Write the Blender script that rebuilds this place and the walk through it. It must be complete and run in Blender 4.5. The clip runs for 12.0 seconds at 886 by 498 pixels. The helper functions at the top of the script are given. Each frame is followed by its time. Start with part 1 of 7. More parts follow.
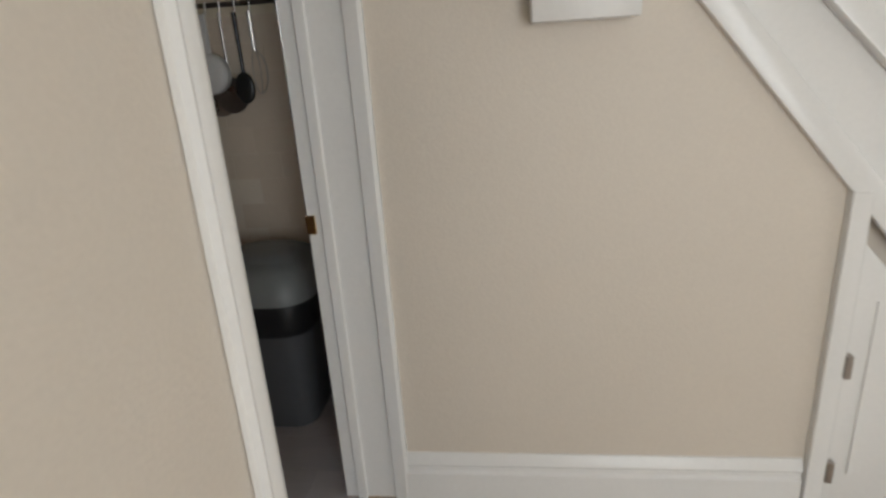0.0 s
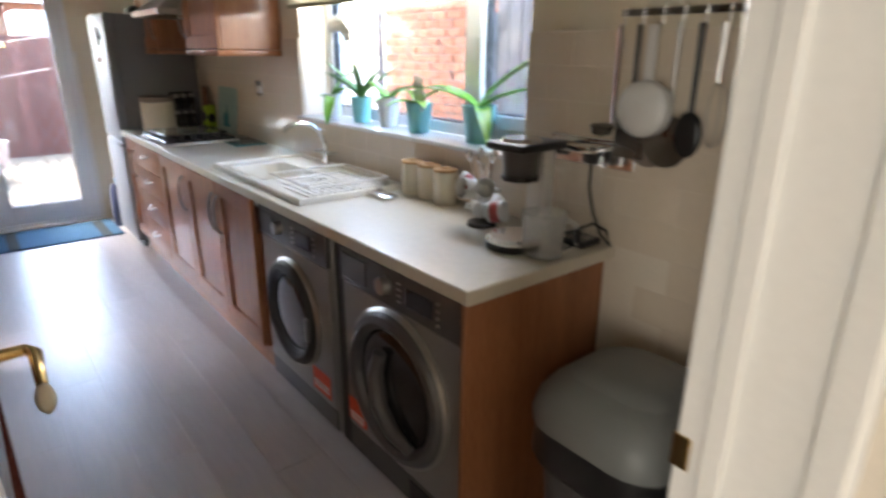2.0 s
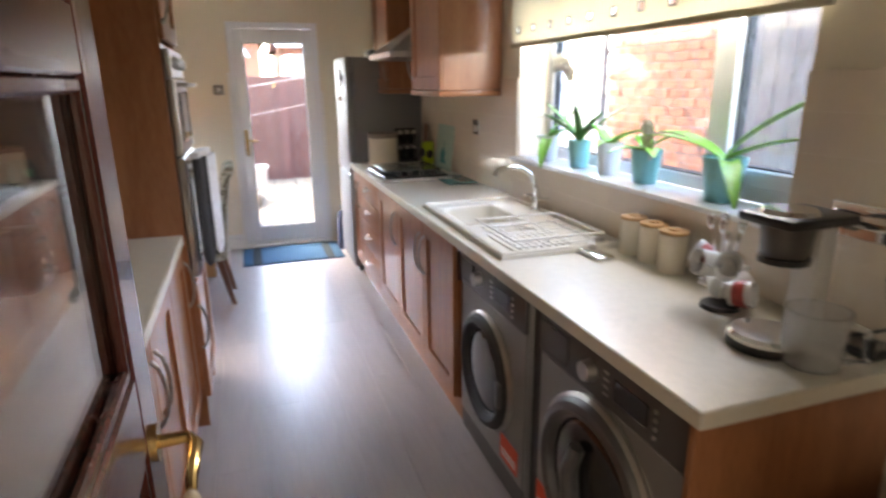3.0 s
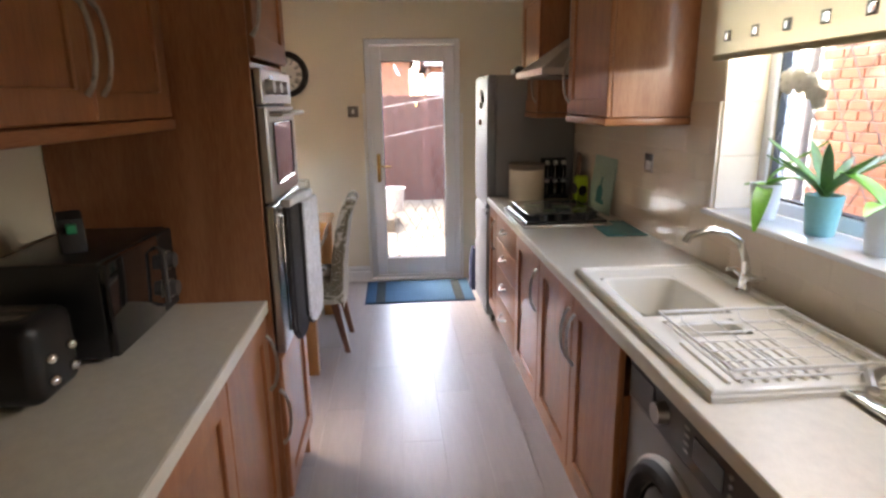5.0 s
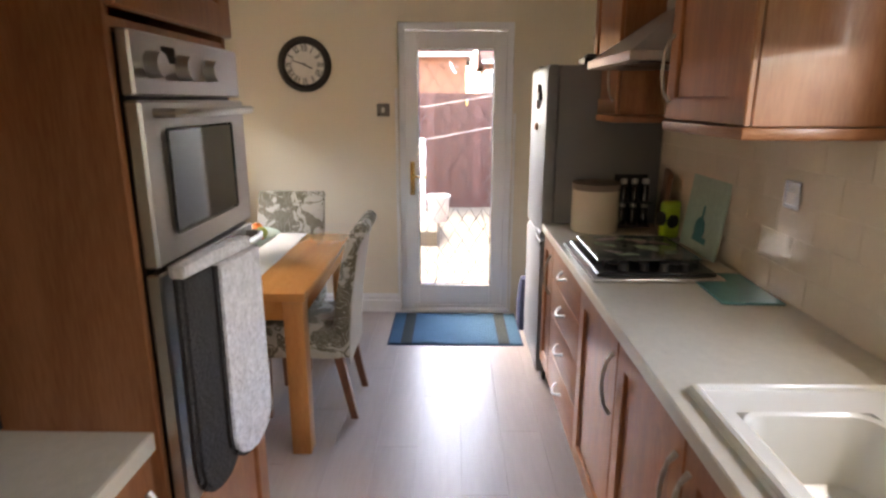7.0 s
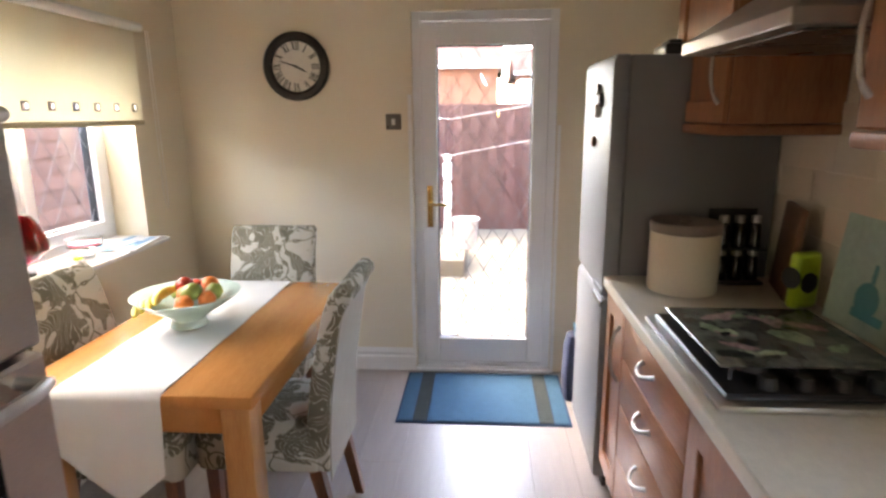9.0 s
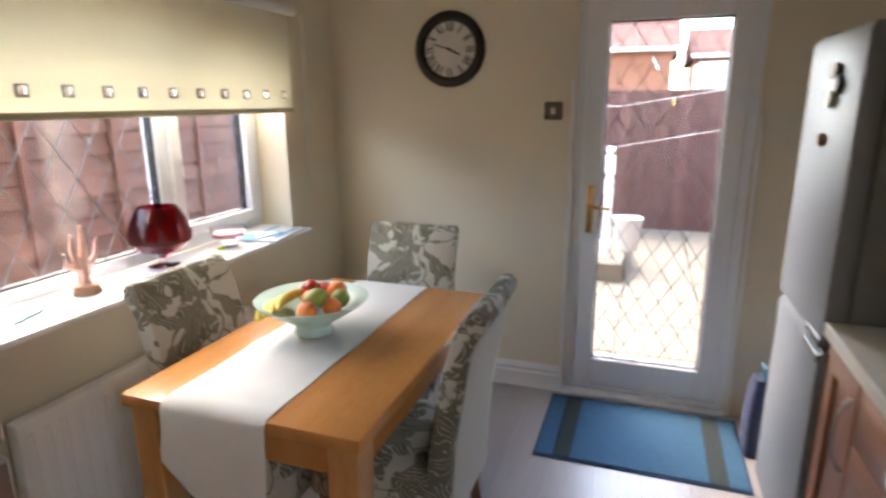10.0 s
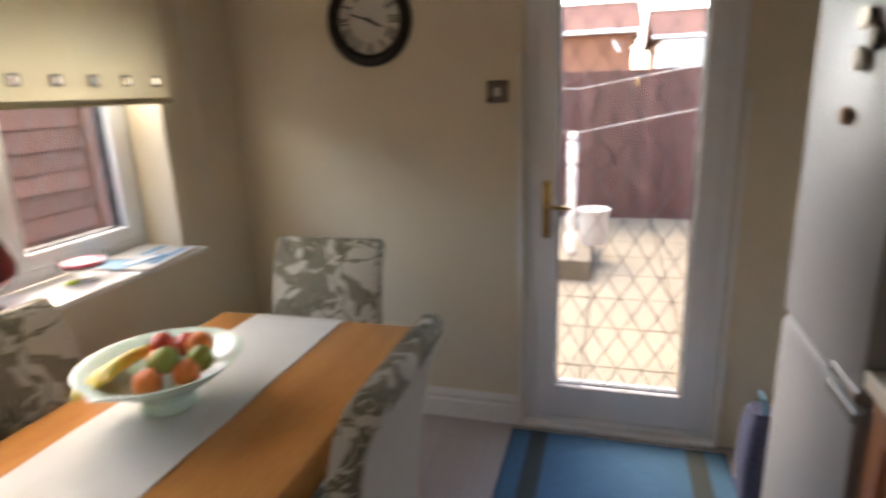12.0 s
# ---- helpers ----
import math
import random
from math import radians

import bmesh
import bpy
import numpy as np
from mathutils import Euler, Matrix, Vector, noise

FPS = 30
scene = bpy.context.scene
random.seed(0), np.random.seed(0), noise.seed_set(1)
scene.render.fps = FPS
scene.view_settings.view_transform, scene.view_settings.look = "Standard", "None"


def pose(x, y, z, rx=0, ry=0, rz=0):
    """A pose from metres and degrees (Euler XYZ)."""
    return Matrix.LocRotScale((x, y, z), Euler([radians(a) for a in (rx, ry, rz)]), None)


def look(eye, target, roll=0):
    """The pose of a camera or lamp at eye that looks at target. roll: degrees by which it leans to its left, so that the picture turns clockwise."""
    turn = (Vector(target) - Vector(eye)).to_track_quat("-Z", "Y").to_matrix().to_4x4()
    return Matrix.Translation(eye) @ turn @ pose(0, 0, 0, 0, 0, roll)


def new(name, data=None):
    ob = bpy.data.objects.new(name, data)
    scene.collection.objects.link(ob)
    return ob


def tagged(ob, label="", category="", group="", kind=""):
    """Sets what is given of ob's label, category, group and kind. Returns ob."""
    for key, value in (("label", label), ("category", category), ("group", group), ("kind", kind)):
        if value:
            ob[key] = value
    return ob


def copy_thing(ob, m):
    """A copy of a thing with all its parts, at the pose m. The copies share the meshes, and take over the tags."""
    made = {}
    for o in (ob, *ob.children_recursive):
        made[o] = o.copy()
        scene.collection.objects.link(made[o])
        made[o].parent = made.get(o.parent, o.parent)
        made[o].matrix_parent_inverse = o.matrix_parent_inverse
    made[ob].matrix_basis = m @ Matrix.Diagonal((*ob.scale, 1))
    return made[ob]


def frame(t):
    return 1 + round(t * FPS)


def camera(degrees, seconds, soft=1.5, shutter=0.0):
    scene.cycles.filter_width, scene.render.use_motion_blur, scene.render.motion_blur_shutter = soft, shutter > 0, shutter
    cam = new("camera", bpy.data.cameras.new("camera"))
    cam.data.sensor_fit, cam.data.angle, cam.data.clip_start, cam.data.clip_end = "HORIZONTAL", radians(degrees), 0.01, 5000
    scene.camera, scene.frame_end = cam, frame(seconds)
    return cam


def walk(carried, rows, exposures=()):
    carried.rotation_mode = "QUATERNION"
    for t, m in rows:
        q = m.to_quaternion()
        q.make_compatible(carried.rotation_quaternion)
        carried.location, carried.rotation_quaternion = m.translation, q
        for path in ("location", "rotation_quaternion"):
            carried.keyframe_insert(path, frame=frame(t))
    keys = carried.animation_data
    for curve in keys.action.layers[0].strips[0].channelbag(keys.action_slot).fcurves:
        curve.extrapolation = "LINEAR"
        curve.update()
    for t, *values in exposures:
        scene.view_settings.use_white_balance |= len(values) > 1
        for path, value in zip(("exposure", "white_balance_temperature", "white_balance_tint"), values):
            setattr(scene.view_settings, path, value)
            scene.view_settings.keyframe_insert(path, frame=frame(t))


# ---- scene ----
cam = camera(74.5, 12.0, soft=2.6, shutter=0.5)
PATH = [
    (0, (6.184, -0.815, 1.36), (5.942, 1.060, 0.718), -3.9),
    (0.5, (6.183, -0.577, 1.376), (5.765, 1.266, 0.747), -4.0),
    (0.9, (6.250, -0.345, 1.431), (5.432, 1.345, 0.749), -4.2),
    (1.5, (6.115, -0.105, 1.46), (4.878, 1.303, 0.793), -0.8),
    (2, (5.958, -0.031, 1.474), (4.487, 1.162, 0.831), 0.4),
    (2.5, (5.826, 0.006, 1.515), (4.164, 0.938, 0.907), 0.5),
    (3, (5.735, 0.090, 1.512), (3.91, 0.692, 0.965), -0.6),
    (3.5, (5.590, 0.150, 1.530), (3.697, 0.521, 1.003), -0.5),
    (5.5, (4.804, 0.289, 1.551), (2.867, 0.405, 1.068), -0.55),
    (6, (4.571, 0.356, 1.555), (2.629, 0.416, 1.079), 0.10),
    (6.5, (4.359, 0.384, 1.548), (2.415, 0.392, 1.077), 0.63),
    (7, (4.144, 0.376, 1.537), (2.206, 0.344, 1.044), 0.03),
    (9, (3.281, 0.394, 1.511), (1.338, 0.256, 1.062), -0.55),
    (9.5, (3.091, 0.384, 1.499), (1.185, 0.013, 1.023), -0.68),
    (10, (2.925, 0.343, 1.518), (1.094, -0.298, 1.030), -0.38),
    (10.5, (2.791, 0.283, 1.512), (1.074, -0.619, 1.023), -0.49),
    (11, (2.657, 0.266, 1.500), (1.028, -0.782, 1.003), -0.73),
    (11.5, (2.522, 0.229, 1.472), (0.821, -0.690, 0.959), -0.72),
    (12, (2.373, 0.339, 1.484), (0.520, -0.205, 0.962), -2.09),
]
EXPOSURES = [(0.0, 4.93, 5800, 8), (1.0, 5.08, 5700, 7), (1.5, 5.4, 5750, 7), (2.0, 5.74, 6600, 9), (2.5, 5.93, 7150, 12), (4.0, 5.65, 7100, 12), (5.5, 5.55, 8000, 16), (7.0, 5.6, 8000, 14), (9.0, 5.7, 7600, 12), (10.0, 5.1, 7200, 10), (10.5, 4.97, 7200, 11), (12.0, 4.65, 8000, 12)]
walk(cam, [(t, look(eye, target, roll)) for t, eye, target, roll in PATH], exposures=EXPOSURES)


# ---- world and light: a bright overcast day ----
world = bpy.data.worlds.new("sky")
scene.world = world
world.use_nodes = True
wn = world.node_tree
sky = wn.nodes.new("ShaderNodeTexSky")
sky.sky_type, sky.sun_disc = "NISHITA", False
sky.sun_elevation, sky.sun_rotation = radians(50), radians(225)
sky.air_density, sky.dust_density = 1.0, 2.0
wn.links.new(sky.outputs["Color"], wn.nodes["Background"].inputs["Color"])
wn.nodes["Background"].inputs["Strength"].default_value = 0.11

sun = new("sun", bpy.data.lights.new("sun", "SUN"))
sun.data.energy, sun.data.angle, sun.data.color = 0.012, radians(30), (1.0, 0.95, 0.88)
sun.matrix_world = look((-4.55, -4.55, 7.66), (0, 0, 0))

# unseen fill lamp added at the end of the hall, behind the walker
front = new("hall_end_fill", bpy.data.lights.new("hall_end_fill", "AREA"))
front.data.shape, front.data.size, front.data.size_y = "RECTANGLE", 1.2, 1.9
front.data.energy, front.data.color = 0.33, (1.0, 0.97, 0.91)
front.matrix_world = look((9.28, -0.95, 1.1), (0, -0.95, 1.0))

# unseen fill lamp added opposite the stairs, to light the wall under them
side_fill = new("hall_side_fill", bpy.data.lights.new("hall_side_fill", "AREA"))
side_fill.data.shape, side_fill.data.size, side_fill.data.size_y = "RECTANGLE", 0.9, 1.9
side_fill.data.energy, side_fill.data.color = 1.1, (1.0, 0.97, 0.90)
side_fill.matrix_world = look((7.2, -2.62, 1.05), (6.9, 0, 1.05))

# sky light in the two window openings, behind the roller blinds
for label, watts, wide, eye, aim in (("sink_window_daylight", 0.3, 1.5, (3.72, 1.615, 1.715), (3.72, 0.6, 1.55)), ("dining_window_daylight", 0.2, 1.5, (1.24, -1.44, 1.57), (1.24, -0.4, 0.95))):
    lamp = new(label, bpy.data.lights.new(label, "AREA"))
    lamp.data.shape, lamp.data.size, lamp.data.size_y = "RECTANGLE", wide, 0.07
    lamp.data.energy, lamp.data.color = watts, (1.0, 0.985, 0.96)
    lamp.matrix_world = look(eye, aim)


# ---- materials ----
def mat(name, colour, rough=0.5, metal=0.0, vary=0.08, scale=6.0, fine=60.0, bump=0.02, spec=0.5, coat=0.0, stretch=(1, 1, 1), object_random=0.0, bump_dist=0.02):
    """A painted, moulded or metal surface: colour drifts at a large and a fine scale, with slight relief."""
    m = bpy.data.materials.new(name)
    m.use_nodes = True
    n, l = m.node_tree.nodes, m.node_tree.links
    b = n["Principled BSDF"]
    b.inputs["Roughness"].default_value, b.inputs["Metallic"].default_value = rough, metal
    b.inputs["Specular IOR Level"].default_value, b.inputs["Coat Weight"].default_value = spec, coat
    tc, mp = n.new("ShaderNodeTexCoord"), n.new("ShaderNodeMapping")
    mp.inputs["Scale"].default_value = stretch
    l.new(tc.outputs["Object"], mp.inputs["Vector"])
    big, small = n.new("ShaderNodeTexNoise"), n.new("ShaderNodeTexNoise")
    big.inputs["Scale"].default_value, small.inputs["Scale"].default_value = scale, fine
    big.inputs["Detail"].default_value = 4
    l.new(mp.outputs["Vector"], big.inputs["Vector"]), l.new(mp.outputs["Vector"], small.inputs["Vector"])
    add = n.new("ShaderNodeMath")
    add.operation = "ADD"
    l.new(big.outputs["Fac"], add.inputs[0]), l.new(small.outputs["Fac"], add.inputs[1])
    ramp = n.new("ShaderNodeValToRGB")
    ramp.color_ramp.elements[0].position, ramp.color_ramp.elements[1].position = 0.3, 0.75
    ramp.color_ramp.elements[0].color = (*[c * (1 - vary) for c in colour], 1)
    ramp.color_ramp.elements[1].color = (*[min(1, c * (1 + vary)) for c in colour], 1)
    half = n.new("ShaderNodeMath")
    half.operation, half.inputs[1].default_value = "MULTIPLY", 0.5
    l.new(add.outputs[0], half.inputs[0]), l.new(half.outputs[0], ramp.inputs["Fac"])
    out = ramp.outputs["Color"]
    if object_random:
        info, mr, mul = n.new("ShaderNodeObjectInfo"), n.new("ShaderNodeMapRange"), n.new("ShaderNodeMix")
        mr.inputs["To Min"].default_value, mr.inputs["To Max"].default_value = 1 - object_random, 1 + object_random
        l.new(info.outputs["Random"], mr.inputs["Value"])
        mul.data_type, mul.blend_type = "RGBA", "MULTIPLY"
        mul.inputs["Factor"].default_value = 1
        l.new(out, mul.inputs["A"]), l.new(mr.outputs["Result"], mul.inputs["B"])
        out = mul.outputs["Result"]
    l.new(out, b.inputs["Base Color"])
    rr = n.new("ShaderNodeMapRange")
    rr.inputs["To Min"].default_value, rr.inputs["To Max"].default_value = max(0.02, rough * 0.85), min(1, rough * 1.15)
    l.new(big.outputs["Fac"], rr.inputs["Value"]), l.new(rr.outputs["Result"], b.inputs["Roughness"])
    if bump:
        bp = n.new("ShaderNodeBump")
        bp.inputs["Strength"].default_value, bp.inputs["Distance"].default_value = bump, bump_dist
        l.new(small.outputs["Fac"], bp.inputs["Height"]), l.new(bp.outputs["Normal"], b.inputs["Normal"])
    return m


def wood(name, dark, light, rough=0.4, along=0, scale=4.0, coat=0.15, object_random=0.1, bump=0.03, spec=0.4):
    """Timber with long streaks along one axis (0 x, 1 y, 2 z) and fine pores."""
    stretch = [9.0, 9.0, 9.0]
    stretch[along] = 0.7
    m = mat(name, light, rough, 0, 0.1, scale, 30, bump, spec, coat, stretch, object_random)
    n, l = m.node_tree.nodes, m.node_tree.links
    ramp = [x for x in n if x.type == "VALTORGB"][0]
    ramp.color_ramp.elements[0].color, ramp.color_ramp.elements[1].color = (*dark, 1), (*light, 1)
    ramp.color_ramp.elements[0].position, ramp.color_ramp.elements[1].position = 0.36, 0.62
    return m


def glassy(name, tint=(1, 1, 1), gloss=0.06, fall=4.0):
    """A thin clear pane: light passes straight through it, its gloss grows at grazing angles."""
    m = bpy.data.materials.new(name)
    m.use_nodes = True
    n, l = m.node_tree.nodes, m.node_tree.links
    n.remove(n["Principled BSDF"])
    tr, gl, mx, fr = n.new("ShaderNodeBsdfTransparent"), n.new("ShaderNodeBsdfGlossy"), n.new("ShaderNodeMixShader"), n.new("ShaderNodeLayerWeight")
    tr.inputs["Color"].default_value = (*tint, 1)
    gl.inputs["Roughness"].default_value = gloss
    power, lift = n.new("ShaderNodeMath"), n.new("ShaderNodeMath")
    power.operation, power.inputs[1].default_value = "POWER", fall
    lift.operation, lift.inputs[1].default_value, lift.inputs[2].default_value = "MULTIPLY_ADD", 0.92, 0.07
    l.new(fr.outputs["Facing"], power.inputs[0]), l.new(power.outputs[0], lift.inputs[0]), l.new(lift.outputs[0], mx.inputs[0])
    l.new(tr.outputs[0], mx.inputs[1]), l.new(gl.outputs[0], mx.inputs[2])
    l.new(mx.outputs[0], n["Material Output"].inputs["Surface"])
    return m


def floral(name, ground, leaf, scale=10.5):
    """A woven cloth with a print of broad curling leaves on thin stems."""
    m = mat(name, ground, 0.9, 0, 0.06, 30, 300, 0.15, 0.1)
    n, l = m.node_tree.nodes, m.node_tree.links
    b = n["Principled BSDF"]

    def node(kind, **values):
        x = n.new(kind)
        for key, value in values.items():
            x.inputs[key.replace("_", " ")].default_value = value
        return x

    def step(socket, low, high, flip=False):
        r = n.new("ShaderNodeMapRange")
        r.interpolation_type = "SMOOTHSTEP"
        r.inputs["From Min"].default_value, r.inputs["From Max"].default_value = low, high
        if flip:
            r.inputs["To Min"].default_value, r.inputs["To Max"].default_value = 1.0, 0.0
        l.new(socket, r.inputs["Value"])
        return r.outputs["Result"]

    def join(kind, p, q):
        x = n.new("ShaderNodeMath")
        x.operation = kind
        l.new(p, x.inputs[0]), l.new(q, x.inputs[1])
        return x.outputs[0]

    tc = n.new("ShaderNodeTexCoord")
    bend, bent = node("ShaderNodeTexNoise", Scale=scale * 0.75, Detail=1.0), n.new("ShaderNodeMix")
    l.new(tc.outputs["Object"], bend.inputs["Vector"])
    bent.data_type = "RGBA"
    bent.inputs["Factor"].default_value = 0.16
    l.new(tc.outputs["Object"], bent.inputs["A"]), l.new(bend.outputs["Color"], bent.inputs["B"])
    where = bent.outputs["Result"]
    cells, lobes = node("ShaderNodeTexVoronoi", Scale=scale), node("ShaderNodeTexNoise", Scale=scale * 3.4, Detail=0.0)
    stems, veins = node("ShaderNodeTexVoronoi", Scale=scale * 0.8), node("ShaderNodeTexWave", Scale=scale * 3.0, Distortion=5.0)
    stems.feature = "DISTANCE_TO_EDGE"
    for x in (cells, lobes, stems, veins):
        l.new(where, x.inputs["Vector"])
    ragged = n.new("ShaderNodeMath")
    ragged.operation, ragged.inputs[1].default_value = "MULTIPLY_ADD", 0.55
    l.new(lobes.outputs["Fac"], ragged.inputs[0]), l.new(cells.outputs["Distance"], ragged.inputs[2])
    blade = step(ragged.outputs[0], 0.80, 0.84, True)
    blade = join("MULTIPLY", blade, step(veins.outputs["Fac"], 0.03, 0.10))
    stem = step(stems.outputs["Distance"], 0.018, 0.03, True)
    mx = n.new("ShaderNodeMix")
    mx.data_type = "RGBA"
    old = b.inputs["Base Color"].links[0].from_socket
    l.new(join("MAXIMUM", blade, stem), mx.inputs["Factor"]), l.new(old, mx.inputs["A"])
    mx.inputs["B"].default_value = (*leaf, 1)
    l.new(mx.outputs["Result"], b.inputs["Base Color"])
    return m


def cloth_through(name, colour, through_part=0.35):
    """A thin blind cloth that lets some daylight through."""
    m = mat(name, colour, 0.9, 0, 0.04, 4, 400, 0.05, 0.1)
    n, l = m.node_tree.nodes, m.node_tree.links
    tl, mx = n.new("ShaderNodeBsdfTranslucent"), n.new("ShaderNodeMixShader")
    tl.inputs["Color"].default_value = (*colour, 1)
    mx.inputs[0].default_value = through_part
    l.new(n["Principled BSDF"].outputs[0], mx.inputs[1]), l.new(tl.outputs[0], mx.inputs[2])
    l.new(mx.outputs[0], n["Material Output"].inputs["Surface"])
    return m


def clear_solid(name, colour, rough=0.05, ior=1.45, share=1.0):
    m = bpy.data.materials.new(name)
    m.use_nodes = True
    b = m.node_tree.nodes["Principled BSDF"]
    b.inputs["Base Color"].default_value = (*colour, 1)
    b.inputs["Transmission Weight"].default_value, b.inputs["Roughness"].default_value, b.inputs["IOR"].default_value = share, rough, ior
    return m


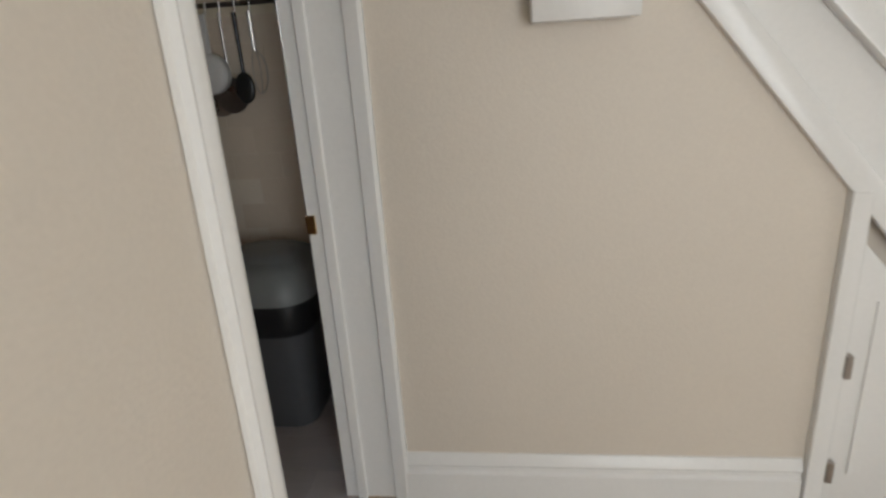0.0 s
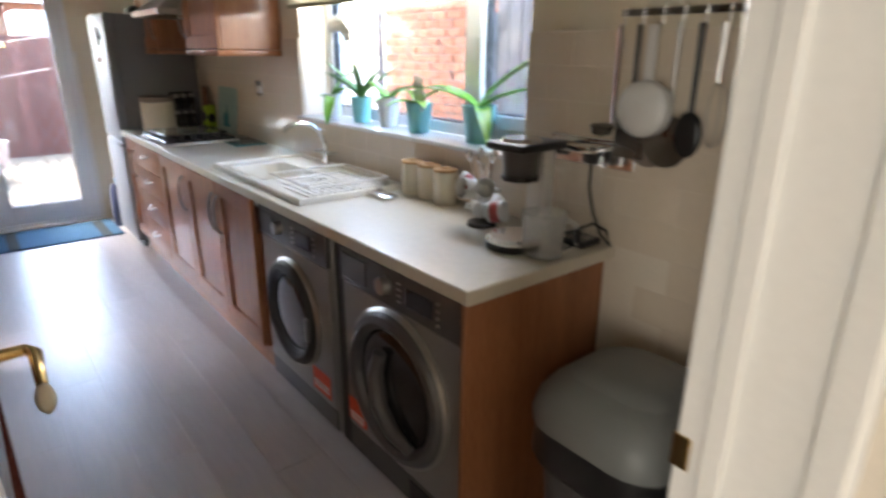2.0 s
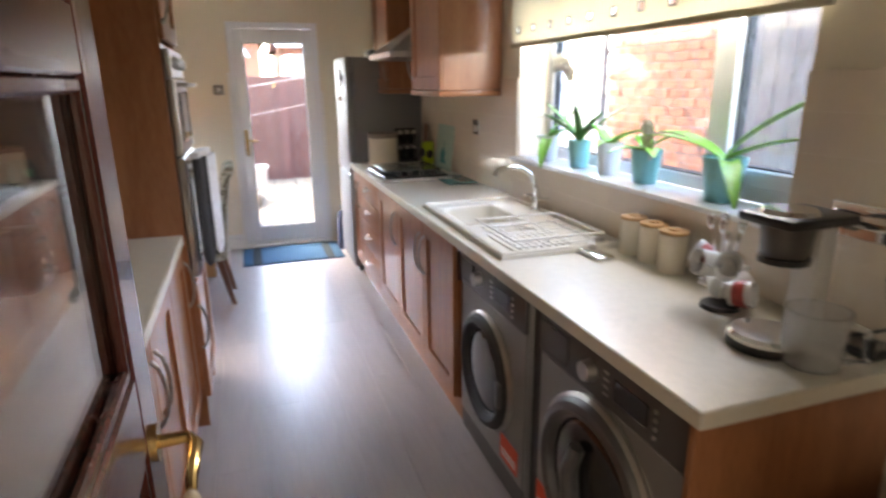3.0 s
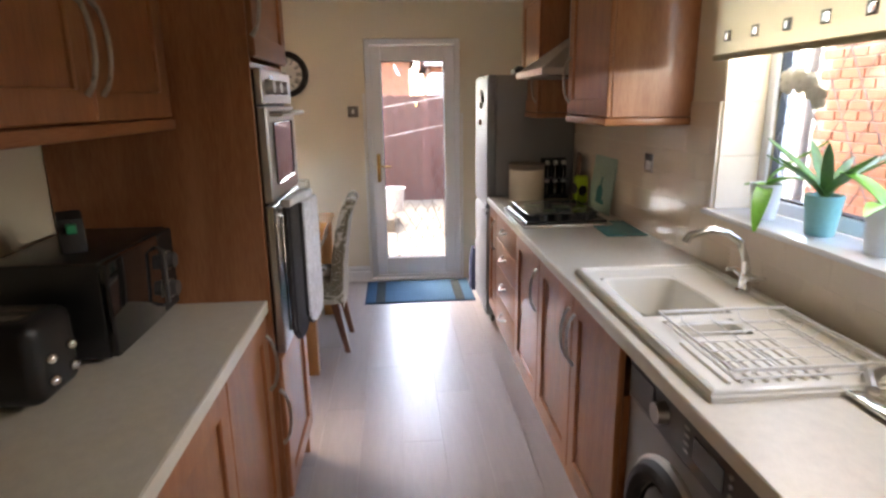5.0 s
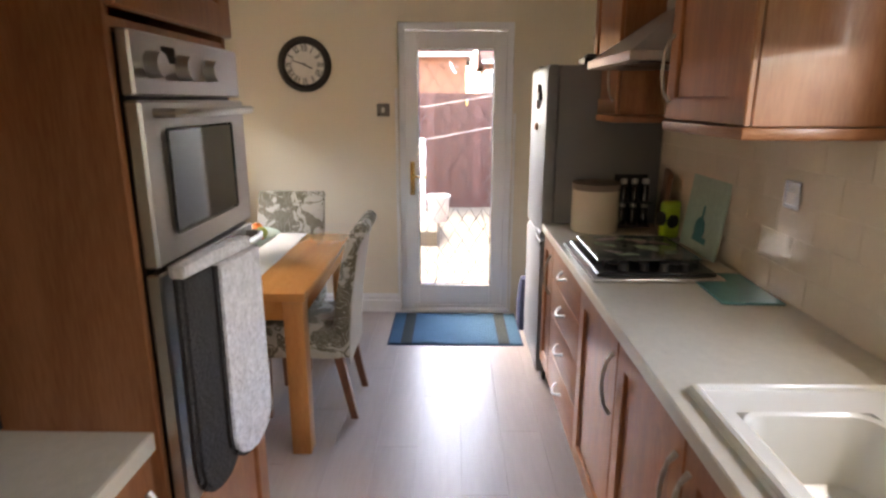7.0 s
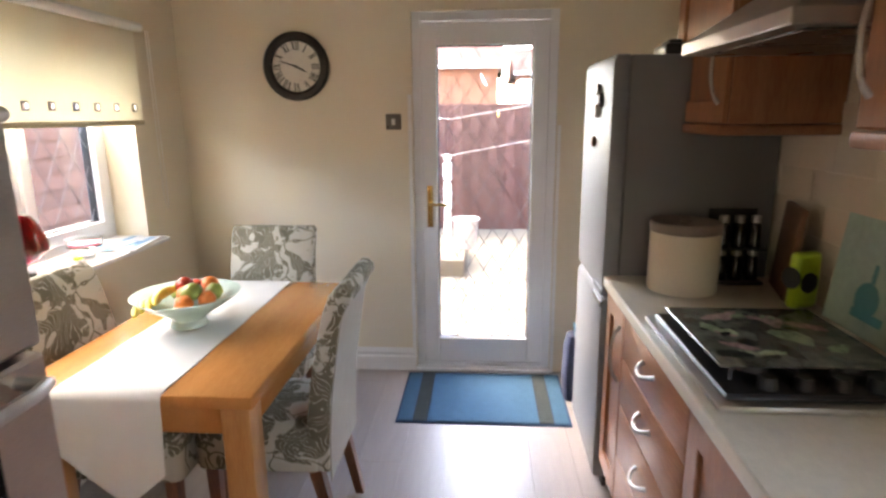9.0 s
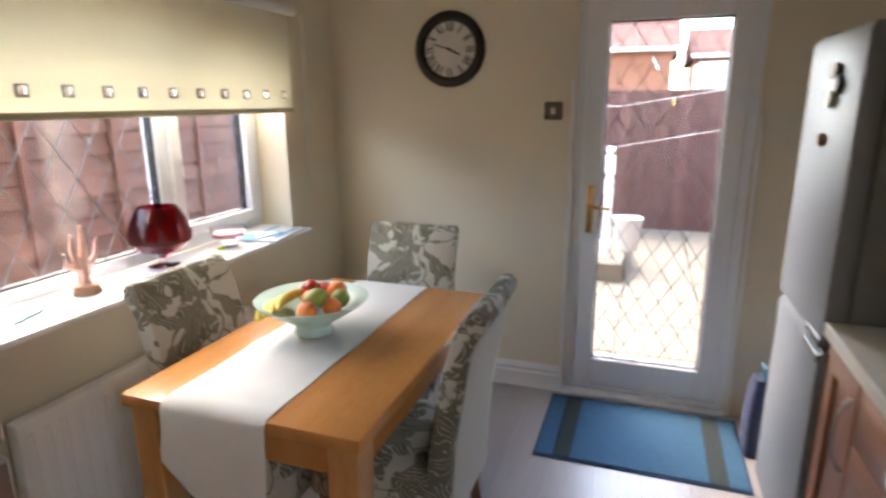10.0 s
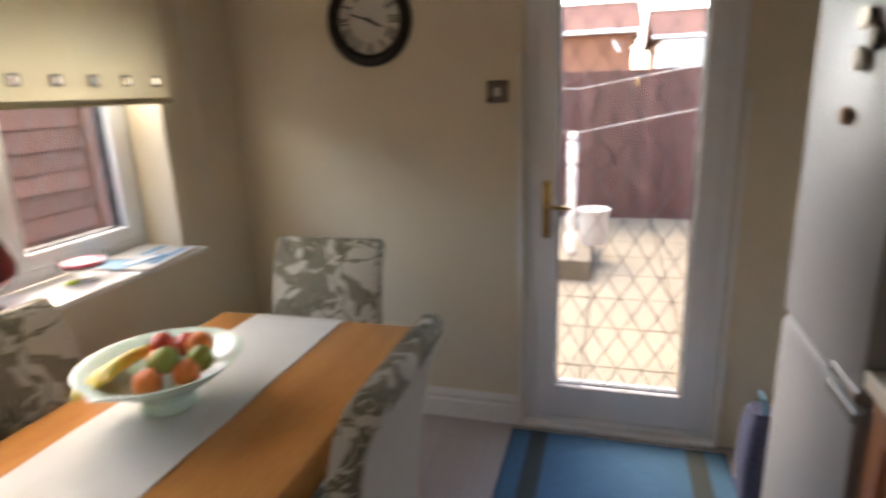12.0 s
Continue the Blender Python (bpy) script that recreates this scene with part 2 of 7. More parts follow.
M = dict(
    wall=mat("cream_wall_paint", (0.72, 0.64, 0.495), 0.55, vary=0.03, scale=1.5, fine=140, bump=0.05),
    hall_wall=mat("hall_wall_paint", (0.68, 0.615, 0.53), 0.5, vary=0.04, scale=1.2, fine=120, bump=0.06),
    ceiling=mat("ceiling_paint", (0.82, 0.80, 0.74), 0.7, vary=0.02, scale=2, fine=160, bump=0.05),
    white=mat("white_gloss_paint", (0.80, 0.79, 0.77), 0.25, vary=0.03, scale=3, fine=80, bump=0.02),
    upvc=mat("white_upvc", (0.80, 0.81, 0.83), 0.22, vary=0.02, scale=3, fine=90, bump=0.0),
    sill=mat("white_sill_board", (0.82, 0.82, 0.82), 0.18, vary=0.02, scale=3, fine=90, bump=0.0),
    tile=mat("cream_wall_tile", (0.72, 0.62, 0.50), 0.16, vary=0.03, scale=5, fine=50, bump=0.03, object_random=0.02),
    grout=mat("tile_grout", (0.74, 0.66, 0.55), 0.85, vary=0.06, scale=9, fine=120),
    plank=mat("laminate_plank", (0.385, 0.345, 0.335), 0.36, vary=0.085, scale=1.6, fine=11, bump=0.002, spec=0.6, stretch=(0.6, 6, 6), object_random=0.035),
    plank_gap=mat("plank_gap", (0.30, 0.265, 0.25), 0.8),
    hall_floor=wood("hall_oak_floor", (0.40, 0.30, 0.20), (0.52, 0.41, 0.29), 0.3, 0, 2.5),
    cherry=wood("cherry_cabinet_door", (0.265, 0.098, 0.039), (0.385, 0.162, 0.072), 0.38, 2, 2.0, 0.12, 0.05),
    cherry_x=wood("cherry_cabinet_rail", (0.265, 0.098, 0.039), (0.385, 0.162, 0.072), 0.38, 0, 2.0, 0.12, 0.05),
    cherry_in=wood("cherry_recessed_panel", (0.235, 0.085, 0.034), (0.365, 0.145, 0.062), 0.34, 2, 2.5, 0.2, 0.05),
    mahogany=wood("mahogany_door", (0.060, 0.017, 0.013), (0.095, 0.028, 0.021), 0.26, 2, 5, 0.3, 0.03),
    worktop=mat("beige_worktop", (0.60, 0.555, 0.47), 0.30, vary=0.10, scale=40, fine=260, bump=0.03),
    edge=mat("worktop_edge", (0.64, 0.58, 0.48), 0.35, vary=0.06, scale=40, fine=200),
    steel=mat("brushed_steel", (0.52, 0.50, 0.48), 0.34, 1.0, 0.08, 3, 90, 0.02, stretch=(1, 1, 6)),
    chrome=mat("chrome", (0.78, 0.78, 0.78), 0.10, 1.0, 0.03, 3, 60, 0.0),
    handle=mat("satin_nickel", (0.42, 0.385, 0.355), 0.44, 1.0, 0.05, 6, 80, 0.01),
    brass=mat("polished_brass", (0.70, 0.50, 0.22), 0.22, 1.0, 0.05, 6, 80, 0.01),
    silver=mat("graphite_appliance_paint", (0.29, 0.278, 0.27), 0.36, 0.4, 0.05, 3, 200, 0.02),
    graphite=mat("dark_graphite_panel", (0.105, 0.10, 0.102), 0.38, 0.3, 0.06, 3, 200, 0.02),
    black=mat("black_plastic", (0.012, 0.012, 0.013), 0.35, vary=0.15, scale=5, fine=150, bump=0.02),
    blackglass=mat("black_oven_glass", (0.012, 0.011, 0.011), 0.06, vary=0.1, scale=3, fine=60, bump=0.0, coat=0.5),
    rubber=mat("dark_rubber", (0.03, 0.03, 0.032), 0.6, vary=0.15, scale=9, fine=120),
    fridge=mat("silver_fridge_door", (0.27, 0.28, 0.295), 0.48, 0.25, 0.04, 3, 200, 0.02),
    fridge_side=mat("grey_fridge_side", (0.20, 0.20, 0.205), 0.42, 0.1, 0.05, 3, 260, 0.05),
    ceramic=mat("cream_sink_ceramic", (0.78, 0.75, 0.68), 0.14, vary=0.02, scale=4, fine=40, bump=0.0),
    cream=mat("cream_glaze", (0.74, 0.66, 0.52), 0.25, vary=0.04, scale=8, fine=80),
    taupe=mat("taupe_lid", (0.24, 0.19, 0.155), 0.5, vary=0.08, scale=8, fine=80),
    cork=wood("bamboo_lid", (0.42, 0.24, 0.10), (0.58, 0.36, 0.17), 0.5, 0, 6),
    teal=mat("aqua_pot_glaze", (0.22, 0.55, 0.56), 0.3, vary=0.08, scale=14, fine=80),
    pale=mat("white_pot_glaze", (0.70, 0.72, 0.74), 0.3, vary=0.05, scale=14, fine=80),
    leaf=mat("orchid_leaf", (0.15, 0.40, 0.04), 0.35, vary=0.3, scale=14, fine=60, bump=0.05),
    leaf_dark=mat("succulent_leaf", (0.06, 0.17, 0.035), 0.4, vary=0.3, scale=18, fine=70, bump=0.05),
    leaf_dry=mat("dry_root", (0.35, 0.28, 0.16), 0.8, vary=0.3, scale=18, fine=70),
    petal=mat("white_petal", (0.82, 0.82, 0.78), 0.5, vary=0.05, scale=20, fine=60),
    soil=mat("bark_compost", (0.06, 0.04, 0.025), 0.95, vary=0.4, scale=40, fine=160, bump=0.5),
    oak=wood("honey_oak", (0.43, 0.175, 0.048), (0.53, 0.235, 0.070), 0.22, 0, 1.6, 0.25, 0.04),
    oak_z=wood("honey_oak_leg", (0.42, 0.18, 0.055), (0.52, 0.25, 0.085), 0.32, 2, 2.6, 0.2, 0.04),
    leg=wood("chair_leg_wood", (0.13, 0.05, 0.025), (0.22, 0.095, 0.05), 0.4, 2, 3, 0.1),
    linen=mat("cream_linen", (0.64, 0.625, 0.57), 0.9, vary=0.05, scale=12, fine=420, bump=0.3, spec=0.1),
    floral=floral("floral_upholstery", (0.50, 0.47, 0.39), (0.165, 0.15, 0.105)),
    piping=mat("chair_back_cloth", (0.43, 0.41, 0.35), 0.9, vary=0.08, scale=20, fine=400, bump=0.2),
    matblue=mat("blue_mat_pile", (0.058, 0.135, 0.225), 0.95, vary=0.12, scale=30, fine=500, bump=0.5, spec=0.1),
    matgrey=mat("grey_mat_band", (0.055, 0.066, 0.068), 0.95, vary=0.15, scale=30, fine=500, bump=0.5, spec=0.1),
    matnavy=mat("navy_mat_edge", (0.02, 0.055, 0.13), 0.9, vary=0.1, scale=30, fine=400, bump=0.3),
    blind=cloth_through("cream_blind_cloth", (0.80, 0.76, 0.64), 0.38),
    blind_hem=mat("blind_hem", (0.52, 0.47, 0.33), 0.8, vary=0.05, scale=9, fine=200),
    clockface=mat("aged_clock_face", (0.66, 0.63, 0.56), 0.7, vary=0.08, scale=9, fine=60),
    clockrim=mat("dark_bronze_rim", (0.022, 0.017, 0.014), 0.45, 0.2, 0.2, 10, 80, 0.05),
    ink=mat("black_ink", (0.02, 0.018, 0.016), 0.7),
    glass=glassy("clear_pane"),
    doorglass=glassy("old_door_pane", gloss=0.03, fall=2.6),
    lead=mat("lead_strip", (0.20, 0.195, 0.19), 0.45, 0.4, 0.1, 20, 90),
    redglass=clear_solid("ruby_glass", (0.33, 0.003, 0.018), 0.03),
    pinkglass=clear_solid("pink_glass", (0.80, 0.38, 0.48), 0.05),
    clearglass=clear_solid("clear_glass", (0.96, 0.97, 0.97), 0.03),
    frosted=clear_solid("frosted_jug_plastic", (0.93, 0.94, 0.94), 0.22, share=0.8),
    peach=mat("peach_porcelain", (0.72, 0.45, 0.36), 0.25, vary=0.06, scale=14, fine=60),
    stonebase=mat("sandstone_base", (0.35, 0.20, 0.12), 0.7, vary=0.15, scale=20, fine=90),
    bowl=mat("celadon_bowl", (0.50, 0.62, 0.52), 0.18, vary=0.06, scale=9, fine=60),
    orange=mat("orange_peel", (0.78, 0.20, 0.03), 0.4, vary=0.12, scale=16, fine=260, bump=0.25),
    apple=mat("red_apple_skin", (0.58, 0.07, 0.04), 0.25, vary=0.3, scale=10, fine=80),
    banana=mat("banana_skin", (0.62, 0.50, 0.07), 0.45, vary=0.18, scale=12, fine=90),
    pear=mat("pear_skin", (0.30, 0.33, 0.06), 0.45, vary=0.2, scale=14, fine=160),
    lime=mat("lime_plastic", (0.42, 0.60, 0.03), 0.35, vary=0.06, scale=9, fine=80),
    boardwood=wood("chopping_board_wood", (0.14, 0.06, 0.03), (0.22, 0.10, 0.05), 0.5, 2, 3),
    boardglass=mat("printed_glass_board", (0.44, 0.58, 0.52), 0.12, vary=0.12, scale=6, fine=40, bump=0.0),
    boardteal=mat("teal_worktop_saver", (0.10, 0.30, 0.32), 0.12, vary=0.1, scale=8, fine=60, bump=0.0),
    glovewhite=mat("printed_quilt", (0.74, 0.74, 0.78), 0.9, vary=0.25, scale=30, fine=90, bump=0.4, spec=0.1),
    gloveblack=mat("dark_quilt_lining", (0.035, 0.033, 0.035), 0.8, vary=0.4, scale=24, fine=160, bump=0.4),
    label=mat("red_orange_label", (0.72, 0.09, 0.035), 0.5, vary=0.05, scale=9, fine=60),
    labelwhite=mat("white_label_text", (0.8, 0.78, 0.75), 0.6),
    bin=mat("grey_bin_plastic", (0.085, 0.087, 0.092), 0.45, vary=0.08, scale=7, fine=200, bump=0.06),
    binlid=mat("grey_bin_lid", (0.20, 0.208, 0.205), 0.42, vary=0.06, scale=7, fine=200, bump=0.06),
    whiteplastic=mat("white_plastic", (0.75, 0.74, 0.72), 0.35, vary=0.03, scale=9, fine=80, bump=0.0),
    darksteel=mat("ladle_steel", (0.22, 0.21, 0.20), 0.28, 1.0, 0.1, 8, 80),
    paper=mat("magazine_paper", (0.62, 0.60, 0.58), 0.5, vary=0.12, scale=30, fine=80),
    bluepaper=mat("blue_leaflet", (0.10, 0.28, 0.42), 0.4, vary=0.3, scale=30, fine=80),
    fence=wood("stained_fence_board", (0.085, 0.042, 0.036), (0.14, 0.073, 0.061), 0.85, 0, 3, 0.0, 0.2, 0.2),
    fence_z=wood("stained_fence_post", (0.095, 0.044, 0.036), (0.145, 0.070, 0.057), 0.85, 2, 3, 0.0, 0.15, 0.2),
    brick=mat("orange_brick", (0.27, 0.105, 0.06), 0.9, vary=0.25, scale=14, fine=90, bump=0.3, object_random=0.22),
    mortar=mat("mortar", (0.36, 0.32, 0.27), 0.95, vary=0.1, scale=14, fine=120, bump=0.3),
    roof=mat("clay_roof_tile", (0.20, 0.085, 0.06), 0.85, vary=0.25, scale=4, fine=60, bump=0.3),
    slab=mat("sandstone_slab", (0.15, 0.126, 0.088), 0.85, vary=0.15, scale=5, fine=90, bump=0.2, object_random=0.1),
    render_wall=mat("white_render", (0.45, 0.44, 0.42), 0.9, vary=0.06, scale=4, fine=120, bump=0.2),
    gate=mat("grey_gate_paint", (0.13, 0.13, 0.145), 0.6, vary=0.1, scale=5, fine=90, bump=0.1),
    ground=mat("garden_ground", (0.20, 0.17, 0.13), 0.95, vary=0.25, scale=2, fine=60, bump=0.3),
    rope=mat("washing_line", (0.62, 0.60, 0.55), 0.7),
    navyprint=mat("printed_bag_cloth", (0.05, 0.06, 0.12), 0.8, vary=0.5, scale=30, fine=90),
)


# ---- mesh helpers ----
def box(bm, x0, x1, y0, y1, z0, z1, bev=0.0, seg=1):
    r = bmesh.ops.create_cube(bm, size=1, matrix=Matrix.LocRotScale(((x0 + x1) / 2, (y0 + y1) / 2, (z0 + z1) / 2), None, (abs(x1 - x0), abs(y1 - y0), abs(z1 - z0))))
    if bev:
        bmesh.ops.bevel(bm, geom=list({e for v in r["verts"] for e in v.link_edges}), offset=bev, segments=seg, profile=0.5, affect="EDGES")
    return bm


def cyl(bm, x, y, z0, z1, r0, r1=None, seg=24, axis="z"):
    """A round bar or cone from z0 to z1 along an axis; x and y are its place across it."""
    h = z1 - z0
    mid = {"z": (x, y, (z0 + z1) / 2), "x": ((z0 + z1) / 2, x, y), "y": (x, (z0 + z1) / 2, y)}[axis]
    turn = {"z": Matrix(), "x": Matrix.Rotation(radians(90), 4, "Y"), "y": Matrix.Rotation(radians(-90), 4, "X")}[axis]
    bmesh.ops.create_cone(bm, cap_ends=True, segments=seg, radius1=r0, radius2=r0 if r1 is None else r1, depth=h, matrix=Matrix.Translation(mid) @ turn)
    return bm


def lathe(bm, profile, seg=28, x=0.0, y=0.0, sx=1.0, sy=1.0, twist=0.0, flute=0.0, n_flute=6, hoop=False):
    """Turns a profile of (radius, height) round a standing axis."""
    rings = []
    for k, (r, z) in enumerate(profile):
        ring = []
        for i in range(seg):
            a = 2 * math.pi * i / seg + twist * k
            rr = r * (1 + flute * math.cos(n_flute * (2 * math.pi * i / seg)))
            ring.append(bm.verts.new((x + rr * sx * math.cos(a), y + rr * sy * math.sin(a), z)))
        rings.append(ring)
    for a, b in zip(rings, rings[1:] + (rings[:1] if hoop else [])):
        for i in range(seg):
            bm.faces.new((a[i], a[(i + 1) % seg], b[(i + 1) % seg], b[i]))
    if hoop:
        return bm
    if profile[0][0] > 1e-4:
        bm.faces.new(rings[0][::-1])
    if profile[-1][0] > 1e-4:
        bm.faces.new(rings[-1])
    return bm


def tube(bm, pts, r, seg=8, closed=False):
    """A round wire along a line of points; r may be a list."""
    pts = [Vector(p) for p in pts]
    rings = []
    for i, p in enumerate(pts):
        a = pts[i - 1] if i or closed else p
        b = pts[(i + 1) % len(pts)] if i + 1 < len(pts) or closed else p
        d = (b - a).normalized()
        u = d.cross(Vector((0, 0, 1)) if abs(d.z) < 0.9 else Vector((1, 0, 0))).normalized()
        v = d.cross(u)
        rad = r[i] if isinstance(r, (list, tuple)) else r
        rings.append([bm.verts.new(p + rad * (math.cos(2 * math.pi * k / seg) * u + math.sin(2 * math.pi * k / seg) * v)) for k in range(seg)])
    for a, b in zip(rings, rings[1:] + (rings[:1] if closed else [])):
        for i in range(seg):
            bm.faces.new((a[i], a[(i + 1) % seg], b[(i + 1) % seg], b[i]))
    if not closed:
        bm.faces.new(rings[0][::-1]), bm.faces.new(rings[-1])
    return bm


def prism(bm, pts, lo, hi, axis="z", bev=0.0):
    """A flat outline pushed out along an axis (x: outline in y, z; y: in x, z; z: in x, y)."""
    put = {"z": lambda a, b, c: (a, b, c), "x": lambda a, b, c: (c, a, b), "y": lambda a, b, c: (a, c, b)}[axis]
    low, top = [bm.verts.new(put(a, b, lo)) for a, b in pts], [bm.verts.new(put(a, b, hi)) for a, b in pts]
    n = len(pts)
    faces = [bm.faces.new(low[::-1]), bm.faces.new(top)] + [bm.faces.new((low[i], low[(i + 1) % n], top[(i + 1) % n], top[i])) for i in range(n)]
    bmesh.ops.recalc_face_normals(bm, faces=faces)
    if bev:
        bmesh.ops.bevel(bm, geom=list({e for f in faces[:2] for e in f.edges}), offset=bev, segments=2, profile=0.5, affect="EDGES")
    return bm


def ball(bm, x, y, z, rx, ry=None, rz=None, seg=20):
    bmesh.ops.create_uvsphere(bm, u_segments=seg, v_segments=seg // 2 + 2, radius=1, matrix=Matrix.LocRotScale((x, y, z), None, (rx, ry or rx, rz or rx)))
    return bm


def mesh_of(name, bm, material, angle=35):
    bmesh.ops.recalc_face_normals(bm, faces=bm.faces[:])
    me = bpy.data.meshes.new(name)
    bm.to_mesh(me)
    bm.free()
    me.materials.append(material)
    me.shade_smooth()
    me.set_sharp_from_angle(angle=radians(angle))
    return me


def ring(bm, x0, x1, z0, z1, w, y0, y1, bev=0.004):
    """A mitred frame of width w in the xz plane, from y0 to y1, as one closed mesh with eased edges."""
    e = min(bev, w / 3, (y1 - y0) / 3)
    prof = [(e, y0), (w - e, y0), (w, y0 + e), (w, y1 - e), (w - e, y1), (e, y1), (0, y1 - e), (0, y0 + e)]
    loops = [[bm.verts.new((x, y, z)) for x, z in ((x0 + u, z0 + u), (x1 - u, z0 + u), (x1 - u, z1 - u), (x0 + u, z1 - u))] for u, y in prof]
    for i in range(8):
        p, q = loops[i], loops[(i + 1) % 8]
        for j in range(4):
            k = (j + 1) % 4
            bm.faces.new((p[j], p[k], q[k], q[j]))
    bmesh.ops.recalc_face_normals(bm, faces=bm.faces)
    return bm


def part(name, bm, material, parent, label="", angle=35):
    ob = new(name, mesh_of(name, bm, material, angle))
    ob.parent = parent
    return tagged(ob, label)


def thing(name, m, label, category, group="", kind=""):
    ob = new(name)
    ob.matrix_basis = m
    ob.empty_display_size = 0.1
    return tagged(ob, label, category, group, kind)


def solid(name, bm, material, label, category, m=None, kind="", group="", angle=35):
    """A thing that is one mesh."""
    ob = new(name, mesh_of(name, bm, material, angle))
    if m is not None:
        ob.matrix_basis = m
    return tagged(ob, label, category, group, kind)


B = bmesh.new
AT = Matrix.Translation


# ---- the shell: x runs from the garden door (0) to the hall, y to the window over the sink ----
YR, YK, YD, XH, XH2, CEIL = 1.46, -0.84, -1.31, 5.63, 5.785, 2.33
OPEN0, OPEN1, HALLY = -0.062, 0.682, 0.68


def wall(name, material, *boxes, label="plain painted wall"):
    bm = B()
    for b in boxes:
        box(bm, *b)
    return solid(name, bm, material, label, "wall", kind="structure")


KW = (2.88, 4.57, 1.11, 2.14)   # kitchen window: x0, x1, z0, z1
DW = (0.48, 2.066, 0.895, 1.93)   # dining window
wall("wall_east", M["wall"], (-0.25, 0, YD - 0.3, 0, 0, CEIL), (-0.25, 0, 0.79, YR + 0.28, 0, CEIL), (-0.25, 0, 0, 0.79, 2.05, CEIL), label="cream painted wall beside the garden door")
wall("wall_south", M["wall"], (0, KW[0], YR, YR + 0.28, 0, CEIL), (KW[1], XH, YR, YR + 0.28, 0, CEIL), (KW[0], KW[1], YR, YR + 0.28, 0, KW[2]), (KW[0], KW[1], YR, YR + 0.28, KW[3], CEIL), label="cream painted wall above pale tiles")
wall("wall_north", M["wall"], (0, DW[0], YD - 0.28, YD, 0, CEIL), (DW[1], 2.72, YD - 0.28, YD, 0, CEIL), (DW[0], DW[1], YD - 0.28, YD, 0, DW[2]), (DW[0], DW[1], YD - 0.28, YD, DW[3], CEIL), label="cream painted wall round the dining window")
wall("wall_recess", M["wall"], (2.60, 2.72, YD, YK - 0.002, 0, CEIL), label="short cream wall return beside the oven housing")
wall("wall_cabinets", M["wall"], (2.60, XH, YK - 0.12, YK, 0, CEIL), label="cream painted wall behind the cabinets")
wall("wall_hall", M["hall_wall"], (XH, XH2, -2.6, OPEN0 - 0.03, 0, CEIL), (XH, XH2, OPEN1 + 0.03, YR + 0.28, 0, CEIL), (XH, XH2, OPEN0 - 0.03, OPEN1 + 0.03, 2.03, CEIL), label="beige painted wall between hall and kitchen")
wall("wall_stairs", M["hall_wall"], (XH2 + 0.05, 7.00, HALLY, HALLY + 0.1, 0, CEIL), label="beige painted wall under the stairs")
# last two boxes are unseen backs that keep the sky out behind the lamps
wall("wall_hall_far", M["hall_wall"], (7.00, 9.4, HALLY + 0.04, HALLY + 0.14, 0, CEIL), (9.3, 9.4, -2.6, -1.6, 0, CEIL), (9.3, 9.4, -0.3, HALLY, 0, CEIL), (9.3, 9.4, -1.6, -0.3, 2.1, CEIL), (XH2, 6.75, -2.7, -2.6, 0, CEIL), (7.65, 9.4, -2.7, -2.6, 0, CEIL), (6.75, 7.65, -2.7, -2.6, 2.02, CEIL), (6.6, 7.8, -2.76, -2.701, 0, CEIL), (9.401, 9.46, -1.7, -0.2, 0, CEIL), label="beige painted hall wall")
for nm, b in (("ceiling_kitchen", (-0.25, XH + 0.07, YD - 0.28, YR + 0.28, CEIL, CEIL + 0.15)), ("ceiling_hall", (XH + 0.07, 9.4, -2.7, YR + 0.28, CEIL, CEIL + 0.15))):
    solid(nm, box(B(), *b), M["ceiling"], "flat white painted ceiling", "ceiling", kind="structure")
# unseen block added above the rooms to cut sky light on the neighbour's wall
solid("upper_storey", box(box(B(), -0.25, 5.70, YD - 0.28, YR + 0.28, CEIL + 0.151, 5.1), 5.70, 9.4, -2.7, YR + 0.28, CEIL + 0.151, 5.1), M["brick"], "unseen brick upper storey added above the kitchen to cut sky light", "wall", kind="structure")
floor = solid("floor", box(B(), -0.02, XH + 0.06, YD, YR, -0.12, -0.008), M["plank_gap"], "grey-brown wood laminate plank floor", "floor", kind="structure")
solid("floor_hall", box(B(), XH + 0.06, 9.4, -2.6, HALLY + 0.3, -0.12, 0), M["hall_floor"], "light oak hall floor", "floor", kind="structure")


def skirting(name, x0, x1, y0, y1, axis, tall=1.0):
    """A moulded white board: a flat face and a rounded step on top."""
    prof = [(0, 0), (0.018, 0), (0.018, 0.086), (0.009, 0.093), (0.009, 0.104), (0.017, 0.111), (0.015, 0.120), (0.006, 0.133), (0.004, 0.14), (0, 0.14)]
    prof = [(a, b * tall) for a, b in prof]
    bm = B()
    if axis == "x":
        s = 1 if y1 > y0 else -1
        prism(bm, [(y0 + s * a, b) for a, b in prof], x0, x1, "x")
    else:
        s = 1 if x1 > x0 else -1
        prism(bm, [(x0 + s * a, b) for a, b in prof], y0, y1, "y")
    return solid(name, bm, M["white"], "white moulded skirting board", "skirting", kind="structure")


skirting("baseboard_east", 0, 0.02, YD, -0.012, "y")
skirting("baseboard_north", 0.02, 2.60, YD, YD + 0.02, "x")
skirting("baseboard_hall", XH2 + 0.03, 6.995, HALLY, HALLY - 0.02, "x", 1.3)

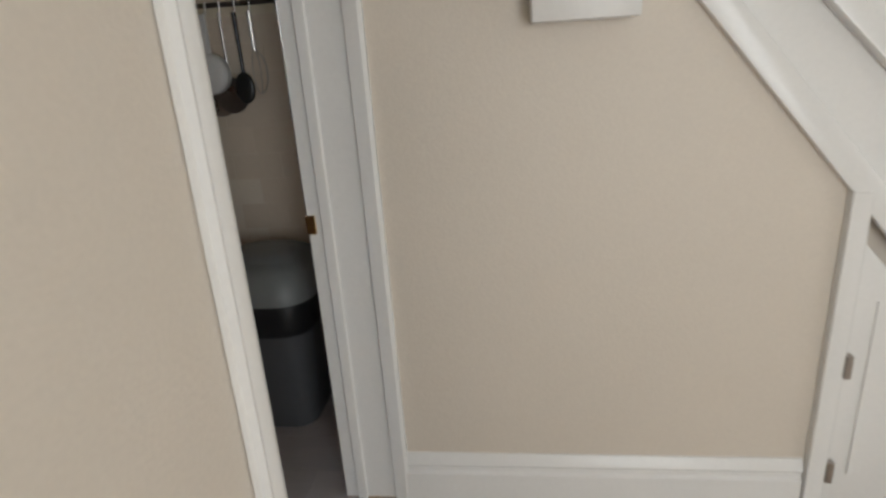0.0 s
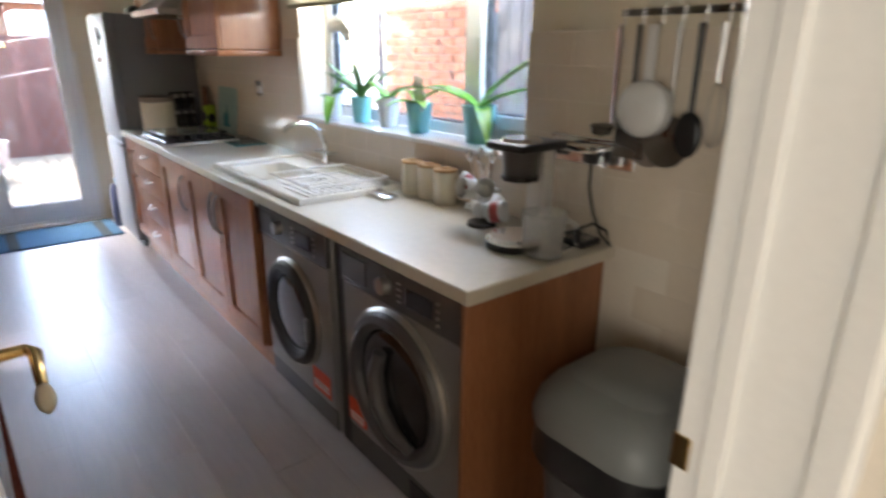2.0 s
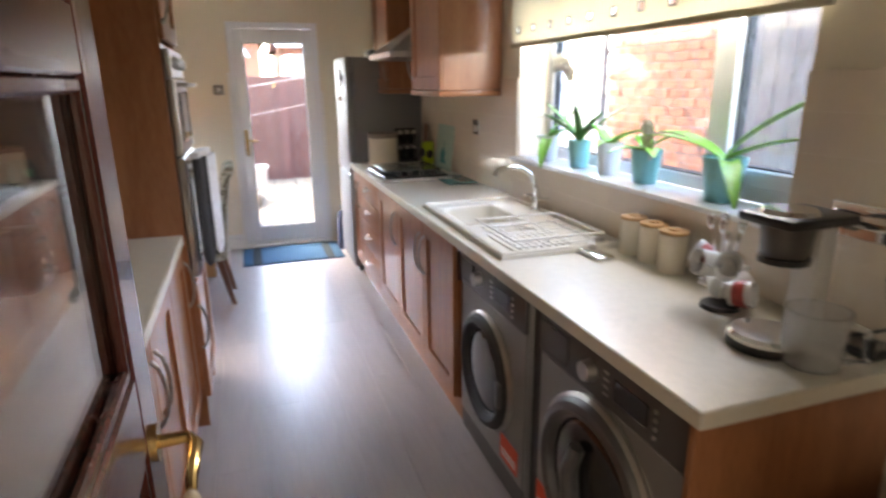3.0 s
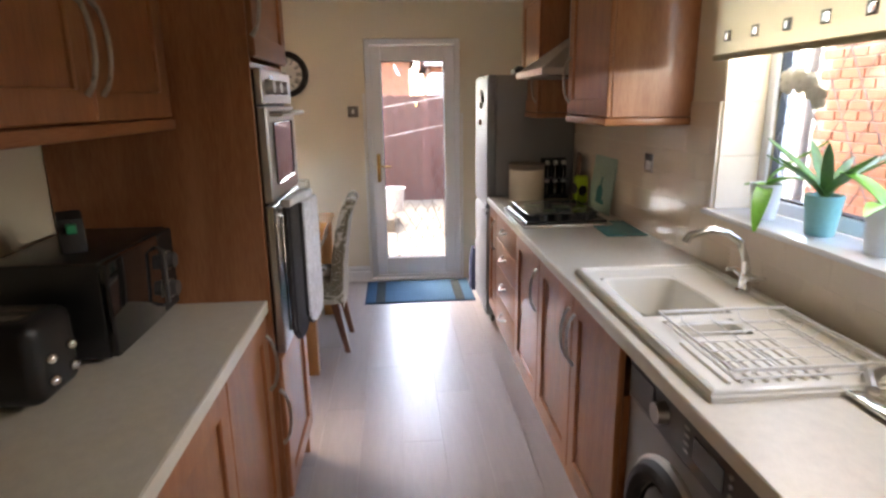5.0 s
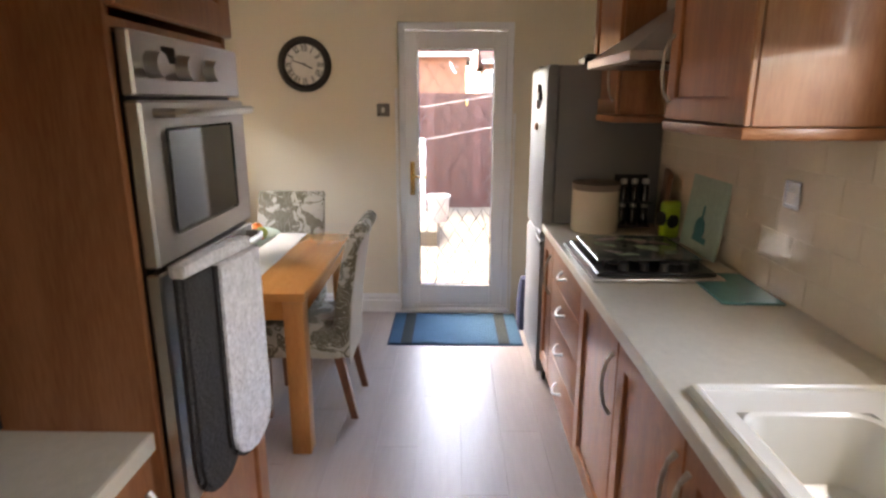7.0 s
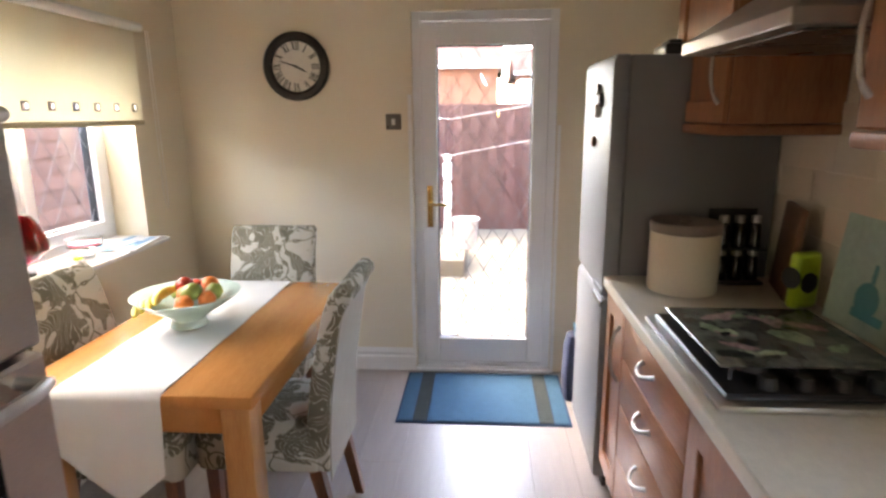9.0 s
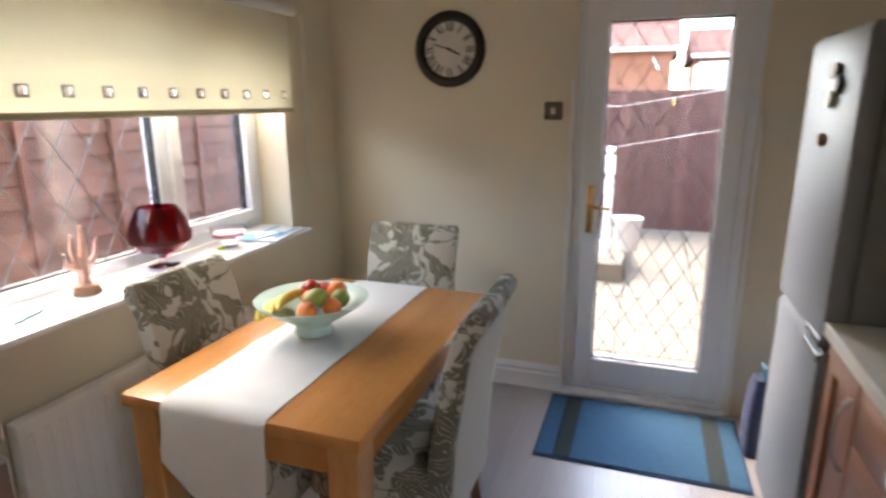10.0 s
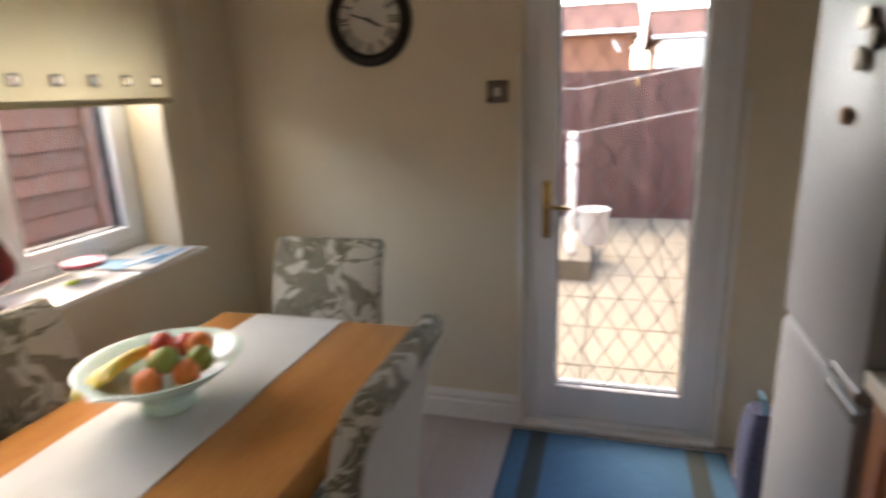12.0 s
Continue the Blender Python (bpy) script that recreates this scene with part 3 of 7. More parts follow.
# ---- the doorway from the hall ----
jamb = thing("door_lining", AT((XH, OPEN0, 0)), "white painted door lining with moulded architrave", "door frame", kind="structure")
W = OPEN1 - OPEN0
part("jamb", box(B(), -0.012, 0.157, W, W + 0.03, 0, 2.03, 0.003), M["white"], jamb)
part("jamb", box(B(), -0.012, 0.157, -0.03, 0, 0, 2.03, 0.003), M["white"], jamb)
part("head", box(B(), -0.012, 0.157, 0.0, W, 2.0, 2.03, 0.003), M["white"], jamb)
part("stop_bead", box(B(), 0.030, 0.062, W - 0.012, W, 0, 2.0, 0.003), M["white"], jamb)
part("stop_bead", box(B(), 0.030, 0.062, 0.0, 0.012, 0, 2.0, 0.003), M["white"], jamb)
ARCH = [(0, 0), (0.075, 0), (0.075, 0.012), (0.062, 0.020), (0.05, 0.016), (0.03, 0.022), (0.012, 0.018), (0, 0.010)]
part("architrave", prism(B(), [(0.1575 + b, -0.006 - a) for a, b in ARCH], 0, 2.07, "z"), M["white"], jamb)
part("architrave", prism(B(), [(-0.0025 - b, -0.006 - a) for a, b in ARCH], 0, 2.07, "z"), M["white"], jamb)
part("architrave", prism(B(), [(0.1575, W + 0.004), (0.1575, W - 0.016), (0.195, W - 0.022), (0.205, W - 0.017), (0.204, W + 0.004)], 0, 2.07, "z"), M["white"], jamb)
part("strike_plate", box(B(), -0.016, 0.012, W - 0.003, W + 0.004, 0.90, 0.955, 0.002), M["brass"], jamb, "brass strike plate")

# ---- the glazed mahogany door, standing open into the kitchen ----
DL = 0.745
gdoor = thing("door_2", pose(XH + 0.005, OPEN0 - 0.002, 0.008, 0, 0, 181), "open dark mahogany door with glass panes", "door", kind="structure")


def stile(name, x0, x1, z0, z1, m="mahogany"):
    return part(name, box(B(), x0, x1, -0.004, 0.036, z0, z1, 0.004), M[m], gdoor)


stile("hinge_stile", 0, 0.10, 0, 1.98), stile("lock_stile", DL - 0.10, DL, 0, 1.98)
GZ = [(0.0, 0.22), (1.045, 1.155), (1.515, 1.59), (1.87, 1.98)]
for z0, z1 in GZ:
    stile("rail", 0.10, DL - 0.10, z0, z1)
for z0, z1 in ((0.22, 1.045), (1.155, 1.515), (1.59, 1.87)):
    part("pane", box(B(), 0.10, DL - 0.10, 0.013, 0.018, z0, z1), M["doorglass"], gdoor)
    for y0, y1 in ((-0.001, 0.012), (0.019, 0.033)):
        part("glazing_bead", ring(B(), 0.10, DL - 0.10, z0, z1, 0.018, y0, y1), M["mahogany"], gdoor)
for s, yy in ((-1, -0.004), (1, 0.036)):
    bm = B()
    cyl(bm, DL - 0.052, 1.03, min(yy, yy + s * 0.007), max(yy, yy + s * 0.007), 0.026, seg=24, axis="y")
    tube(bm, [(DL - 0.052, yy, 1.03), (DL - 0.052, yy + s * 0.045, 1.03), (DL - 0.075, yy + s * 0.055, 1.03), (DL - 0.14, yy + s * 0.052, 1.022), (DL - 0.155, yy + s * 0.052, 1.015)], [0.010, 0.009, 0.010, 0.008, 0.007], 10)
    h = part("lever_handle", bm, M["brass"], gdoor, "polished brass lever handle")
    part("grip", ball(B(), DL - 0.165, yy + s * 0.052, 0.998, 0.013, 0.013, 0.024), M["cream"], h, "cream porcelain grip")

# ---- stairs and cupboard in the hall ----
stair = thing("staircase", AT((7.02, HALLY, 0)), "white painted staircase side with a sloping string", "staircase", kind="structure")
part("string", prism(B(), [(-0.88, 2.09), (-0.88, 1.99), (0.0, 0.95), (0.65, 0.18), (0.65, 0.27), (0.0, 1.05)], -0.026, 0.0, "y", 0.004), M["white"], stair)
part("stair_panel", prism(B(), [(-0.88, 2.33), (-0.88, 2.07), (0.0, 1.03), (0.65, 0.25), (1.6, 0.25), (1.6, 2.33)], -0.010, 0.0, "y"), M["white"], stair)
part("handrail", prism(B(), [(-0.5, 1.84), (-0.5, 1.77), (0.9, 0.36), (0.9, 0.43)], -0.05, -0.01, "y", 0.006), M["white"], stair)
part("newel_post", box(B(), 0.50, 0.58, -0.09, -0.051, 0.30, 1.6, 0.006), M["white"], stair)
cup = thing("understairs_cupboard", AT((7.00, HALLY, 0)), "white panelled cupboard door under the stairs", "cupboard", kind="structure")
part("frame", box(B(), 0.0, 0.05, -0.028, 0.038, 0, 0.975, 0.003), M["white"], cup)
dr = part("door", prism(B(), [(0.055, 0.02), (0.055, 0.84), (0.56, 0.27), (0.56, 0.02)], -0.012, 0.02, "y", 0.003), M["white"], cup)
part("moulding", prism(B(), [(0.11, 0.14), (0.11, 0.68), (0.125, 0.665), (0.125, 0.14)], -0.018, -0.012, "y"), M["white"], dr)
for z in (0.12, 0.46):
    part("hinge", box(B(), 0.048, 0.066, -0.034, -0.012, z, z + 0.07, 0.002), M["handle"], dr, "steel butt hinge")
solid("wall_box", box(B(), 6.235, 6.475, HALLY - 0.09, HALLY - 0.001, 1.405, 1.85, 0.006, 2), M["whiteplastic"], "white plastic meter box on the hall wall", "meter box")


# ---- windows and the garden door ----
def lattice(bm, x0, x1, z0, z1, y, w=0.0030, dx=0.125, dz=0.205, t=0.002):
    """Diagonal lead strips in a pane, clipped to its edges."""
    k = dz / dx
    for s in (1, -1):
        c0 = -int((x1 - x0) / dx) - 2
        for i in range(c0, int((z1 - z0) / dz + (x1 - x0) / dx) + 3):
            xa, za = x0, z0 + i * dz
            xb, zb = x1, za + s * k * (x1 - x0)
            m = (zb - za) / (xb - xa)
            if za < z0: xa, za = xa + (z0 - za) / m, z0
            if za > z1: xa, za = xa + (z1 - za) / m, z1
            if zb < z0: xb, zb = xb + (z0 - zb) / m, z0
            if zb > z1: xb, zb = xb + (z1 - zb) / m, z1
            if xb - xa < 0.01:
                continue
            d = Vector((xb - xa, 0, zb - za)).normalized()
            n = Vector((-d.z, 0, d.x)) * w / 2
            yy = y + (t if s > 0 else 0)
            v = [bm.verts.new(Vector((p[0], yy + o, p[1])) + q) for o in (0, t) for p, q in (((xa, za), -n), ((xb, zb), -n), ((xb, zb), n), ((xa, za), n))]
            for f in ((0, 1, 2, 3), (7, 6, 5, 4), (0, 4, 5, 1), (1, 5, 6, 2), (2, 6, 7, 3), (3, 7, 4, 0)):
                bm.faces.new([v[j] for j in f])
    return bm


def window(name, m, width, height, lights, label, lattice_on=True):
    """A plastic window looking along its local -y; lights: (x0, x1, opens)."""
    w = thing(name, m, label, "window", kind="structure")
    fr = part("window_frame", ring(B(), 0, width, 0, height, 0.05, -0.035, 0.035), M["upvc"], w)
    for i, (a, b, opens) in enumerate(lights):
        if i:
            part("mullion", box(B(), a - 0.03, a + 0.03, -0.034, 0.034, 0.05, height - 0.05, 0.004), M["upvc"], w)
        x0, x1 = a + (0.05 if i == 0 else 0.03), b - (0.05 if i == len(lights) - 1 else 0.03)
        z0, z1, g = 0.05, height - 0.05, 0.0
        if opens:
            s = part("sash", ring(B(), x0, x1, z0, z1, 0.055, -0.05, 0.02), M["upvc"], w)
            g = 0.055
        part("gasket", ring(B(), x0 + g, x1 - g, z0 + g, z1 - g, 0.006, -0.022, 0.012, 0), M["rubber"], w)
        part("pane", box(B(), x0 + g, x1 - g, -0.006, 0.006, z0 + g, z1 - g), M["glass"], w)
        if lattice_on:
            part("lead_lattice", lattice(B(), x0 + g, x1 - g, z0 + g, z1 - g, -0.0135, 0.0032), M["lead"], w)
    return w


kw, dw = KW[1] - KW[0], DW[1] - DW[0]
window("window_1", AT((KW[0], YR + 0.20, KW[2] + 0.02)), kw, KW[3] - KW[2] - 0.02, [(0, 1.20, False), (1.20, kw, True)], "white plastic kitchen window with leaded diamond panes")
window("window_2", pose(DW[1], YD - 0.20, DW[2] + 0.02, 0, 0, 180), dw, DW[3] - DW[2] - 0.02, [(0, 0.98, False), (0.98, dw, True)], "white plastic dining window with leaded diamond panes")
solid("window_sill_kitchen", box(B(), KW[0] - 0.03, KW[1] + 0.03, YR - 0.035, YR + 0.165, KW[2], KW[2] + 0.02, 0.006, 2), M["sill"], "glossy white kitchen window sill", "window sill", kind="structure")
solid("window_sill_dining", box(B(), DW[0] - 0.03, DW[1] + 0.04, YD - 0.165, YD + 0.10, DW[2], DW[2] + 0.022, 0.007, 2), M["sill"], "glossy white dining window sill", "window sill", kind="structure")

door = thing("door_1", AT((0, 0, 0)), "white plastic garden door with a leaded diamond pane", "door", kind="structure")
bm = B()
for b in ((0.0, 0.045, 0.0, 2.05), (0.745, 0.79, 0.0, 2.05), (0.045, 0.745, 2.0, 2.05), (0.045, 0.745, 0.0, 0.045)):
    box(bm, -0.10, -0.02, b[0], b[1], b[2], b[3], 0.004)
part("outer_frame", bm, M["upvc"], door)
bm = B()
for b in ((0.045, 0.135, 0.05, 1.995), (0.655, 0.745, 0.05, 1.995), (0.135, 0.655, 1.875, 1.995), (0.135, 0.655, 0.05, 0.205)):
    box(bm, -0.085, -0.012, b[0], b[1], b[2], b[3], 0.006)
leaf = part("leaf", bm, M["upvc"], door)
part("gasket", ring(B(), 0.135, 0.655, 0.205, 1.875, 0.006, 0, 0.03, 0), M["rubber"], leaf).matrix_basis = pose(-0.03, 0, 0, 0, 0, 90) @ Matrix.Diagonal((1, 1, 1, 1))
part("pane", box(B(), -0.055, -0.043, 0.141, 0.649, 0.211, 1.869), M["glass"], leaf)
lt = part("lead_lattice", lattice(B(), 0.141, 0.649, 0.211, 1.869, 0.0, 0.0038, dx=0.102, dz=0.165), M["lead"], leaf)
lt.matrix_basis = pose(-0.034, 0, 0, 0, 0, 90)
h = part("handle_plate", box(B(), -0.012, -0.002, 0.073, 0.107, 0.88, 1.12, 0.004, 2), M["brass"], leaf, "brass handle plate")
part("lever", tube(B(), [(-0.003, 0.09, 1.02), (0.035, 0.09, 1.02), (0.045, 0.10, 1.02), (0.045, 0.19, 1.015)], 0.009, 10), M["brass"], leaf, "brass lever handle")
part("threshold", box(B(), -0.12, 0.03, -0.005, 0.795, 0.0, 0.022, 0.004), M["upvc"], door)
bm = B()
for b in ((-0.045, -0.003, 0, 1.62), (0.793, 0.812, 0, 1.45)):
    box(bm, 0.0015, 0.014, b[0] + 0.02 if b[0] < 0 else b[0], b[1], b[2], b[3], 0.002)
part("trim", bm, M["white"], door)


# ---- kitchen cabinets ----
def shaker(parent, x0, x1, z0, z1, front, handle=None, name="door", out=1):
    """A framed door in the plane y = front; out is the side it faces (-1 towards -y). handle: x of a bow handle."""
    f0, f1 = sorted((front, front + out * 0.020))
    bm = B()
    g, fw = 0.002, 0.072
    a, b, c, d = x0 + g, x1 - g, z0 + g, z1 - g
    if d - c < 0.2:
        box(bm, a, b, f0, f1, c, d, 0.004, 2)
        p = part(name, bm, M["cherry_x"], parent)
    else:
        p = part(name, ring(bm, a, b, c, d, fw, f0, f1), M["cherry"], parent)
        r0, r1 = sorted((front + out * 0.002, front + out * 0.009))
        part("panel", box(B(), a + fw, b - fw, r0, r1, c + fw, d - fw), M["cherry_in"], p)
    return p


def bow(parent, x, z0, z1, front, out, lie=False):
    """A bowed satin bar handle, upright, or lying along x where lie is set."""
    y = front + out * 0.020
    pts, rad = [], []
    for i in range(11):
        s = i / 10
        k = math.sin(math.pi * s) ** 0.55
        yy = y + out * (0.002 + 0.030 * k)
        pts.append((x, yy, z0 + (z1 - z0) * s) if not lie else (x - 0.055 + 0.11 * s, yy, z0 - 0.016 * math.sin(math.pi * s)))
        rad.append(0.0062 if 0 < i < 10 else 0.008)
    return part("handle", tube(B(), pts, rad, 8), M["handle"], parent, "satin nickel bow handle")


def base_unit(x0, x1, front, back, out, handle, label, drawers=False, name="base_cabinet", high=0.866):
    u = thing(name, AT((x0, front, 0)), label, "cabinet", "kitchen base cabinets")
    w = x1 - x0
    dd = (back - front)
    y0, y1 = sorted((0, dd))
    part("carcass", box(B(), 0.001, w - 0.001, y0, y1, 0.14, high), M["cherry_in"], u)
    p0, p1 = sorted((-out * 0.035, -out * 0.05))
    part("plinth", box(B(), 0.0, w, p0, p1, 0.0, 0.139), M["cherry_x"], u)
    if drawers:
        zs = [0.145, 0.34, 0.53, 0.70, 0.862]
        for a, b in zip(zs, zs[1:]):
            d = shaker(u, 0, w, a, b, 0, out=out, name="drawer_front")
            bow(d, w / 2, (a + b) / 2 + 0.02, 0, 0, out, True)
    else:
        d = shaker(u, 0, w, 0.145, 0.862, 0, out=out)
        hx = 0.036 if handle == "far" else w - 0.036
        bow(d, hx, 0.60, 0.80, 0, out)
    return u


FR, FL = 0.885, -0.235
base_unit(1.125, 1.40, FR, YR - 0.012, -1, "near", "narrow cherry wood base cabinet beside the fridge")
base_unit(1.40, 2.03, FR, YR - 0.012, -1, "", "cherry wood drawer cabinet under the hob", True, "drawer_cabinet")
base_unit(2.03, 2.55, FR, YR - 0.012, -1, "near", "cherry wood base cabinet with a framed door")
base_unit(2.55, 3.06, FR, YR - 0.012, -1, "near", "cherry wood base cabinet under the sink", high=0.70)
base_unit(3.06, 3.52, FR, YR - 0.012, -1, "far", "cherry wood base cabinet beside the washing machine", high=0.70)
for x0, x1, hnd in ((3.14, 3.62, "far"), (3.62, 4.10, "near"), (4.10, 4.58, "far"), (4.58, 5.06, "near")):
    base_unit(x0, x1, FL, YK + 0.004, 1, hnd, "cherry wood base cabinet under the side worktop")


def worktop(name, x0, x1, y0, y1, front, label):
    w = thing(name, AT((x0, y0, 0.87)), label, "worktop")
    part("slab", box(B(), 0, x1 - x0, 0, y1 - y0 - 0.004, 0, 0.04, 0.002, 1), M["worktop"], w)
    part("front_edge", box(B(), 0, x1 - x0, y1 - y0 - 0.0038, y1 - y0, 0.0005, 0.0395, 0.0015), M["edge"], w)
    part("end_edge", box(B(), x1 - x0 + 0.0002, x1 - x0 + 0.004, 0, y1 - y0, 0.0005, 0.0395, 0.0015), M["edge"], w)
    return w


def plate(bm, xs, ys, z0, z1, holes):
    """A flat slab on a grid with some cells left open, as one closed mesh."""
    nx, ny = len(xs) - 1, len(ys) - 1
    v = {(i, j, k): bm.verts.new((xs[i], ys[j], z)) for i in range(nx + 1) for j in range(ny + 1) for k, z in enumerate((z0, z1))}
    full = {(i, j) for i in range(nx) for j in range(ny)} - set(holes)
    for i, j in full:
        for k in (0, 1):
            bm.faces.new([v[i, j, k], v[i + 1, j, k], v[i + 1, j + 1, k], v[i, j + 1, k]])
        for di, dj, a, b in ((-1, 0, (i, j), (i, j + 1)), (1, 0, (i + 1, j), (i + 1, j + 1)), (0, -1, (i, j), (i + 1, j)), (0, 1, (i, j + 1), (i + 1, j + 1))):
            if (i + di, j + dj) not in full:
                bm.faces.new([v[a[0], a[1], 0], v[b[0], b[1], 0], v[b[0], b[1], 1], v[a[0], a[1], 1]])
    return bm


top = thing("worktop_sink_side", AT((1.11, 0.855, 0.87)), "long beige speckled worktop with a sink cut into it", "worktop")
bm = B()
SX0, SX1, SY0, SY1 = 2.955, 3.94, 0.90, 1.40
plate(bm, [0, SX0 + 0.02 - 1.11, SX1 - 0.02 - 1.11, 3.855], [0, SY0 + 0.02 - 0.855, SY1 - 0.02 - 0.855, YR - 0.004 - 0.855], 0, 0.04, [(1, 1)])
part("slab", bm, M["worktop"], top)
part("front_edge", box(B(), 0, 3.857, -0.004, -0.0002, 0.001, 0.039, 0.0015), M["edge"], top)
part("end_edge", box(B(), 3.8552, 3.859, 0, 0.60, 0.001, 0.039, 0.0015), M["edge"], top)
worktop("worktop_oven_side", 3.135, 5.07, YK + 0.004, -0.205, 1, "beige speckled worktop beside the oven housing")
solid("end_panel", box(B(), 4.920, 4.940, 0.872, YR - 0.012, 0.0, 0.869, 0.002), M["cherry"], "cherry wood end panel beside the tumble dryer", "panel")


def wall_unit(x0, x1, front, back, out, z0, z1, handles, label, name="wall_cabinet"):
    """handles: x of each door's handle side, one a door."""
    u = thing(name, AT((x0, front, z0)), label, "cabinet", "kitchen wall cabinets")
    w, dd = x1 - x0, back - front
    y0, y1 = sorted((0, dd))
    part("carcass", box(B(), 0.0, w, y0, y1, 0.0, z1 - z0, 0.002), M["cherry"], u)
    n = len(handles)
    for i, hd in enumerate(handles):
        a, b = w * i / n, w * (i + 1) / n
        d = shaker(u, a, b, 0.0, z1 - z0, 0, out=out)
        if hd:
            bow(d, a + 0.036 if hd == "far" else b - 0.036, 0.06, 0.27, 0, out)
    q0, q1 = sorted((out * 0.026, dd))
    part("pelmet", box(B(), -0.004, w + 0.006, q0, q1, -0.034, -0.002, 0.007, 2), M["cherry_x"], u)
    return u


wall_unit(2.10, 2.66, 1.115, YR - 0.003, -1, 1.475, 2.20, ["far"], "cherry wood wall cabinet beside the sink window")
wall_unit(0.95, 1.44, 1.125, YR - 0.003, -1, 1.475, 2.20, ["near"], "cherry wood wall cabinet between fridge and hood")
wall_unit(3.145, 4.07, -0.455, YK + 0.003, 1, 1.51, 2.20, ["near", "far"], "cherry wood double wall cabinet above the microwave")

# ---- oven housing with the double oven ----
OX0, OX1, OF = 2.615, 3.14, -0.195
tall = thing("oven_housing", AT((OX0, OF, 0)), "tall cherry wood housing with a built-in double oven", "cabinet")
ow, od = OX1 - OX0, YK + 0.004 - OF
part("side_panel", box(B(), ow - 0.018, ow, od, 0, 0, 2.2, 0.002), M["cherry"], tall)
part("side_panel", box(B(), 0, 0.018, od, 0, 0, 2.2, 0.002), M["cherry"], tall)
part("back_panel", box(B(), 0.018, ow - 0.018, od, od + 0.02, 0.14, 2.2), M["cherry_in"], tall)
part("plinth", box(B(), 0.018, ow - 0.018, -0.07, -0.055, 0, 0.139), M["cherry_x"], tall)
for z in (0.14, 0.70, 1.665, 2.18):
    part("shelf", box(B(), 0.018, ow - 0.018, od + 0.02, -0.002, z - 0.009 if z < 2 else z, z + 0.009 if z < 2 else z + 0.02), M["cherry_in"], tall)
d = shaker(tall, 0.0, ow, 0.145, 0.695, 0, out=1, name="lower_door")
bow(d, 0.60, 0.42, 0.62, 0, 1)
d = shaker(tall, 0.0, ow, 1.685, 2.20, 0, out=1, name="upper_door")
bow(d, 0.56, 1.74, 1.95, 0, 1)
oven = thing("double_oven", AT((OX0, OF, 0.70)), "stainless steel built-in double oven with black glass", "oven")
part("cavity_box", box(B(), 0.025, ow - 0.025, od + 0.05, 0.004, 0.012, 0.95), M["black"], oven)
part("control_panel", box(B(), 0.012, ow - 0.012, 0.006, 0.030, 0.845, 0.955, 0.004), M["steel"], oven)
for k in range(3):
    kb = part("knob", cyl(B(), 0.20 + 0.13 * k if k < 2 else 0.45, 0.90, 0.030, 0.055, 0.024, 0.021, 20, "y"), M["steel"], oven, "round steel control knob")
part("clock_display", box(B(), 0.355, 0.405, 0.0305, 0.034, 0.905, 0.935, 0.001), M["blackglass"], oven)


def oven_door(z0, z1):
    dr = part("oven_door", box(B(), 0.012, ow - 0.012, 0.006, 0.036, z0, z1, 0.005), M["steel"], oven)
    part("window", box(B(), 0.11, ow - 0.09, 0.0365, 0.039, z0 + 0.05, z1 - 0.05, 0.006), M["blackglass"], dr, "dark oven window")
    tube_pts = [(0.06, 0.036, z1 - 0.022), (0.06, 0.072, z1 - 0.022), (0.09, 0.08, z1 - 0.022), (ow - 0.09, 0.08, z1 - 0.022), (ow - 0.06, 0.072, z1 - 0.022), (ow - 0.06, 0.036, z1 - 0.022)]
    part("bar_handle", tube(B(), tube_pts, 0.009, 10), M["steel"], dr, "steel bar handle")
    return dr


oven_door(0.535, 0.838), oven_door(0.012, 0.525)


# ---- appliances ----
fr = thing("fridge_freezer", AT((0.545, 0.845, 0)), "tall silver fridge freezer with dark grey sides", "fridge freezer")
part("body", box(B(), 0.0, 0.565, 0.062, 0.600, 0.02, 1.710, 0.008, 2), M["fridge_side"], fr)
for z0, z1, nm in ((0.05, 0.815, "freezer_door"), (0.825, 1.713, "fridge_door")):
    bm = B()
    prism(bm, [(0.058, z0), (0.012, z0), (0.002, z0 + 0.012), (0.002, z1 - 0.022), (0.014, z1), (0.058, z1)], 0.0, 0.565, "x", 0.006)
    d = part(nm, bm, M["fridge"], fr)
    part("grip_recess", box(B(), 0.40, 0.562, -0.001, 0.012, (z1 - 0.035) if z0 < 0.5 else z0 + 0.004, (z1 - 0.008) if z0 < 0.5 else z0 + 0.030, 0.003), M["black"], d)
part("kick_strip", box(B(), 0.01, 0.555, 0.045, 0.062, 0.0, 0.048), M["black"], fr)
part("hinge_cap", box(B(), 0.02, 0.12, 0.03, 0.10, 1.714, 1.727, 0.004), M["rubber"], fr)
for i, (x, z, w, h, m) in enumerate(((0.35, 1.60, 0.05, 0.04, "darksteel"), (0.40, 1.56, 0.04, 0.05, "black"), (0.34, 1.52, 0.05, 0.05, "whiteplastic"), (0.30, 1.40, 0.03, 0.04, "stonebase"))):
    bm = B()
    cyl(bm, x, z, -0.016, 0.001, w / 2, w / 2 * 0.8, 14, "y")
    box(bm, x - w / 2, x + w * 0.2, -0.012, 0.0, z - h / 2, z + h / 2, 0.003)
    solid("fridge_magnet", bm, M[m], "small novelty magnet on the fridge door", "magnet", AT((0.545, 0.845, 0)), group="fridge magnets")
bm = B()
box(bm, 0, 0.16, 0, 0.12, 0, 0.045, 0.012, 2)
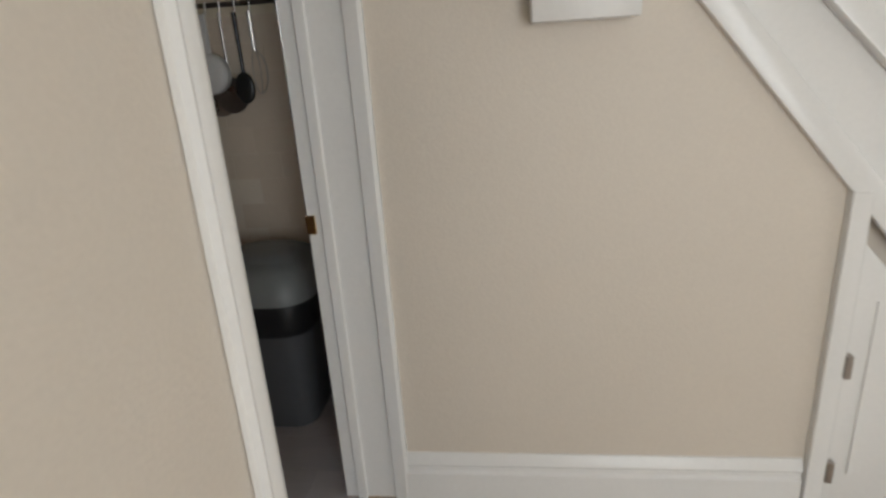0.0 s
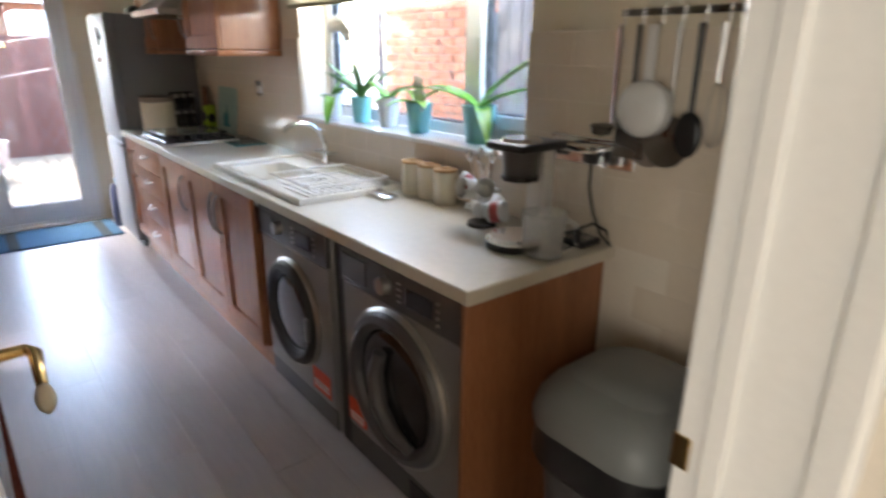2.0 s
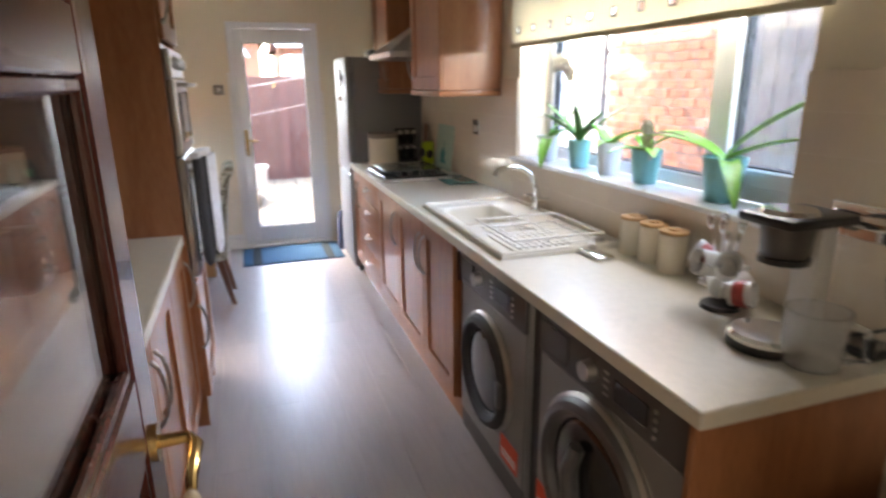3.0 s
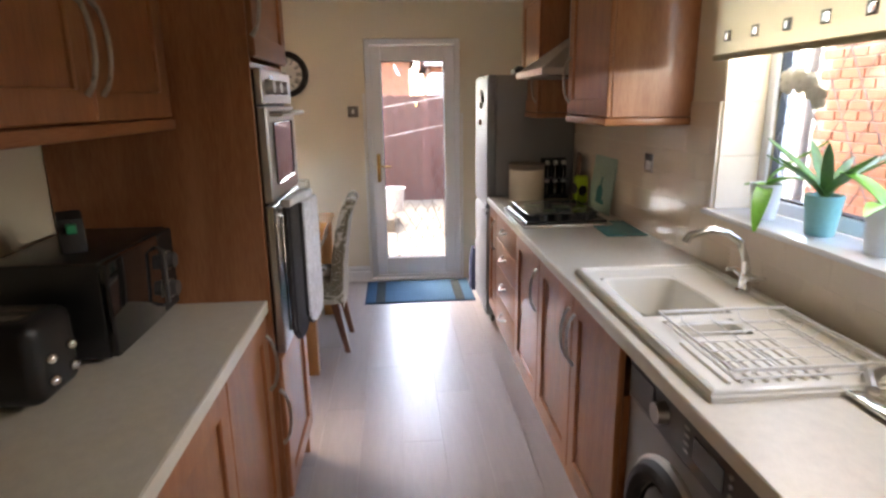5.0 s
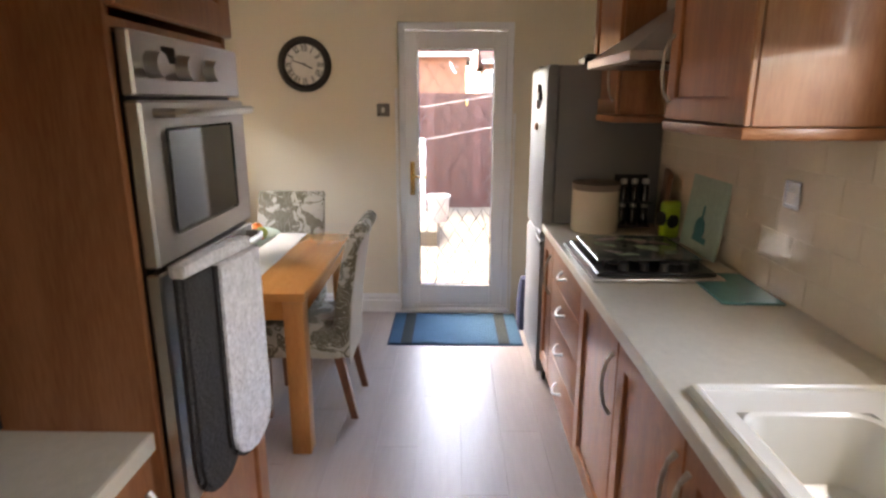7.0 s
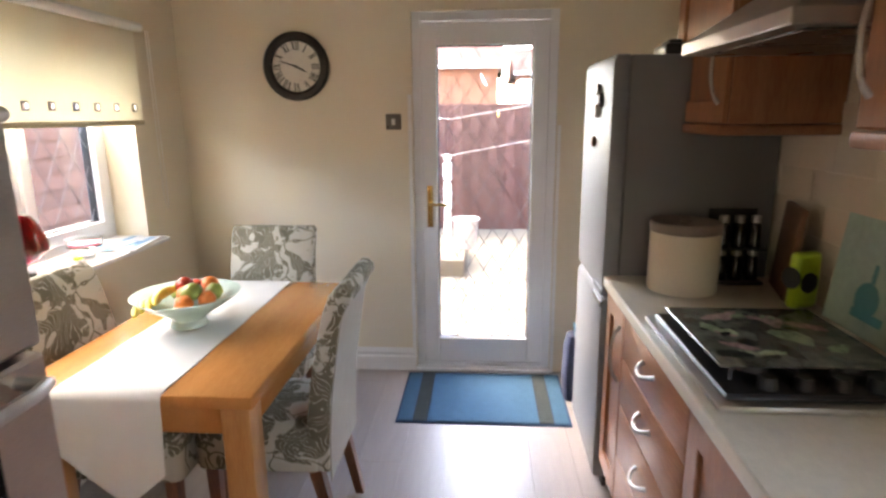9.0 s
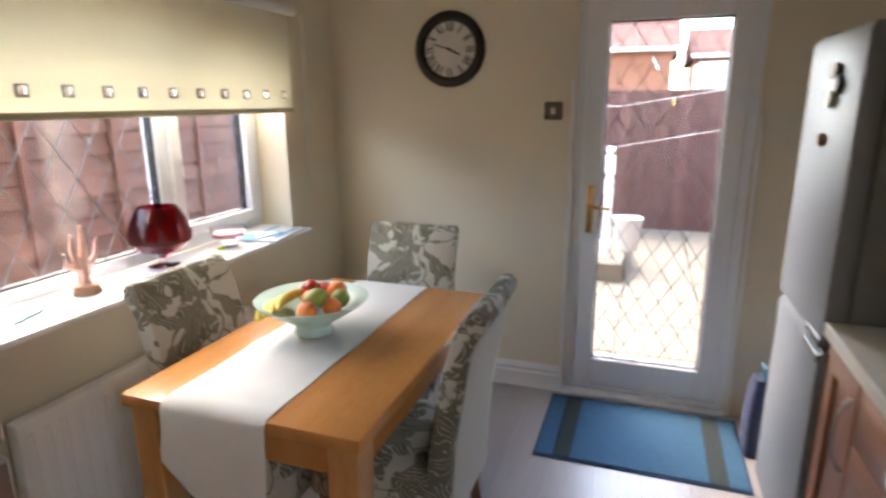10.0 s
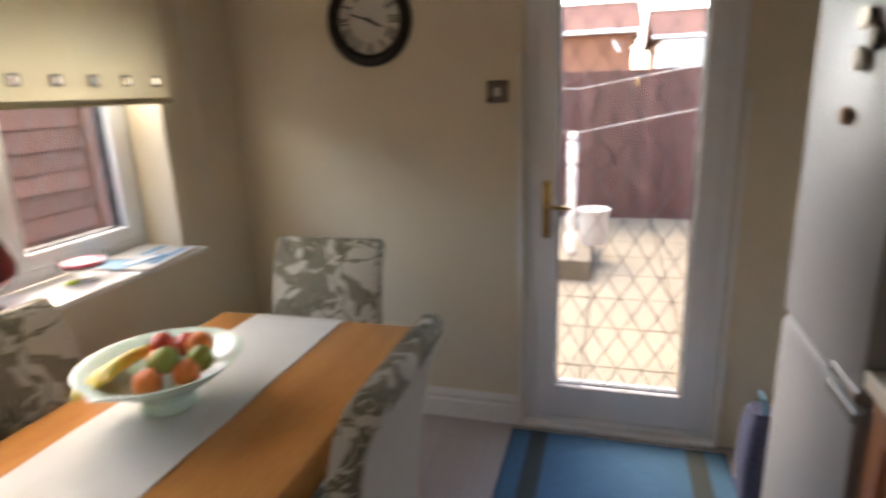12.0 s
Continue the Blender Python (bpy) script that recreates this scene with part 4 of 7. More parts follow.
box(bm, 0.03, 0.13, 0.02, 0.10, 0.04, 0.06, 0.008, 2)
solid("storage_case", bm, M["black"], "small black case on top of the fridge", "case", AT((0.88, 1.04, 1.711)))


def front_loader(name, x0, w, dryer, label):
    """A front-loading machine facing -y, 0.82 m high."""
    u = thing(name, AT((x0, 0.895, 0)), label, "washing machine" if not dryer else "tumble dryer", "laundry machines")
    part("cabinet", box(B(), 0, w, 0.012, 0.535, 0.015, 0.845, 0.008, 2), M["silver"], u)
    part("front_panel", box(B(), 0.004, w - 0.004, 0.0, 0.011, 0.115 if not dryer else 0.13, 0.712, 0.004), M["silver"], u)
    cp = part("control_panel", box(B(), 0.004, w - 0.004, -0.006, 0.011, 0.716, 0.843, 0.006, 2), M["graphite"], u)
    part("kick_panel", box(B(), 0.004, w - 0.004, 0.004, 0.011, 0.02, 0.112 if not dryer else 0.127, 0.003), M["graphite"], u)
    kx = w * (0.44 if dryer else 0.36)
    part("dial", cyl(B(), kx, 0.785, -0.034, -0.006, 0.026, 0.030, 28, "y"), M["steel"], cp, "silver programme dial")
    part("display", box(B(), w * 0.60, w * 0.80, -0.0095, -0.006, 0.752, 0.812, 0.002), M["blackglass"], cp)
    part("drawer", box(B(), 0.02, w * 0.27, -0.0105, -0.006, 0.735, 0.825, 0.004), M["graphite"], cp)
    for k in range(4):
        part("button", cyl(B(), w * 0.84, 0.745 + 0.022 * k, -0.0105, -0.006, 0.005, seg=10, axis="y"), M["steel"], cp)
        part("marking", box(B(), w * 0.53, w * 0.56, -0.0075, -0.006, 0.748 + 0.02 * k, 0.754 + 0.02 * k), M["steel"], cp)
    cx, cz, R = w * (0.50 if dryer else 0.48), 0.435, (0.262 if dryer else 0.225)
    bm = B()
    prof = [(R, 0.0), (R, -0.018), (R - 0.012, -0.034), (R - 0.034, -0.040), (R - 0.052, -0.030), (R - 0.060, -0.012)]
    rings = []
    for r, y in prof:
        rings.append([bm.verts.new((cx + r * math.cos(2 * math.pi * i / 48), y, cz + r * math.sin(2 * math.pi * i / 48))) for i in range(48)])
    for a, b in zip(rings, rings[1:]):
        for i in range(48):
            bm.faces.new((a[i], a[(i + 1) % 48], b[(i + 1) % 48], b[i]))
    dr = part("door_ring", bm, M["graphite"] if dryer else M["rubber"], u)
    bm = B()
    rings = []
    for r, y in ((R + 0.010, 0.0005), (R + 0.012, -0.010), (R + 0.002, -0.020), (R - 0.001, -0.016)):
        rings.append([bm.verts.new((cx + r * math.cos(2 * math.pi * i / 48), y, cz + r * math.sin(2 * math.pi * i / 48))) for i in range(48)])
    for a, b in zip(rings, rings[1:]):
        for i in range(48):
            bm.faces.new((a[i], a[(i + 1) % 48], b[(i + 1) % 48], b[i]))
    part("trim_ring", bm, M["steel"], dr, "bright steel trim ring")
    bm = B()
    rr = R - 0.060
    bmesh.ops.create_uvsphere(bm, u_segments=36, v_segments=14, radius=1, matrix=Matrix.LocRotScale((cx, -0.010, cz), Euler((radians(90), 0, 0)), (rr, rr, 0.02)))
    part("door_glass", bm, M["blackglass"], dr, "dark smoked door glass")
    if dryer:
        bm = B()
        tube(bm, [(cx - 0.03, -0.040, cz + 0.13), (cx - 0.05, -0.050, cz + 0.05), (cx - 0.03, -0.052, cz - 0.06), (cx + 0.04, -0.048, cz - 0.13), (cx + 0.12, -0.036, cz - 0.16)], [0.022, 0.026, 0.028, 0.026, 0.018], 10)
        part("door_moulding", bm, M["graphite"], dr)
        part("filter_flap", box(B(), w * 0.60, w * 0.90, -0.002, 0.004, 0.03, 0.115, 0.003), M["black"], u)
    else:
        part("door_catch", box(B(), cx + R - 0.05, cx + R - 0.015, -0.048, -0.034, cz - 0.05, cz + 0.05, 0.006, 2), M["graphite"], dr)
    lx0, lx1 = (0.01, 0.125) if dryer else (w * 0.70, w * 0.93)
    lb = part("energy_label", box(B(), lx0, lx1, -0.0032, 0.0, 0.155 if dryer else 0.145, 0.25 if dryer else 0.245), M["label"], u, "red-orange information label")
    bm = B()
    for k in range(2):
        box(bm, lx0 + 0.012, lx1 - 0.012, -0.0042, -0.0033, 0.165 + 0.018 * k, 0.175 + 0.018 * k)
    part("label_text", bm, M["labelwhite"], lb)
    return u


front_loader("washing_machine", 3.535, 0.625, False, "dark silver front-loading washing machine with a red label")
front_loader("tumble_dryer", 4.255, 0.655, True, "dark silver tumble dryer with a large round door")
# shade of the open gap, put in as a black strip
solid("appliance_gap_strip", box(B(), 4.175, 4.255, 0.915, 0.93, 0.0, 0.868, 0.002), M["black"], "black strip that puts in the shade of the gap between the two machines", "filler strip")

# ---- sink, tap, rack ----
sk = thing("kitchen_sink", AT((SX0, SY0, 0.91)), "cream ceramic inset sink with a ribbed drainer", "sink")
sw, sd = SX1 - SX0, SY1 - SY0
BX0, BX1, BY0, BY1 = 0.11, 0.50, 0.055, 0.33     # bowl
HX0, HX1, HY0, HY1 = 0.54, 0.66, 0.09, 0.30      # half bowl
bm = B()
plate(bm, [0, BX0, BX1, HX0, HX1, sw], [0, BY0, HY0, HY1, BY1, sd], -0.02, 0.012, [(1, 1), (1, 2), (1, 3), (3, 2)])
part("deck", bm, M["ceramic"], sk)
part("raised_rim", tube(B(), [(0.012, 0.012, 0.012), (sw - 0.012, 0.012, 0.012), (sw - 0.012, sd - 0.012, 0.012), (0.012, sd - 0.012, 0.012)], 0.0125, 8, True), M["ceramic"], sk)


def basin(x0, x1, y0, y1, depth, name):
    bm = B()
    n = 8
    prev = None
    loops = []
    for k, (ins, z) in enumerate(((-0.002, 0.0125), (0.006, 0.008), (0.012, -0.02), (0.02, -depth + 0.03), (0.045, -depth + 0.006), (0.08, -depth))):
        pts = []
        r = 0.05
        for cx, cy, a0 in ((x1 - ins - r, y1 - ins - r, 0), (x0 + ins + r, y1 - ins - r, 90), (x0 + ins + r, y0 + ins + r, 180), (x1 - ins - r, y0 + ins + r, 270)):
            for j in range(6):
                a = radians(a0 + 18 * j)
                pts.append(bm.verts.new((cx + r * math.cos(a), cy + r * math.sin(a), z)))
        loops.append(pts)
    for a, b in zip(loops, loops[1:]):
        for i in range(len(a)):
            bm.faces.new((a[i], a[(i + 1) % len(a)], b[(i + 1) % len(a)], b[i]))
    bm.faces.new(loops[-1])
    p = part(name, bm, M["ceramic"], sk)
    part("waste", cyl(B(), (x0 + x1) / 2, (y0 + y1) / 2, -depth + 0.001, -depth + 0.006, 0.035), M["chrome"], p, "chrome sink waste")


basin(BX0, BX1, BY0, BY1, 0.17, "bowl")
part("bowl_floor", prism(B(), [(BX0 + 0.10, BY0 + 0.06), (BX1 - 0.10, BY0 + 0.06), (BX1 - 0.06, BY0 + 0.10), (BX1 - 0.06, BY1 - 0.10), (BX1 - 0.10, BY1 - 0.06), (BX0 + 0.10, BY1 - 0.06), (BX0 + 0.06, BY1 - 0.10), (BX0 + 0.06, BY0 + 0.10)], -0.160, -0.150, "z", 0.004), M["cream"], sk, "stained cream floor of the sink bowl")
basin(HX0, HX1, HY0, HY1, 0.09, "half_bowl")
bm = B()
for k in range(9):
    y = 0.07 + 0.03 * k
    tube(bm, [(0.70, y, 0.0122), (0.93, y, 0.0145)], 0.005, 6)
part("drainer_ribs", bm, M["ceramic"], sk)
tap = thing("mixer_tap", AT((3.27, 1.375, 0.922)), "chrome mixer tap with a curved swivel spout", "tap")
part("base", lathe(B(), [(0.028, 0), (0.028, 0.008), (0.02, 0.014), (0.018, 0.05), (0.016, 0.06), (0.016, 0.085), (0.012, 0.09)], 24), M["chrome"], tap)
part("spout", tube(B(), [(0, 0, 0.07), (0, -0.005, 0.11), (0, -0.03, 0.17), (0, -0.08, 0.205), (0, -0.14, 0.215), (0, -0.20, 0.20), (0, -0.215, 0.175)], [0.014, 0.013, 0.013, 0.013, 0.012, 0.012, 0.013], 12), M["chrome"], tap)
for s in (-1, 1):
    lv = part("tap_valve", tube(B(), [(0, 0, 0.055), (s * 0.05, 0, 0.06)], 0.012, 12), M["chrome"], tap)
    part("cross_handle", tube(B(), [(s * 0.06, -0.03, 0.062), (s * 0.06, 0.03, 0.062)], 0.007, 8), M["chrome"], lv)
rk = thing("dish_rack", AT((3.53, 0.965, 0.926)), "white wire dish rack on the drainer", "dish rack")
part("rim_wire", tube(B(), [(0, 0, 0.038), (0.37, 0, 0.038), (0.37, 0.37, 0.038), (0, 0.37, 0.038)], 0.004, 8, True), M["whiteplastic"], rk)
part("foot_wire", tube(B(), [(0.02, 0.02, 0.006), (0.35, 0.02, 0.006), (0.35, 0.35, 0.006), (0.02, 0.35, 0.006)], 0.0035, 8, True), M["whiteplastic"], rk)
for k in range(6):
    x = 0.04 + 0.058 * k
    part("wire", tube(B(), [(x, 0.0, 0.038), (x, 0.02, 0.012), (x, 0.35, 0.012), (x, 0.37, 0.038)], 0.0022, 6), M["whiteplastic"], rk)
for k in range(4):
    y = 0.06 + 0.085 * k
    part("wire", tube(B(), [(0.0, y, 0.038), (0.02, y, 0.016), (0.35, y, 0.016), (0.37, y, 0.038)], 0.0022, 6), M["whiteplastic"], rk)
br = thing("washing_up_brush", AT((3.985, 1.235, 0.912)), "grey-handled steel scraper lying on the worktop", "brush")
part("head", box(B(), -0.05, 0.09, -0.035, 0.035, 0.0, 0.016, 0.006, 2), M["chrome"], br)
part("handle", tube(B(), [(-0.03, 0.02, 0.014), (-0.09, 0.06, 0.018), (-0.12, 0.12, 0.016)], [0.014, 0.016, 0.011], 10), M["steel"], br)

# ---- hob, hood ----
hob = thing("gas_hob", AT((1.60, 0.875, 0.91)), "steel gas hob with a dark patterned glass cover", "hob")
part("tray", box(B(), 0, 0.56, 0, 0.47, 0.0, 0.016, 0.006, 2), M["steel"], hob)
part("burner_well", box(B(), 0.025, 0.535, 0.02, 0.45, 0.0165, 0.030, 0.005), M["black"], hob)
for k in range(4):
    part("knob", cyl(B(), 0.50, 0.12 + 0.075 * k, 0.0305, 0.058, 0.021, 0.018, 20), M["black"], hob, "black control knob")
cover = part("glass_cover", box(B(), 0.05, 0.45, 0.04, 0.43, 0.053, 0.058, 0.002), mat("printed_hob_glass", (0.10, 0.105, 0.085), 0.14, vary=0.95, scale=9, fine=26, bump=0), hob, "dark printed glass cover")
rnd = random.Random(5)
for nm, tint, count in (("green_print", (0.24, 0.29, 0.19), 9), ("pink_print", (0.30, 0.20, 0.19), 7), ("dark_print", (0.03, 0.05, 0.045), 6)):
    tinted = mat("hob_" + nm, tint, 0.15, vary=0.6, scale=40, fine=110, bump=0)
    for k in range(count):
        bm = B()
        x, y, r = 0.11 + 0.28 * rnd.random(), 0.09 + 0.28 * rnd.random(), 0.02 + 0.035 * rnd.random()
        n, lean, thin = 14, rnd.uniform(0, math.pi), rnd.uniform(0.3, 0.6)
        vs = []
        for i in range(n):
            a, rr = 2 * math.pi * i / n, r * (0.8 + 0.45 * rnd.random())
            u, w = rr * math.cos(a), rr * thin * math.sin(a)
            vs.append(bm.verts.new((x + u * math.cos(lean) - w * math.sin(lean), y + u * math.sin(lean) + w * math.cos(lean), 0.0584 + 0.00008 * rnd.randint(0, 9))))
        bm.faces.new(vs)
        part("printed_leaf", bm, tinted, cover)
for x in (0.14, 0.39):
    for y in (0.13, 0.34):
        bm = B()
        for a in range(4):
            c, s = math.cos(a * math.pi / 2 + 0.78), math.sin(a * math.pi / 2 + 0.78)
            tube(bm, [(x + 0.02 * c, y + 0.02 * s, 0.052), (x + 0.10 * c, y + 0.10 * s, 0.052), (x + 0.10 * c, y + 0.10 * s, 0.031)], 0.004, 6)
        part("pan_support", bm, M["black"], hob)
        part("burner", cyl(B(), x, y, 0.0305, 0.046, 0.04, 0.035), M["black"], hob)
hood = thing("cooker_hood", AT((1.45, YR - 0.003, 1.67)), "steel chimney cooker hood with a sloping canopy", "cooker hood")
part("rim", box(B(), 0.0, 0.63, -0.49, 0.0, 0.0, 0.035, 0.003), M["steel"], hood)
bm = B()
lo = [bm.verts.new(p) for p in ((0.005, -0.48, 0.0355), (0.625, -0.48, 0.0355), (0.625, -0.002, 0.0355), (0.005, -0.002, 0.0355))]
hi = [bm.verts.new(p) for p in ((0.20, -0.24, 0.21), (0.43, -0.24, 0.21), (0.43, -0.002, 0.21), (0.20, -0.002, 0.21))]
for i in range(4):
    bm.faces.new((lo[i], lo[(i + 1) % 4], hi[(i + 1) % 4], hi[i]))
bm.faces.new(hi), bm.faces.new(lo[::-1])
part("canopy", bm, M["steel"], hood)
part("chimney", box(B(), 0.205, 0.425, -0.235, -0.002, 0.211, 0.655, 0.002), M["steel"], hood)
for x in (0.03, 0.32):
    part("grease_filter", box(B(), x, x + 0.27, -0.44, -0.10, -0.005, -0.0005, 0.002), M["darksteel"], hood)

# ---- worktop things beside the hob ----
def lidded(name, x, y, r, h, lid, m, mlid, label, cat, group=""):
    c = thing(name, AT((x, y, 0.91)), label, cat, group)
    part("jar", lathe(B(), [(r * 0.97, 0), (r, 0.006), (r, h - 0.008), (r * 0.985, h)], 36), M[m], c)
    part("lid", lathe(B(), [(r * 0.95, h + 0.001), (r * 1.02, h + 0.003), (r * 1.02, h + lid - 0.005), (r * 0.97, h + lid), (0.018, h + lid), (0.018, h + lid + 0.006), (0.0, h + lid + 0.008)], 36), M[mlid], c)
    return c


lidded("bread_crock", 1.27, 1.085, 0.115, 0.205, 0.035, "cream", "taupe", "large cream crock with a taupe lid", "storage jar")
for x, y in ((4.01, 1.385), (4.12, 1.385), (4.235, 1.375)):
    lidded("canister", x, y, 0.047, 0.125, 0.012, "cream", "cork", "cream ceramic canister with a bamboo lid", "canister", "tea and coffee canisters")
rackb = thing("spice_rack", AT((1.17, 1.30, 0.91)), "black rack of small steel-capped bottles", "spice rack")
part("base", box(B(), -0.055, 0.055, -0.085, 0.085, 0.0, 0.012, 0.004), M["black"], rackb)
part("mid_shelf", box(B(), -0.055, 0.055, -0.085, 0.085, 0.125, 0.131, 0.002), M["black"], rackb)
part("back", box(B(), -0.055, -0.048, -0.085, 0.085, 0.012, 0.26, 0.002), M["black"], rackb)
for z in (0.0125, 0.1315):
    for k in range(3):
        b = part("bottle", lathe(B(), [(0.022, z), (0.022, z + 0.075), (0.014, z + 0.088)], 16, 0.012, -0.055 + 0.055 * k), M["blackglass"], rackb)
        part("cap", cyl(B(), 0.012, -0.055 + 0.055 * k, z + 0.0885, z + 0.112, 0.017), M["steel"], b, "steel cap")
solid("cutting_board", box(B(), -0.012, 0.012, -0.115, 0.115, 0, 0.30, 0.008, 2), M["boardwood"], "dark wooden chopping board leaning on the tiles", "chopping board", pose(1.31, 1.395, 0.913, 0, 0, 75) @ pose(0, 0, 0, 0, 5, 0))
sp = thing("kitchen_timer", pose(1.47, 1.385, 0.912, 0, 0, 20), "lime green kitchen timer with a dark round face", "timer")
part("case", box(B(), -0.02, 0.02, -0.05, 0.05, 0, 0.18, 0.018, 3), M["lime"], sp)
part("face", cyl(B(), 0.0, 0.10, -0.0525, -0.048, 0.034, seg=24, axis="y"), M["black"], sp)
part("face", cyl(B(), 0.0, 0.085, 0.0195, 0.0235, 0.032, seg=24, axis="x"), M["black"], sp)
gb = thing("glass_board", pose(1.72, 1.415, 0.912, 0, 0, 90) @ pose(0, 0, 0, 0, 7, 0), "pale aqua printed glass board leaning on the tiles", "chopping board")
part("plate", box(B(), -0.004, 0.004, -0.18, 0.18, 0.0, 0.35, 0.003, 1), M["boardglass"], gb)
bm = B()
cyl(bm, 0.01, 0.10, -0.0052, -0.0042, 0.05, seg=14, axis="x")
box(bm, -0.0052, -0.0042, -0.005, 0.01, 0.13, 0.20)
box(bm, -0.0052, -0.0042, -0.07, 0.06, 0.045, 0.07)
part("print", bm, M["boardteal"], gb)
solid("worktop_saver", box(B(), -0.17, 0.17, -0.10, 0.10, 0, 0.008, 0.003), M["boardteal"], "teal glass worktop saver lying by the hob", "worktop saver", pose(2.22, 1.335, 0.911, 0, 0, -2))

# ---- things on the worktop end ----
mugs = thing("mug_tree", AT((4.55, 1.28, 0.911)) @ Matrix.Diagonal((0.78, 0.78, 0.88, 1)), "mug stand with white and red mugs and cutlery", "mug stand")
part("base", cyl(B(), 0, 0, 0, 0.014, 0.066, 0.062, 28), M["black"], mugs)
part("pole", tube(B(), [(0, 0, 0.014), (0, 0, 0.24)], 0.006, 8), M["chrome"], mugs)
rnd = random.Random(3)
for k in range(6):
    a = k * 1.05 + 0.4
    z = 0.06 if k < 3 else 0.15
    p = pose(0.07 * math.cos(a), 0.07 * math.sin(a), z, 0, 62 if k % 2 else 78, math.degrees(a))
    bm = B()
    lathe(bm, [(0.030, -0.042), (0.038, -0.038), (0.041, 0.04), (0.038, 0.041), (0.034, -0.030), (0.0, -0.034)], 20)
    tube(bm, [(0, 0.040, 0.024), (0, 0.062, 0.018), (0, 0.066, -0.008), (0, 0.040, -0.026)], 0.005, 6)
    bm.transform(p)
    mg = part("mug", bm, M["whiteplastic"], mugs)
    bm = B()
    lathe(bm, [(0.0412, -0.02), (0.0418, 0.02), (0.0408, 0.02), (0.0402, -0.02)], 20, hoop=True)
    bm.transform(p)
    if k in (0, 3):
        part("red_print", bm, mat("red_mug_print", (0.45, 0.07, 0.06), 0.3, vary=0.5, scale=60, fine=90, bump=0), mg)
for k in range(5):
    bm = B()
    a = k * 1.3
    tube(bm, [(0.02 * math.cos(a), 0.02 * math.sin(a), 0.10), (0.05 * math.cos(a), 0.05 * math.sin(a), 0.25)], 0.004, 6)
    ball(bm, 0.056 * math.cos(a), 0.056 * math.sin(a), 0.27, 0.016, 0.012, 0.024, 10)
    part("spoon", bm, M["chrome"], mugs)
cm = thing("coffee_machine", pose(4.78, 1.26, 0.911, 0, 0, 0), "steel and black filter coffee machine", "coffee machine")
part("foot", lathe(B(), [(0.082, 0.0), (0.085, 0.006), (0.085, 0.022)], 32, 0, -0.06), M["black"], cm)
part("hot_plate", lathe(B(), [(0.085, 0.0225), (0.085, 0.03), (0.075, 0.038), (0, 0.039)], 32, 0, -0.06), M["chrome"], cm)
part("column", box(B(), -0.035, 0.035, 0.02, 0.07, 0.0, 0.30, 0.008, 2), M["whiteplastic"], cm, "white column")
part("filter_basket", lathe(B(), [(0.044, 0.215), (0.050, 0.225), (0.056, 0.292)], 28, 0, -0.045), M["graphite"], cm)
part("basket_band", lathe(B(), [(0.050, 0.205), (0.054, 0.205), (0.055, 0.219), (0.049, 0.219)], 28, 0, -0.045, hoop=True), M["black"], cm)
part("top_cap", box(B(), -0.075, 0.075, -0.12, 0.08, 0.293, 0.318, 0.01, 2), M["black"], cm)
part("lid", cyl(B(), 0, -0.045, 0.3185, 0.328, 0.06, 0.055), M["chrome"], cm)
part("water_tank", box(B(), 0.03, 0.15, 0.078, 0.18, 0.02, 0.285, 0.014, 2), M["glass"], cm, "clear water tank")
part("tank_lid", box(B(), 0.027, 0.153, 0.075, 0.183, 0.286, 0.306, 0.008, 2), M["chrome"], cm)
part("tank_foot", box(B(), 0.03, 0.15, 0.078, 0.18, 0.0, 0.019, 0.006), M["black"], cm)
jg = thing("measuring_jug", AT((4.885, 1.215, 0.911)) @ Matrix.Diagonal((0.92, 0.92, 0.95, 1)), "frosted plastic measuring jug", "jug")
bm = B()
lathe(bm, [(0.058, 0), (0.062, 0.004), (0.07, 0.13), (0.072, 0.135), (0.068, 0.135), (0.060, 0.006), (0.0, 0.005)], 32)
part("body", bm, M["frosted"], jg)
part("handle", tube(B(), [(0.066, 0.02, 0.12), (0.10, 0.03, 0.115), (0.105, 0.032, 0.05), (0.064, 0.02, 0.03)], 0.009, 8), M["frosted"], jg)
part("grip", tube(B(), [(0.1065, 0.033, 0.10), (0.1085, 0.033, 0.06)], 0.0105, 8), M["black"], jg)

# ---- wall things by the worktop end ----
st = thing("socket_strip", AT((4.70, YR - 0.011, 1.145)), "chrome double socket plate with a black plug", "socket")
part("plate", box(B(), 0, 0.31, -0.009, 0.0, 0, 0.085, 0.003), M["chrome"], st)
for x in (0.02, 0.17):
    part("insert", box(B(), x, x + 0.055, -0.011, -0.0091, 0.02, 0.065, 0.002), M["black"], st)
    part("rocker", box(B(), x + 0.07, x + 0.09, -0.013, -0.0091, 0.05, 0.072, 0.002), M["chrome"], st)
part("plug", box(B(), 0.16, 0.215, -0.052, -0.0115, 0.012, 0.068, 0.008, 2), M["black"], st, "black three-pin plug")
part("cable", tube(B(), [(0.187, -0.04, 0.012), (0.19, -0.045, -0.06), (0.20, -0.03, -0.14), (0.235, -0.03, -0.20), (0.275, -0.035, -0.225), (0.262, -0.04, -0.18), (0.22, -0.05, -0.165), (0.16, -0.07, -0.20), (0.11, -0.12, -0.228)], 0.0045, 8), M["black"], st, "black mains cable")
sk2 = thing("wall_socket", AT((2.265, YR - 0.011, 1.205)), "chrome single wall socket above the worktop", "socket")
part("plate", box(B(), 0, 0.09, -0.008, 0.0, 0, 0.09, 0.003), M["chrome"], sk2)
part("insert", box(B(), 0.02, 0.07, -0.0095, -0.0081, 0.015, 0.055, 0.002), M["whiteplastic"], sk2)
